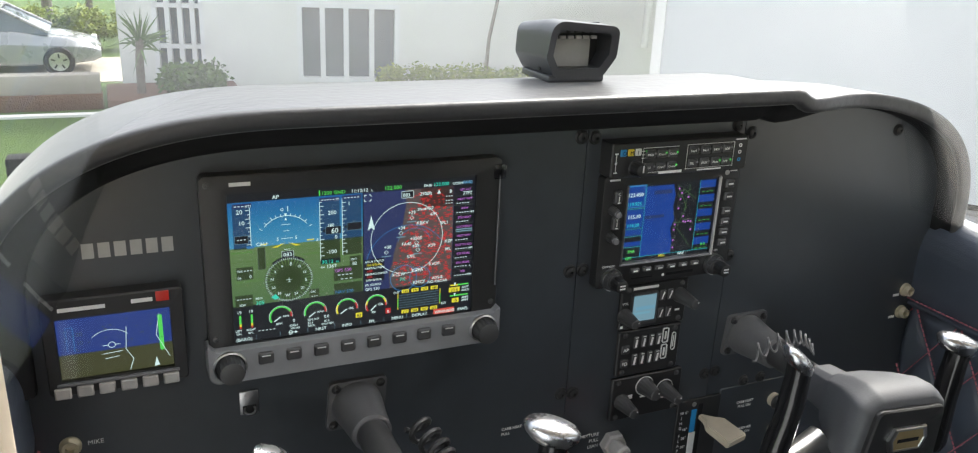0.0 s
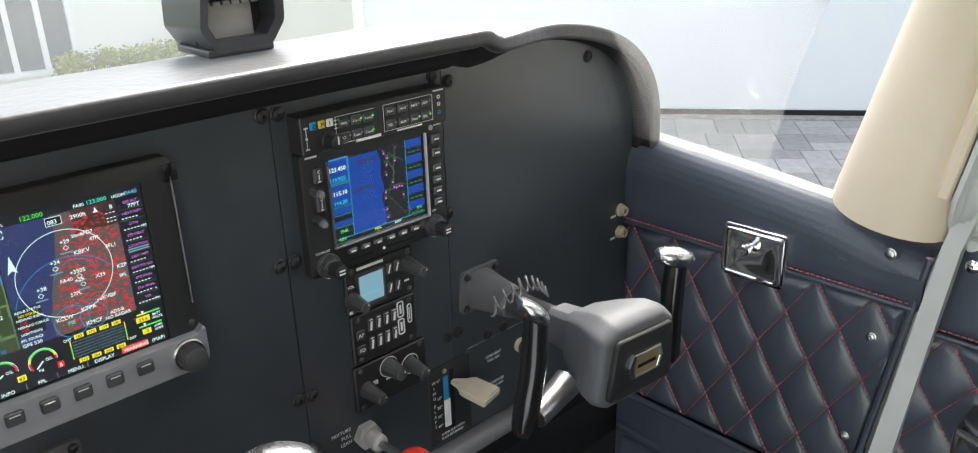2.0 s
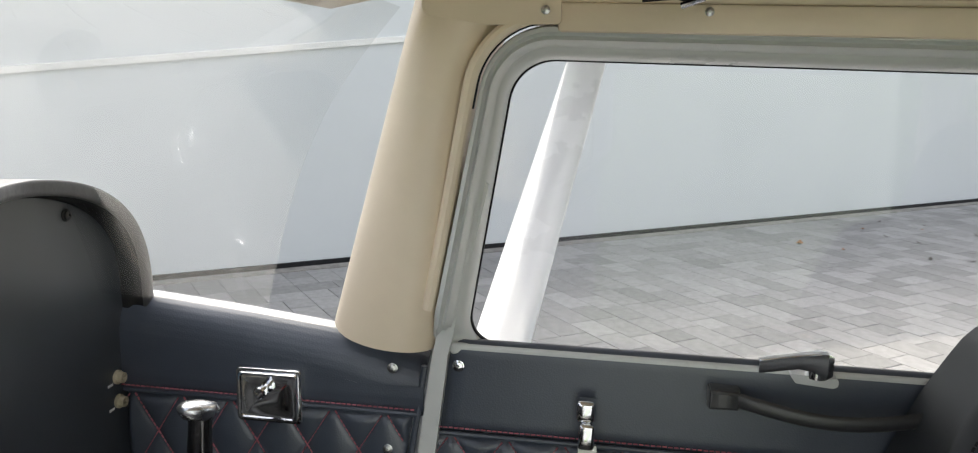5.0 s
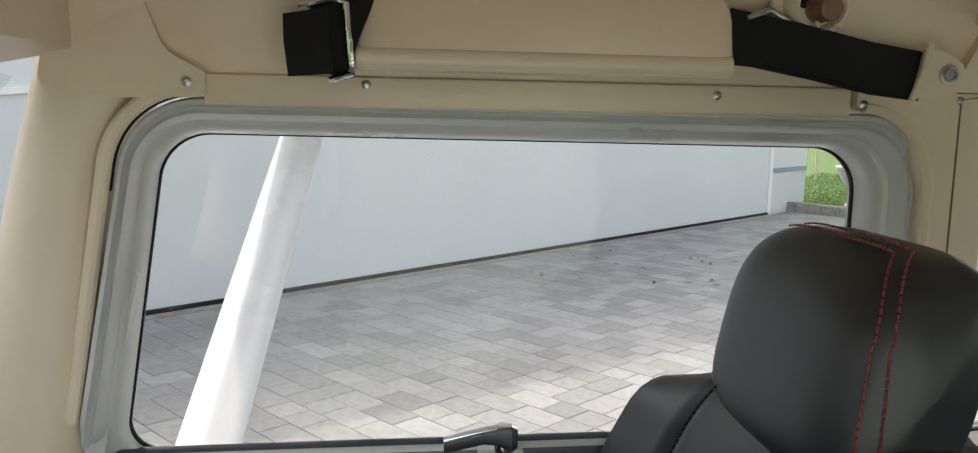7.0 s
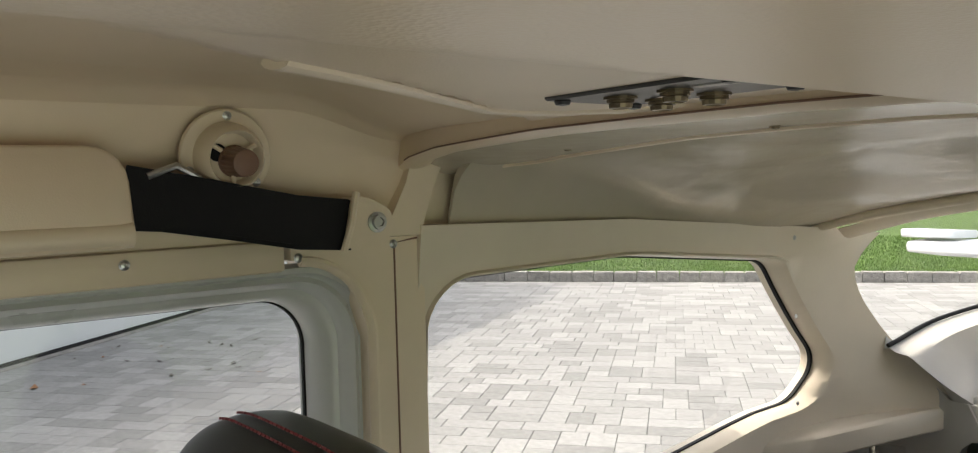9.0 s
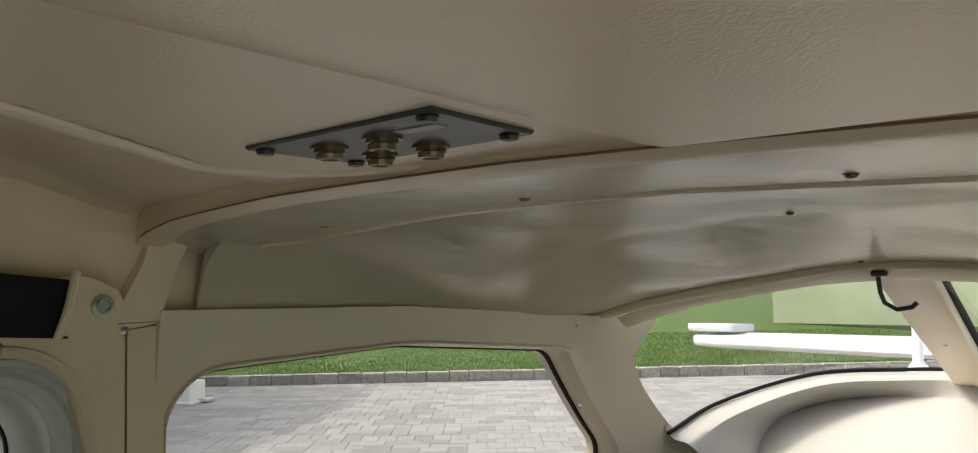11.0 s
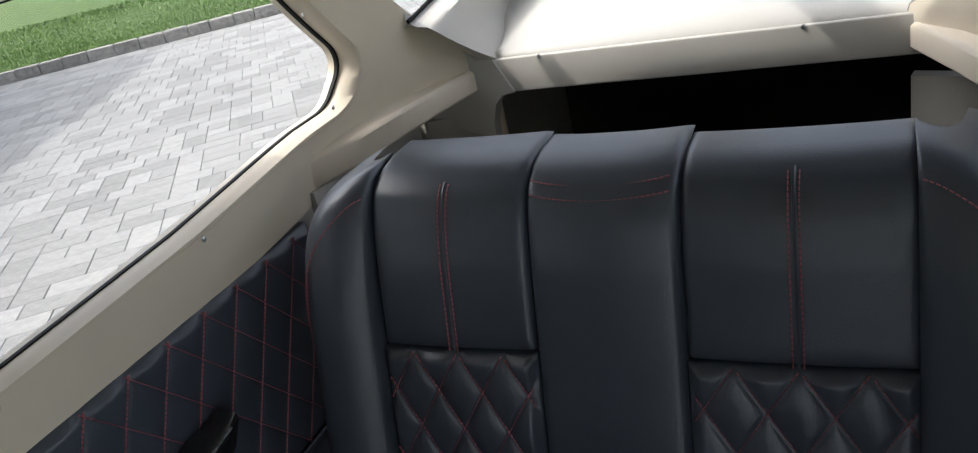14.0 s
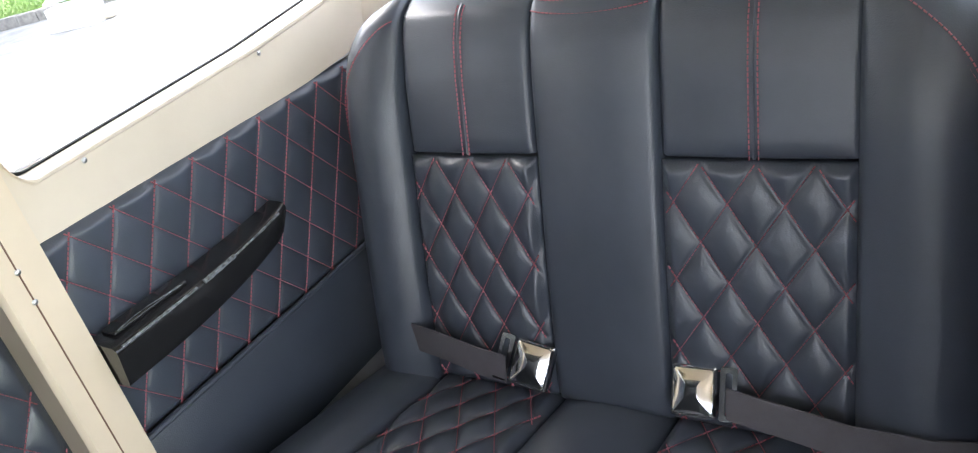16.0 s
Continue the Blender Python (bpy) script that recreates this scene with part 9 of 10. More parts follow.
# ---------- outside: the aircraft's own skin ----------
def build_airframe():
    a = empty("airframe", "white high-wing light aircraft skin, wings, struts and tail", "aircraft", at=(0, -1.5, GROUND_Z))
    for s in (1, -1):
        bm = bmesh.new()
        rings = []
        for x, le, te, th in ((0.56, -0.14, -1.76, 0.19), (2.9, -0.14, -1.76, 0.19), (5.4, -0.36, -1.52, 0.13), (5.55, -0.5, -1.4, 0.06)):
            z = 1.135 + 0.030 * x
            ring = []
            for k in range(28):
                q = 2 * math.pi * k / 28
                c = (1 + math.cos(q)) / 2
                t = th * (2.6 * math.sqrt(max(0, 1 - c)) * c ** 0.8) * 0.62
                ring.append((s * x, te + (le - te) * c, z + th * 0.35 + (t * 0.75 if math.sin(q) > 0 else -t * 0.45)))
            rings.append(ring)
        loft(bm, rings, caps=True)
        part("wing", bm, WHITE_PAINT, a, angle=50)
        p0, p1 = Vector((s * 0.60, -0.262, -0.03)), Vector((s * 2.78, -0.492, 1.245))
        d = (p1 - p0).normalized()
        bm = bmesh.new()
        chord = Vector((0, 1, 0))
        chord = (chord - d * chord.dot(d)).normalized()
        nn = d.cross(chord)
        rings = []
        for t in (0.0, 0.5, 0.93, 0.94, 1.0):
            k = 1.0 if t < 0.935 else 1.22
            rings.append([p0.lerp(p1, t) + chord * 0.066 * k * math.cos(q) + nn * 0.024 * k * math.sin(q) * (1.15 if math.cos(q) > 0 else 0.85) for q in (2 * math.pi * i / 24 for i in range(24))])
        loft(bm, rings, caps=True)
        part("wing_strut", bm, STRUT_WHITE, a, "glossy white streamlined strut", angle=60)
        # tailplane, elevator and its balance horn: lens shaped, with rounded tips
        for nm, plan, rad, z0, tilt, th in (("tailplane", [(0.06, -4.62), (1.40, -4.84), (1.60, -4.98), (1.60, -5.34), (0.06, -5.36)], [0.02, 0.16, 0.10, 0.03, 0.01], 0.791, 0.0, 0.024),
                                            ("elevator", [(0.10, -5.38), (1.66, -5.38), (1.66, -5.66), (0.20, -5.80)], [0.01, 0.01, 0.10, 0.06], 0.787, 0.28, 0.018),
                                            ("balance_horn", [(1.40, -5.37), (1.42, -5.05), (1.60, -5.02), (1.67, -5.10), (1.67, -5.37)], [0.01, 0.06, 0.05, 0.04, 0.01], 0.836, 0.05, 0.020)):
            loop = rounded([(s * x, y) for x, y in plan], rad, 5)
            mx, my = sum(p.x for p in loop) / len(loop), sum(p.y for p in loop) / len(loop)
            rings = []
            for g, dz in ((0.86, -1.0), (0.95, -0.72), (0.99, -0.3), (1.0, 0.0), (0.99, 0.3), (0.95, 0.72), (0.86, 1.0)):
                rings.append([(mx + (p.x - mx) * (0.94 + 0.06 * g), my + (p.y - my) * g, z0 + tilt * (my + (p.y - my) * g + 5.37) + dz * th) for p in loop])
            bm = bmesh.new()
            loft(bm, rings, caps=True)
            part(nm, bm, WHITE_PAINT, a, angle=40)
    bm = bmesh.new()
    fin = [(-3.25, 0.90), (-4.60, 1.03), (-5.55, 1.95), (-6.15, 1.95), (-6.0, 0.80), (-4.0, 0.80)]
    loft(bm, [[(-0.035, y, z) for y, z in fin], [(0.035, y, z) for y, z in fin]], caps=True)
    part("fin", bm, FIN_BLUE, a, "pale blue white tail fin")
    rings = []
    for y, hw, top, bot in ((-2.30, 0.50, 0.80, -0.02), (-2.72, 0.47, 0.905, 0.06), (-3.3, 0.38, 0.90, 0.16), (-4.2, 0.27, 0.875, 0.33), (-5.2, 0.16, 0.84, 0.5), (-6.1, 0.06, 0.80, 0.62)):
        mid, hh = (top + bot) / 2, (top - bot) / 2
        rings.append([(hw * math.copysign(abs(math.cos(q)) ** 0.7, math.cos(q)), y, mid + hh * math.copysign(abs(math.sin(q)) ** 0.7, math.sin(q))) for q in (2 * math.pi * i / 40 for i in range(40))])
    bm = bmesh.new()
    loft(bm, rings)
    part("tail_cone", bm, WHITE_PAINT, a, angle=60)
    # rivet rows on the tail cone
    verts, faces = [], []
    for x0, x1 in ((-0.06, -0.03), (-0.10, -0.06), (-0.22, -0.12), (0.06, 0.03), (0.20, 0.10)):
        for k in range(70):
            t = k / 69
            y = -2.80 - 2.3 * t
            x = x0 + (x1 - x0) * t
            hw = lerp_list([-5.2, -4.2, -3.3, -2.72], [0.16, 0.27, 0.38, 0.47], y)
            top, bot = lerp_list([-5.2, -4.2, -3.3, -2.72], [0.84, 0.875, 0.90, 0.905], y), lerp_list([-5.2, -4.2, -3.3, -2.72], [0.5, 0.33, 0.16, 0.06], y)
            z = (top + bot) / 2 + (top - bot) / 2 * (1 - min(1, abs(x) / hw) ** (1 / 0.35 * 0.5 * 2)) ** 0.35
            b = len(verts)
            r = 0.0045
            verts += [(x + r, y, z - 0.001), (x, y + r * 1.4, z - 0.001), (x - r, y, z - 0.001), (x, y - r * 1.4, z - 0.001), (x, y, z + 0.003)]
            faces += [(b, b + 1, b + 4), (b + 1, b + 2, b + 4), (b + 2, b + 3, b + 4), (b + 3, b, b + 4)]
    me = bpy.data.meshes.new("rivets")
    me.from_pydata(verts, [], faces)
    me.materials.append(STUCCO)
    rv = new("rivets", me)
    rv.parent, rv.matrix_parent_inverse = a, a.matrix_basis.inverted()
    tagged(rv, "rows of white rivet heads", kind="stuff")
    turned("antenna", [(0.030, 0), (0.026, 0.012), (0.013, 0.03), (0.011, 0.20), (0, 0.205)], (0.195, -3.205, 0.885), (0, 0, 1), STRUT_WHITE, a, segs=16)
    bm = bmesh.new()

    def roof(u, v):
        x = -0.56 + 1.12 * u
        y = -0.36 - 1.74 * v
        return (x, y, 1.33 - 0.10 * v * v - 0.30 * max(0, abs(x) - 0.40) * 2 - 0.06 * (1 - v) ** 3)

    sheet(bm, roof, 24, 20, (0, 0, 0.004))
    part("roof_skin", bm, WHITE_PAINT, a)
    bm = bmesh.new()
    rings = []
    for y, hw, top, bot in ((0.44, 0.56, 0.82, -0.08), (0.9, 0.54, 0.74, -0.12), (1.35, 0.40, 0.62, -0.05), (1.5, 0.2, 0.4, 0.1)):
        mid, hh = (top + bot) / 2, (top - bot) / 2
        rings.append([(hw * math.copysign(abs(math.cos(q)) ** 0.6, math.cos(q)), y, mid + hh * math.copysign(abs(math.sin(q)) ** 0.6, math.sin(q))) for q in (2 * math.pi * i / 32 for i in range(32))])
    loft(bm, rings, caps=True)
    part("cowling", bm, WHITE_PAINT, a, angle=60)


STRUT_WHITE = material("glossy_white_paint", (0.66, 0.67, 0.68), 0.28, dark=(0.65, 0.66, 0.67), scale=3, coat=0.3)
FIN_BLUE = material("pale_blue_paint", (0.44, 0.56, 0.66), 0.35, dark=(0.40, 0.52, 0.62), scale=4)
BLUE_GREY = material("blue_grey_paint", (0.20, 0.27, 0.34), 0.5, scale=3)

# ---------- outside: ground and buildings ----------
WALL_AT = Vector((8.7, 0.0, 0.0))
ALONG = Vector((0.61, -0.79, 0)).normalized()
AWAY = Vector((-0.79, -0.61, 0)).normalized()


def at_wall(u, v, z):
    """u metres along the hangar wall, v metres out from it."""
    return WALL_AT + ALONG * u + AWAY * v + Vector((0, 0, z))


def wall_block(name, u0, u1, v0, v1, z0, z1, mat, parent, label=""):
    bm = bmesh.new()
    c = ((u0, z0), (u1, z0), (u1, z1), (u0, z1))
    loft(bm, [[at_wall(u, v0, z) for u, z in c], [at_wall(u, v1, z) for u, z in c]], caps=True)
    return part(name, bm, mat, parent, label, flat=True)


def LAWN(y):
    """The lawn lies level beside the paving and falls away behind the house."""
    return lerp_list([10.3, 19.0], [GROUND_Z - 0.06, -2.28], y)


def build_ground():
    g = empty("ground", "mown green lawn reaching to the horizon", "ground", kind="structure")
    bm = bmesh.new()
    xs = [-400, -120, -40, -20] + [-12 + 2 * k for k in range(17)] + [30, 60, 140, 400]
    ys = [-400, -140, -60, -30, -15, -5, 5, 10.3] + [11 + k for k in range(12)] + [26, 35, 60, 140, 400]
    sheet(bm, lambda u, v: (xs[round(u * (len(xs) - 1))], ys[round(v * (len(ys) - 1))], LAWN(ys[round(v * (len(ys) - 1))])), len(xs) - 1, len(ys) - 1)
    part("lawn_base", bm, GRASS, g)
    p = empty("pavement", "grey concrete block paving beside the hangar", "pavement", kind="structure")
    bed = bmesh.new()
    z = GROUND_Z - 0.012
    c = [at_wall(-9.2, -0.05, z), at_wall(11.4, -0.05, z), at_wall(11.4, 26, z), at_wall(-5.5, 26, z), at_wall(-6.4, 7.2, z), at_wall(-9.2, 7.2, z)]
    bed.faces.new([bed.verts.new(q) for q in c])
    part("joint_bed", bed, SAND, p, flat=True)
    # raised lawn behind the kerb
    bank = bmesh.new()
    sheet(bank, lambda u, v: at_wall(11.52 + 40 * u * u, -14 + 44 * v, GROUND_Z + 0.10 + 2.2 * (u * u) ** 1.1 + 0.03 * noise.noise((u * 9, v * 20, 0))), 40, 40)
    part("lawn_bank", bank, GRASS, g)
    # mown blades over the near edge of the lawn behind the kerb
    rng = np.random.default_rng(4)
    n = 90000
    u = rng.random(n) ** 1.6
    du, v = 6.0 * u, -2.0 + 20.0 * rng.random(n)
    q = (0.02 + du) / 40
    z = GROUND_Z + 0.09 + 2.2 * q ** 1.1
    lean, turn = rng.uniform(0.0, 0.035, n), rng.uniform(0, 2 * np.pi, n)
    high, wide = rng.uniform(0.035, 0.075, n), rng.uniform(0.004, 0.008, n) * (1 + u)
    x = WALL_AT.x + ALONG.x * (11.54 + du) + AWAY.x * v
    y = WALL_AT.y + ALONG.y * (11.54 + du) + AWAY.y * v
    co = np.empty((n, 3, 3))
    for k, sgn in ((0, -1), (1, 1)):
        co[:, k] = np.stack((x + sgn * wide * np.cos(turn), y + sgn * wide * np.sin(turn), z), 1)
    co[:, 2] = np.stack((x - lean * np.sin(turn), y + lean * np.cos(turn), z + high), 1)
    me = bpy.data.meshes.new("grass")
    me.from_pydata(co.reshape(-1, 3), [], np.arange(3 * n).reshape(-1, 3).tolist())
    me.materials.append(BLADE)
    ob = new("grass", me)
    ob.parent, ob.matrix_parent_inverse = g, g.matrix_basis.inverted()
    tagged(ob, "short mown grass blades behind the kerb", kind="stuff")


def build_hangar():
    h = empty("hangar", "tall white painted hangar with a sloping roof line beside the paving", "hangar", at=tuple(at_wall(2, -6, GROUND_Z)))
    bm = bmesh.new()
    top = lambda u: GROUND_Z + 4.764 + 0.2253 * u  # noqa: E731
    loop = [(-7.35, GROUND_Z - 0.05), (10.45, GROUND_Z - 0.05), (10.45, top(10.45)), (-7.35, top(-7.35))]
    loft(bm, [[at_wall(u, 0, z) for u, z in loop], [at_wall(u, -9, z) for u, z in loop]], caps=True)
    part("wall", bm, WALL_WHITE, h, flat=True)
    wall_block("end_bay", 10.55, 12.1, -0.03, -9, GROUND_Z - 0.05, top(11.0), WALL_WHITE, h)
    wall_block("base_seal", -7.3, 10.4, -0.02, 0.03, GROUND_Z, GROUND_Z + 0.05, RUBBER, h, "black rubber door seal")
    wall_block("threshold", -7.3, 10.5, 0.03, 0.17, GROUND_Z - 0.04, GROUND_Z + 0.008, KERB, h, "grey concrete threshold")
    wall_block("end_band", 10.56, 12.08, -0.04, 0.0, GROUND_Z + 0.82, GROUND_Z + 0.9, BLUE_GREY, h, "blue grey band")
    wall_block("door_edge", 10.38, 10.52, -0.02, 0.02, GROUND_Z, GROUND_Z + 4, STUCCO, h)
    wall_block("corner_trim", -7.42, -7.33, -0.3, 0.03, GROUND_Z, GROUND_Z + 4, STUCCO, h)
    bm = bmesh.new()
    for z, d in ((1.10, 0.03),):
        loft(bm, [[at_wall(-7.3, q, 0.67 + o) for q, o in ((-0.01, 0), (d, 0.0), (d, 0.05), (-0.01, 0.06))], [at_wall(-1.2, q, 1.30 + o) for q, o in ((-0.01, 0), (d, 0.0), (d, 0.05), (-0.01, 0.06))]], caps=True)
    part("batten", bm, STUCCO, h, "pale sloping batten")


FACADE_AT, FACADE_ALONG, FACADE_OUT = Vector((2.4, 10.2, 0)), Vector((0.975, -0.22, 0)).normalized(), Vector((-0.22, -0.975, 0)).normalized()


def at_facade(s, o, z):
    return FACADE_AT + FACADE_ALONG * s + FACADE_OUT * o + Vector((0, 0, z))


def facade_block(name, s0, s1, o0, o1, z0, z1, mat, parent, label=""):
    bm = bmesh.new()
    c = ((s0, z0), (s1, z0), (s1, z1), (s0, z1))
    loft(bm, [[at_facade(s, o0, z) for s, z in c], [at_facade(s, o1, z) for s, z in c]], caps=True)
    return part(name, bm, mat, parent, label, flat=True)


def build_house():
    h = empty("house", "white rendered house with tall white framed windows", "house", at=tuple(at_facade(0, -2, GROUND_Z)))
    zt = 3.2
    g = GROUND_Z - 1.6
    wz0, wz1 = GROUND_Z + 0.02, 0.16
    for s0, s1, z0, z1 in ((-2.78, -2.37, g, zt), (-2.37, -1.76, 1.4, zt), (-1.76, -0.62, g, zt), (-0.62, 0.69, g, wz0), (-0.62, 0.69, wz1, zt), (0.69, 4.38, g, zt)):
        facade_block("wall", s0, s1, 0.0, -0.25, z0, z1, STUCCO, h)
    facade_block("side_wall", -2.78, -2.53, -0.25, -5, g, zt, STUCCO, h)
    facade_block("roof_slab", -3.0, 4.5, 0.6, -6, zt, zt + 0.2, STUCCO, h)
    # dark sheet added behind the windows, its colour standing for unlit rooms
    facade_block("interior_shade", -2.5, 4.3, -0.9, -1.0, g, zt, ROOM_SHADE, h)
    w = facade_block("window", -0.62, 0.69, -0.14, -0.16, wz0, wz1, HOUSE_GLASS, h, "dark tall window panes")
    for s in (-0.62, -0.33, -0.03, 0.30, 0.63):
        facade_block("mullion", s, s + 0.065, 0.01, -0.12, wz0, wz1, WHITE_INK, w)
    for z in (wz0, wz1 - 0.06):
        facade_block("rail", -0.62, 0.69, 0.012, -0.12, z, z + 0.06, WHITE_INK, w)
    p = facade_block("porch_window", -2.37, -1.76, -0.14, -0.16, g, 1.4, HOUSE_GLASS, h, "dark porch glazing")
    for s in (-2.37, -2.22, -2.07, -1.92, -1.81):
        facade_block("bar", s, s + 0.055, 0.0, -0.12, g, 1.4, WHITE_INK, p)
    for z in (-0.45, 0.05):
        facade_block("bar", -2.37, -1.76, 0.0, -0.12, z, z + 0.05, WHITE_INK, p)
    # lattice over the hangar corner, and a downpipe
    bm = bmesh.new()
    for k in range(26):
        s = 2.39 + 0.052 * k
        for dz in (1, -1):
            a, b = at_facade(s, 0.06, 0.30 if dz > 0 else -0.02), at_facade(s + 0.30, 0.06, -0.02 if dz > 0 else 0.30)
            tube(bm, [a, b], 0.008, 4)
    part("lattice", bm, STUCCO, h, "pale diamond lattice")
    part("downpipe", tube(bmesh.new(), [at_facade(4.08, 0.07, 1.5), at_facade(4.08, 0.07, -0.31)], 0.05, 10), STUCCO, h)


ROOM_SHADE = material("room_shade", (0.10, 0.11, 0.12), 0.9, scale=2)
HOUSE_GLASS = material("house_window_glass", (0.10, 0.13, 0.16), 0.08, scale=1.5, dark=(0.07, 0.09, 0.11), spec=0.6)


def leaf_cloud(name, centres, n, size, mat, parent, seed, squash=0.75, up=0.0):
    """Many small bent leaves scattered round the given balls (x, y, z, radius)."""
    rng = random.Random(seed)
    verts, faces = [], []
    for _ in range(n):
        cx, cy, cz, r = rng.choice(centres)
        d = Vector((rng.gauss(0, 1), rng.gauss(0, 1), rng.gauss(0, 1))).normalized() * r * rng.uniform(0.45, 1.08)
        p = Vector((cx + d.x, cy + d.y, cz + d.z * squash))
        a = Vector((rng.gauss(0, 1), rng.gauss(0, 1), rng.gauss(0, 0.6) + up)).normalized()
        b = a.orthogonal().normalized()
        b = (Matrix.Rotation(rng.uniform(0, 6.28), 3, a) @ b) * size * rng.uniform(0.18, 0.34)
        a = a * size * rng.uniform(0.6, 1.3)
        k = len(verts)
        verts += [p, p + a * 0.5 + b, p + a + Vector((0, 0, -0.15 * size)), p + a * 0.5 - b]
        faces += [(k, k + 1, k + 2), (k, k + 2, k + 3)]
    me = bpy.data.meshes.new(name)
    me.from_pydata(verts, [], faces)
    me.materials.append(mat)
    ob = new(name, me)
    ob.parent = parent
    ob.matrix_parent_inverse = parent.matrix_basis.inverted()
    return ob


def build_shrub(name, label, at, w, h, n, size, mat, seed):
    s = empty(name, label, "shrub", at=at)
    rng = random.Random(seed)
    balls = [(at[0] + rng.uniform(-0.5, 0.5) * w, at[1] + rng.uniform(-0.3, 0.3) * w, at[2] + h * rng.uniform(0.35, 0.75), w * rng.uniform(0.18, 0.34)) for _ in range(9)]
    leaf_cloud("foliage", balls, n, size, mat, s, seed)
    bm = bmesh.new()
    for b in balls[:5]:
        tube(bm, [(at[0], at[1], at[2] - 0.05), ((at[0] + b[0]) / 2, (at[1] + b[1]) / 2, at[2] + h * 0.2), (b[0], b[1], b[2])], [0.02, 0.015, 0.006], 6)
    part("stems", bm, BARK, s)


def build_tree(at, h, crown, n, mat, seed, lean=(0, 0)):
    t = empty("tree", "garden tree with a tapered grey trunk and loose green crown", "tree", at=at)
    rng = random.Random(seed)
    a = Vector(at)
    top = a + Vector((lean[0], lean[1], h))
    bm = bmesh.new()
    tube(bm, [a + Vector((0, 0, -0.05)), a.lerp(top, 0.5) + Vector((0.05, 0, 0)), top], [h * 0.035, h * 0.025, h * 0.012], 10)
    balls = []
    for _ in range(12):
        q = top + Vector((rng.uniform(-1, 1) * crown, rng.uniform(-1, 1) * crown, rng.uniform(-0.3, 0.8) * crown))
        tube(bm, [a.lerp(top, rng.uniform(0.6, 0.95)), q.lerp(top, 0.4), q], [h * 0.012, h * 0.008, 0.01], 6)
        balls.append((q.x, q.y, q.z, crown * rng.uniform(0.35, 0.6)))
    part("trunk", bm, BARK, t)
    leaf_cloud("crown", balls, n, 0.22, mat, t, seed)


def build_car(at, heading):
    """Silver saloon: body, glasshouse, wheels, lamps."""
    c = empty("car", "parked silver saloon car on the driveway", "car", at=at)
    m = Matrix.Translation(at) @ pose(0, 0, 0, 0, 0, heading)
    L = [(-2.25, 0.35, 0.72, 0.80), (-2.15, 0.30, 0.90, 0.86), (-1.2, 0.22, 0.98, 0.90), (0.6, 0.22, 0.93, 0.90), (1.6, 0.25, 0.82, 0.86), (2.1, 0.30, 0.68, 0.80), (2.25, 0.36, 0.55, 0.70)]
    rings = []
    for x, z0, z1, w in L:
        loop = rounded([(-w, z0), (w, z0), (w * 0.98, (z0 + z1) / 2 + 0.1), (w * 0.86, z1), (-w * 0.86, z1), (-w * 0.98, (z0 + z1) / 2 + 0.1)], 0.06, 3)
        rings.append([m @ Vector((x, p.x, p.y)) for p in loop])
    bm = bmesh.new()
    loft(bm, rings, caps=True)
    part("body", bm, CAR_SILVER, c, "silver metallic body", angle=40)
    rings = []
    for x, w, z in ((-1.75, 0.70, 0.96), (-0.9, 0.62, 1.38), (-0.2, 0.62, 1.45), (0.35, 0.62, 1.40), (1.25, 0.72, 0.93)):
        rings.append([m @ Vector((x, a * w, zz)) for a, zz in ((-1.12, 0.88), (-1, z), (1, z), (1.12, 0.88))])
    bm = bmesh.new()
    loft(bm, rings, caps=True)
    part("glasshouse", bm, HOUSE_GLASS, c, "dark tinted glass", angle=25)
    bm = bmesh.new()
    for s in (-1, 1):
        tube(bm, [m @ Vector((-1.75, s * 0.76, 0.96)), m @ Vector((-0.9, s * 0.66, 1.40)), m @ Vector((-0.2, s * 0.65, 1.47)), m @ Vector((0.35, s * 0.66, 1.42)), m @ Vector((1.25, s * 0.78, 0.93))], 0.035, 8)
        tube(bm, [m @ Vector((-0.25, s * 0.66, 1.46)), m @ Vector((-0.3, s * 0.78, 0.92))], 0.03, 8)
    part("roof_rails", bm, CAR_SILVER, c)
    bm = bmesh.new()
    sheet(bm, lambda u, v: m @ Vector((-0.95 + 1.35 * u, -0.62 + 1.24 * v, lerp_list([0, 0.5, 1], [1.39, 1.465, 1.41], u))), 8, 6, (0, 0, 0.02))
    part("roof", bm, CAR_SILVER, c)
    for x in (-1.4, 1.4):
        for s in (-1, 1):
            ctr = m @ Vector((x, s * 0.80, 0.31))
            ax = m.to_3x3() @ Vector((0, s, 0))
            w = turned("wheel", [(0.20, 0.10), (0.30, 0.11), (0.315, 0.08), (0.315, -0.08), (0.2, -0.1)], ctr, ax, RUBBER, c, "black tyre")
            turned("rim", [(0.21, 0.06), (0.20, 0.105), (0.17, 0.10), (0.05, 0.09), (0, 0.095)], ctr, ax, STEEL, w)
            f = frame_to(ax)
            for k in range(5):
                p = Matrix.Translation(ctr) @ f @ pose(0, 0, 0, 0, 0, 72 * k)
                boxed("spoke_gap", (0, 0, 0), (0.035, 0.09, 0.012), RUBBER, w, m=p @ Matrix.Translation((0.0, 0.125, 0.104)), bevel=0.004)
    for s in (-1, 1):
        boxed("headlight", (0, 0, 0), (0.12, 0.28, 0.12), STRUT_WHITE, c, m=m @ Matrix.Translation((2.12, s * 0.58, 0.66)), bevel=0.03)


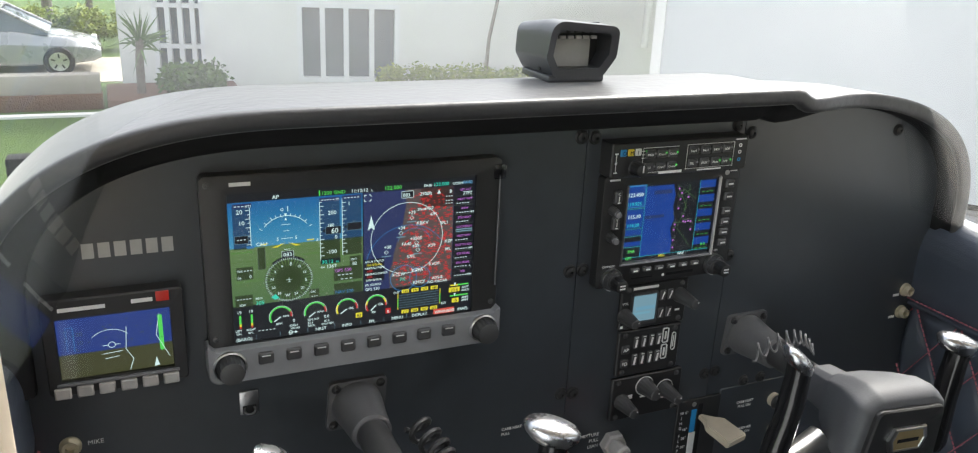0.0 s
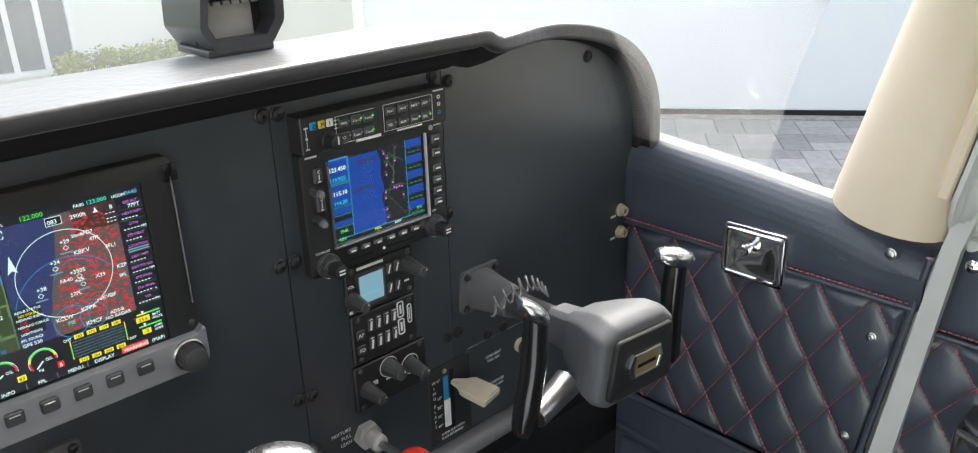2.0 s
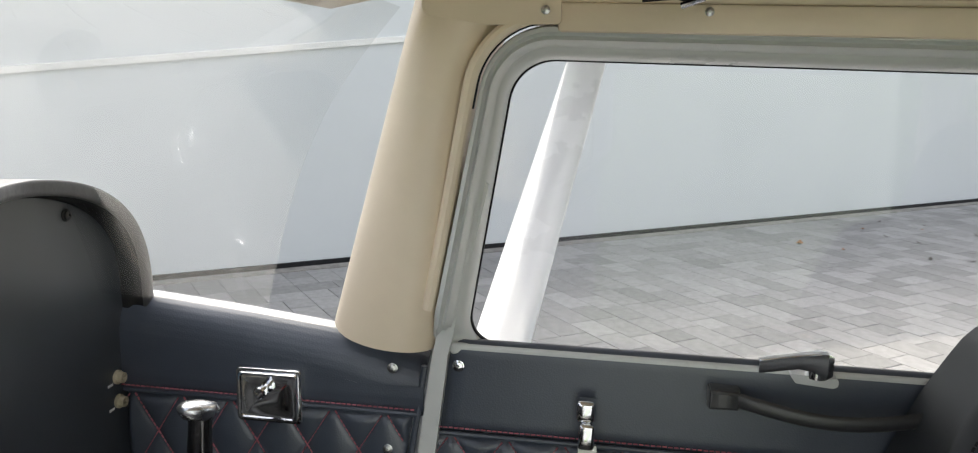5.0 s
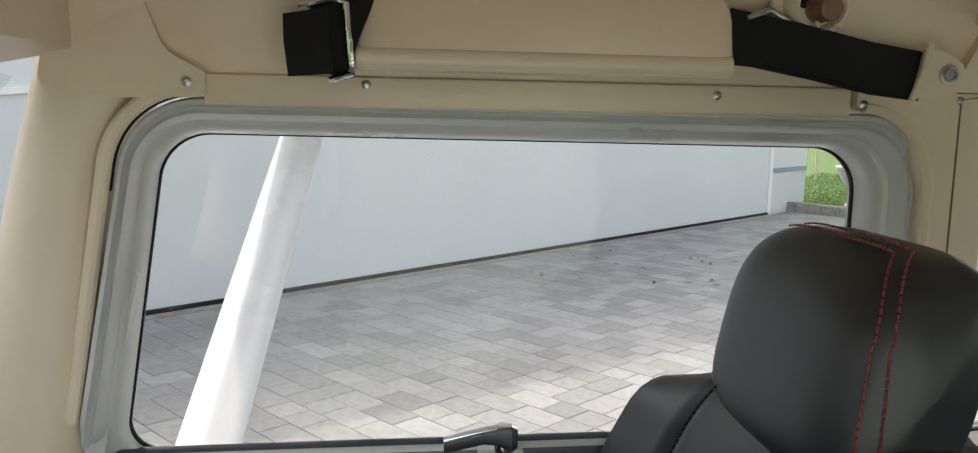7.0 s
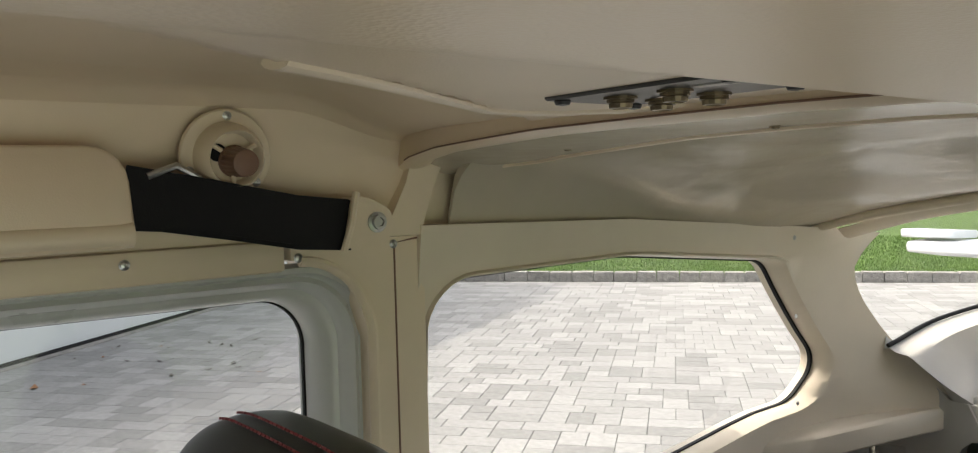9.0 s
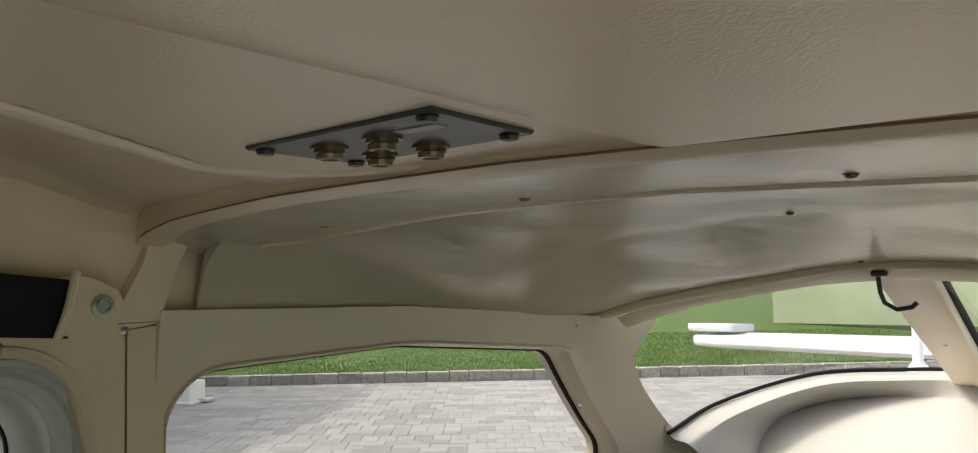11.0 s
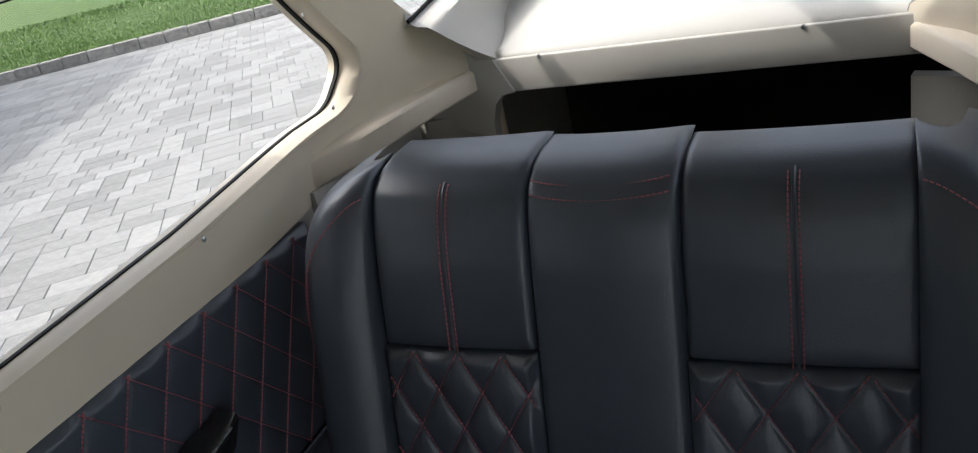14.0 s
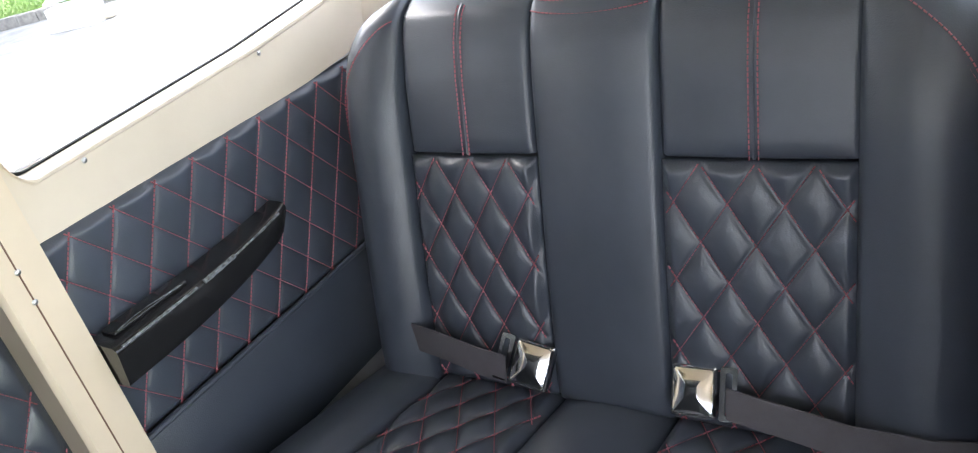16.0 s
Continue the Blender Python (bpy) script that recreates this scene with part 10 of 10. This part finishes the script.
CAR_SILVER = material("silver_car_paint", (0.30, 0.31, 0.32), 0.28, 0.5, scale=3, coat=0.5)


def build_garden():
    build_car((-2.86, 20.8, -2.27), 0)
    w = empty("garden_wall", "low white garden wall on a red brown brick base", "garden wall", at=(-3.2, 9.5, GROUND_Z))
    boxed("band", (-3.3, 9.52, GROUND_Z + 0.21), (5.5, 0.22, 0.21), SAND_RENDER, w, bevel=0.012)
    boxed("brick_base", (-3.3, 9.50, GROUND_Z + 0.02), (5.52, 0.24, 0.18), BED, w, bevel=0.01)
    boxed("bed", (0.25, 9.95, GROUND_Z - 0.05), (1.5, 1.1, 0.16), BED, w, bevel=0.02)
    k = empty("path_edge", "pale concrete path edge across the lawn", "path", kind="structure")
    bm = bmesh.new()
    sheet(bm, lambda u, v: (-6 + 6.8 * u, 9.10 + 0.12 * v - 0.12 * u, GROUND_Z - 0.035), 20, 1, (0, 0, -0.05))
    part("path", bm, STUCCO, k)
    d = empty("driveway", "pale grey concrete driveway under the parked car", "driveway", kind="structure")
    boxed("slab", (-6.5, 20.8, -2.275), (13.5, 3.6, 0.03), SAND_RENDER, d, bevel=0)
    build_shrub("shrub", "dark green leafy shrub beside the house", (0.42, 9.45, GROUND_Z), 0.72, 0.42, 2600, 0.075, LEAF, 3)
    y = empty("spiky_plant", "spiky grey green palm like plant before the porch", "plant", at=(-0.13, 9.8, GROUND_Z))
    rng = random.Random(5)
    part("stem", tube(bmesh.new(), [(-0.13, 9.8, GROUND_Z - 0.05), (-0.12, 9.8, -0.45), (-0.10, 9.8, -0.22)], [0.05, 0.045, 0.04], 8), BARK, y)
    for i in range(46):
        q, e = rng.uniform(0, 6.28), rng.uniform(-0.5, 1.3)
        ln = rng.uniform(0.28, 0.46)
        d0 = Vector((math.cos(q) * math.cos(e), math.sin(q) * math.cos(e), math.sin(e)))
        p0 = Vector((-0.10, 9.8, -0.24)) + Vector((0, 0, rng.uniform(-0.12, 0.05)))
        bm = bmesh.new()
        tube(bm, [p0, p0 + d0 * ln * 0.5, p0 + d0 * ln + Vector((0, 0, -0.10 * ln))], [0.012, 0.014, 0.002], 4, 0.25)
        part("frond", bm, LEAF, y)
    for i in range(5):
        build_shrub("hedge_plant", "yellow green clipped hedge plant below the window", (3.0 + 0.42 * i, 9.70 - 0.1 * i, GROUND_Z), 0.55, 0.30, 900, 0.06, YELLOW_LEAF, 20 + i)
    for i, (x, yy, hh) in enumerate(((-3.4, 27, 3.6), (-0.9, 28, 3.2), (-6.5, 29, 4.5), (-2.2, 31, 5.0), (1.2, 30, 4.0))):
        build_tree((x, yy, -2.28), hh, 2.0 + 0.2 * (i % 2), 4200, LEAF if i % 2 == 0 else YELLOW_LEAF, 11 + i)
    for i in range(6):
        build_shrub("hedge_plant", "yellow green hedge plant behind the driveway", (-4.4 + 0.95 * i, 24.0, -2.28), 1.2, 1.3, 1400, 0.13, YELLOW_LEAF, 40 + i)
    t = empty("sapling", "thin leaning bare sapling trunk before the house", "sapling", at=(4.1, 9.4, GROUND_Z))
    part("trunk", tube(bmesh.new(), [(4.05, 9.45, GROUND_Z - 0.05), (4.10, 9.45, -0.2), (4.28, 9.45, 0.7)], [0.03, 0.025, 0.02], 8), BARK, t)
    # beyond the kerb
    u = empty("urn_planter", "white cast urn planter standing at the lawn's edge", "planter", at=tuple(at_wall(12.25, 1.0, GROUND_Z)))
    turned("urn", [(0.0, 0.0), (0.22, 0.0), (0.22, 0.08), (0.12, 0.14), (0.10, 0.30), (0.16, 0.40), (0.34, 0.62), (0.40, 0.78), (0.44, 0.80), (0.44, 0.85), (0.36, 0.85), (0.33, 0.75), (0, 0.72)], at_wall(12.25, 1.0, GROUND_Z + 0.08), (0, 0, 1), STUCCO, u)
    b = empty("utility_box", "weathered pale metal utility box on the paving", "utility box", at=tuple(at_wall(9.35, 2.4, GROUND_Z)))
    m = Matrix.Translation(at_wall(9.35, 2.4, GROUND_Z)) @ pose(0, 0, 0, 0, 0, 20)
    boxed("body", (0, 0, 0), (0.80, 0.42, 0.34), STUCCO, b, m=m @ Matrix.Translation((0, 0, 0.19)), bevel=0.015)
    boxed("plinth", (0, 0, 0), (0.9, 0.5, 0.05), STUCCO, b, m=m @ Matrix.Translation((0, 0, 0.02)), bevel=0.01)
    boxed("flap", (0, 0, 0), (0.28, 0.2, 0.05), BEIGE, b, m=m @ Matrix.Translation((-0.45, -0.1, 0.04)), bevel=0.01)
    w = empty("far_wall", "pale green rendered garden wall beyond the lawn", "wall", at=(5, -24.5, GROUND_Z))
    boxed("wall", (4.9, -25, 0.9), (6.2, 0.3, 2.6), PALE_GREEN, w, bevel=0)
    s = empty("stake", "thin wooden tree stake in the lawn", "stake", at=tuple(at_wall(16, -1.5, GROUND_Z + 0.3)))
    part("pole", tube(bmesh.new(), [at_wall(16, -1.5, GROUND_Z), at_wall(16, -1.5, GROUND_Z + 1.6)], 0.03, 8), BEIGE, s)
    rng = random.Random(2)
    for i in range(26):
        p = Vector((9.3, -2.63, GROUND_Z + 0.004)) if i == 0 else Vector((9.75 + rng.gauss(0, 0.75), -4.45 + rng.gauss(0, 0.6), GROUND_Z + 0.004))
        lf = empty("fallen_leaf", ("dry brown fallen leaf on the paving" if i % 6 == 0 else "small weathered grey leaf on the paving") if i else "large orange brown fallen leaf on the paving", "leaf", "fallen leaves", at=tuple(p))
        k = 0.075 if i == 0 else rng.uniform(0.022, 0.048)
        bm = bmesh.new()
        a = rng.uniform(0, 6.28)
        sheet(bm, lambda uu, vv: p + Matrix.Rotation(a, 3, "Z") @ Vector(((uu - 0.5) * 2 * k, (vv - 0.5) * k * math.sin(math.pi * min(0.97, max(0.03, uu))), 0.004 + k * 1.1 * (uu - 0.45) ** 2)), 8, 4, (0, 0, 0.001))
        part("blade", bm, LEAF_BROWN if i % 6 == 0 else LEAF_GREY, lf)


BED = material("brown_mulch", (0.16, 0.09, 0.06), 0.95, scale=20, bump=1, bump_scale=60, bump_dist=0.02)
SAND_RENDER = material("sand_render", (0.36, 0.33, 0.28), 0.9, dark=(0.28, 0.255, 0.215), scale=2.5, bump=0.3, bump_scale=60, bump_dist=0.01)
PALE_GREEN = material("pale_green_render", (0.36, 0.42, 0.27), 0.85, scale=1.2)
LEAF_BROWN = material("dry_leaf", (0.26, 0.12, 0.05), 0.8, scale=60)
LEAF_GREY = material("weathered_leaf", (0.10, 0.085, 0.07), 0.85, dark=(0.06, 0.05, 0.045), scale=60)


def build_kerb():
    k = empty("kerb", "split face grey stone kerb along the lawn", "kerb", kind="structure")
    rng = random.Random(6)
    v = -1.5
    while v < 22:
        ln = rng.uniform(0.36, 0.46)
        bm = bmesh.new()
        u = 11.32 + rng.uniform(-0.012, 0.012)
        c = [(u, v + 0.006), (u + 0.2, v + 0.006), (u + 0.2, v + ln - 0.006), (u, v + ln - 0.006)]
        z1 = GROUND_Z + 0.185 + rng.uniform(-0.006, 0.006)
        mid = Vector((u + 0.1, v + ln / 2))
        rings = []
        for z, sh in ((GROUND_Z - 0.05, 1.0), (GROUND_Z + 0.05, 1.0), (z1 - 0.02, 0.985), (z1, 0.93)):
            rings.append([at_wall(mid.x + (a - mid.x) * sh + rng.uniform(-0.008, 0.008), mid.y + (b - mid.y) * sh, z) for a, b in c])
        loft(bm, rings, caps=True)
        part("kerb_stone", bm, KERB, k, flat=True)
        v += ln


def build_pavers():
    """Squares and oblongs laid at random on one small module; the nearest stretch is made of single stones, the rest is joined."""
    pav = bpy.data.objects["pavement"]
    rng = random.Random(9)
    verts, faces = [], []
    shared = {}

    def stone(ln, w):
        i, t = 0.0019, 0.004
        lo = [(i, i), (ln - i, i), (ln - i, w - i), (i, w - i)]
        hi = [(i + t, i + t), (ln - i - t, i + t), (ln - i - t, w - i - t), (i + t, w - i - t)]
        v = [(*p, -0.03) for p in lo] + [(*p, -0.004) for p in lo] + [(*p, 0.0) for p in hi]
        f = [(0, 1, 5, 4), (1, 2, 6, 5), (2, 3, 7, 6), (3, 0, 4, 7), (4, 5, 9, 8), (5, 6, 10, 9), (6, 7, 11, 10), (7, 4, 8, 11), (8, 9, 10, 11)]
        return v, f

    basis = Matrix(((ALONG.x, AWAY.x, 0, 0), (ALONG.y, AWAY.y, 0, 0), (0, 0, 1, 0), (0, 0, 0, 1)))
    unit, singles = 0.112, 0
    nu, nv = 181, 168
    taken = [[False] * nv for _ in range(nu)]
    sizes = ((2, 4), (2, 4), (2, 2), (2, 2), (2, 3), (2, 3), (3, 2), (3, 2), (4, 2))
    for j in range(nv):
        for i in range(nu):
            if taken[i][j]:
                continue
            run = 0
            while i + run < nu and not taken[i + run][j] and run < 6:
                run += 1
            fits = [q for q in sizes if q[0] <= run and run - q[0] != 1] or [(run, 2)]
            nw, nh = rng.choice(fits)
            nh = min(nh, nv - j)
            for q in range(nw):
                for r in range(nh):
                    taken[i + q][j + r] = True
            u, v0, ln, w = -9.0 + i * unit, 0.17 + j * unit, nw * unit, nh * unit
            if u > 11.2 or (v0 > 7.2 and u < -6.3):
                continue
            p = at_wall(u, v0, GROUND_Z + rng.uniform(-0.0015, 0.0015))
            if -2.4 < u < 2.6 and 2.6 < v0 < 6.5 and singles < 300:
                if (nw, nh) not in shared:
                    vv, ff = stone(ln, w)
                    me = bpy.data.meshes.new("paver")
                    me.from_pydata(vv, [], ff)
                    me.materials.append(PAVER)
                    shared[(nw, nh)] = me
                ob = new("paver", shared[(nw, nh)])
                ob.parent = pav
                ob.matrix_basis = Matrix.Translation(p) @ basis
                singles += 1
            else:
                vv, ff = stone(ln, w)
                b = len(verts)
                verts += [p + ALONG * q[0] + AWAY * q[1] + Vector((0, 0, q[2])) for q in vv]
                faces += [tuple(b + i for i in q) for q in ff]
    me = bpy.data.meshes.new("far_pavers")
    me.from_pydata(verts, [], faces)
    me.materials.append(PAVER)
    ob = new("far_pavers", me)
    ob.parent = pav
    tagged(ob, "joined field of grey paving stones", kind="stuff")


build_airframe()
build_ground()
build_hangar()
build_house()
build_garden()
build_kerb()
build_pavers()
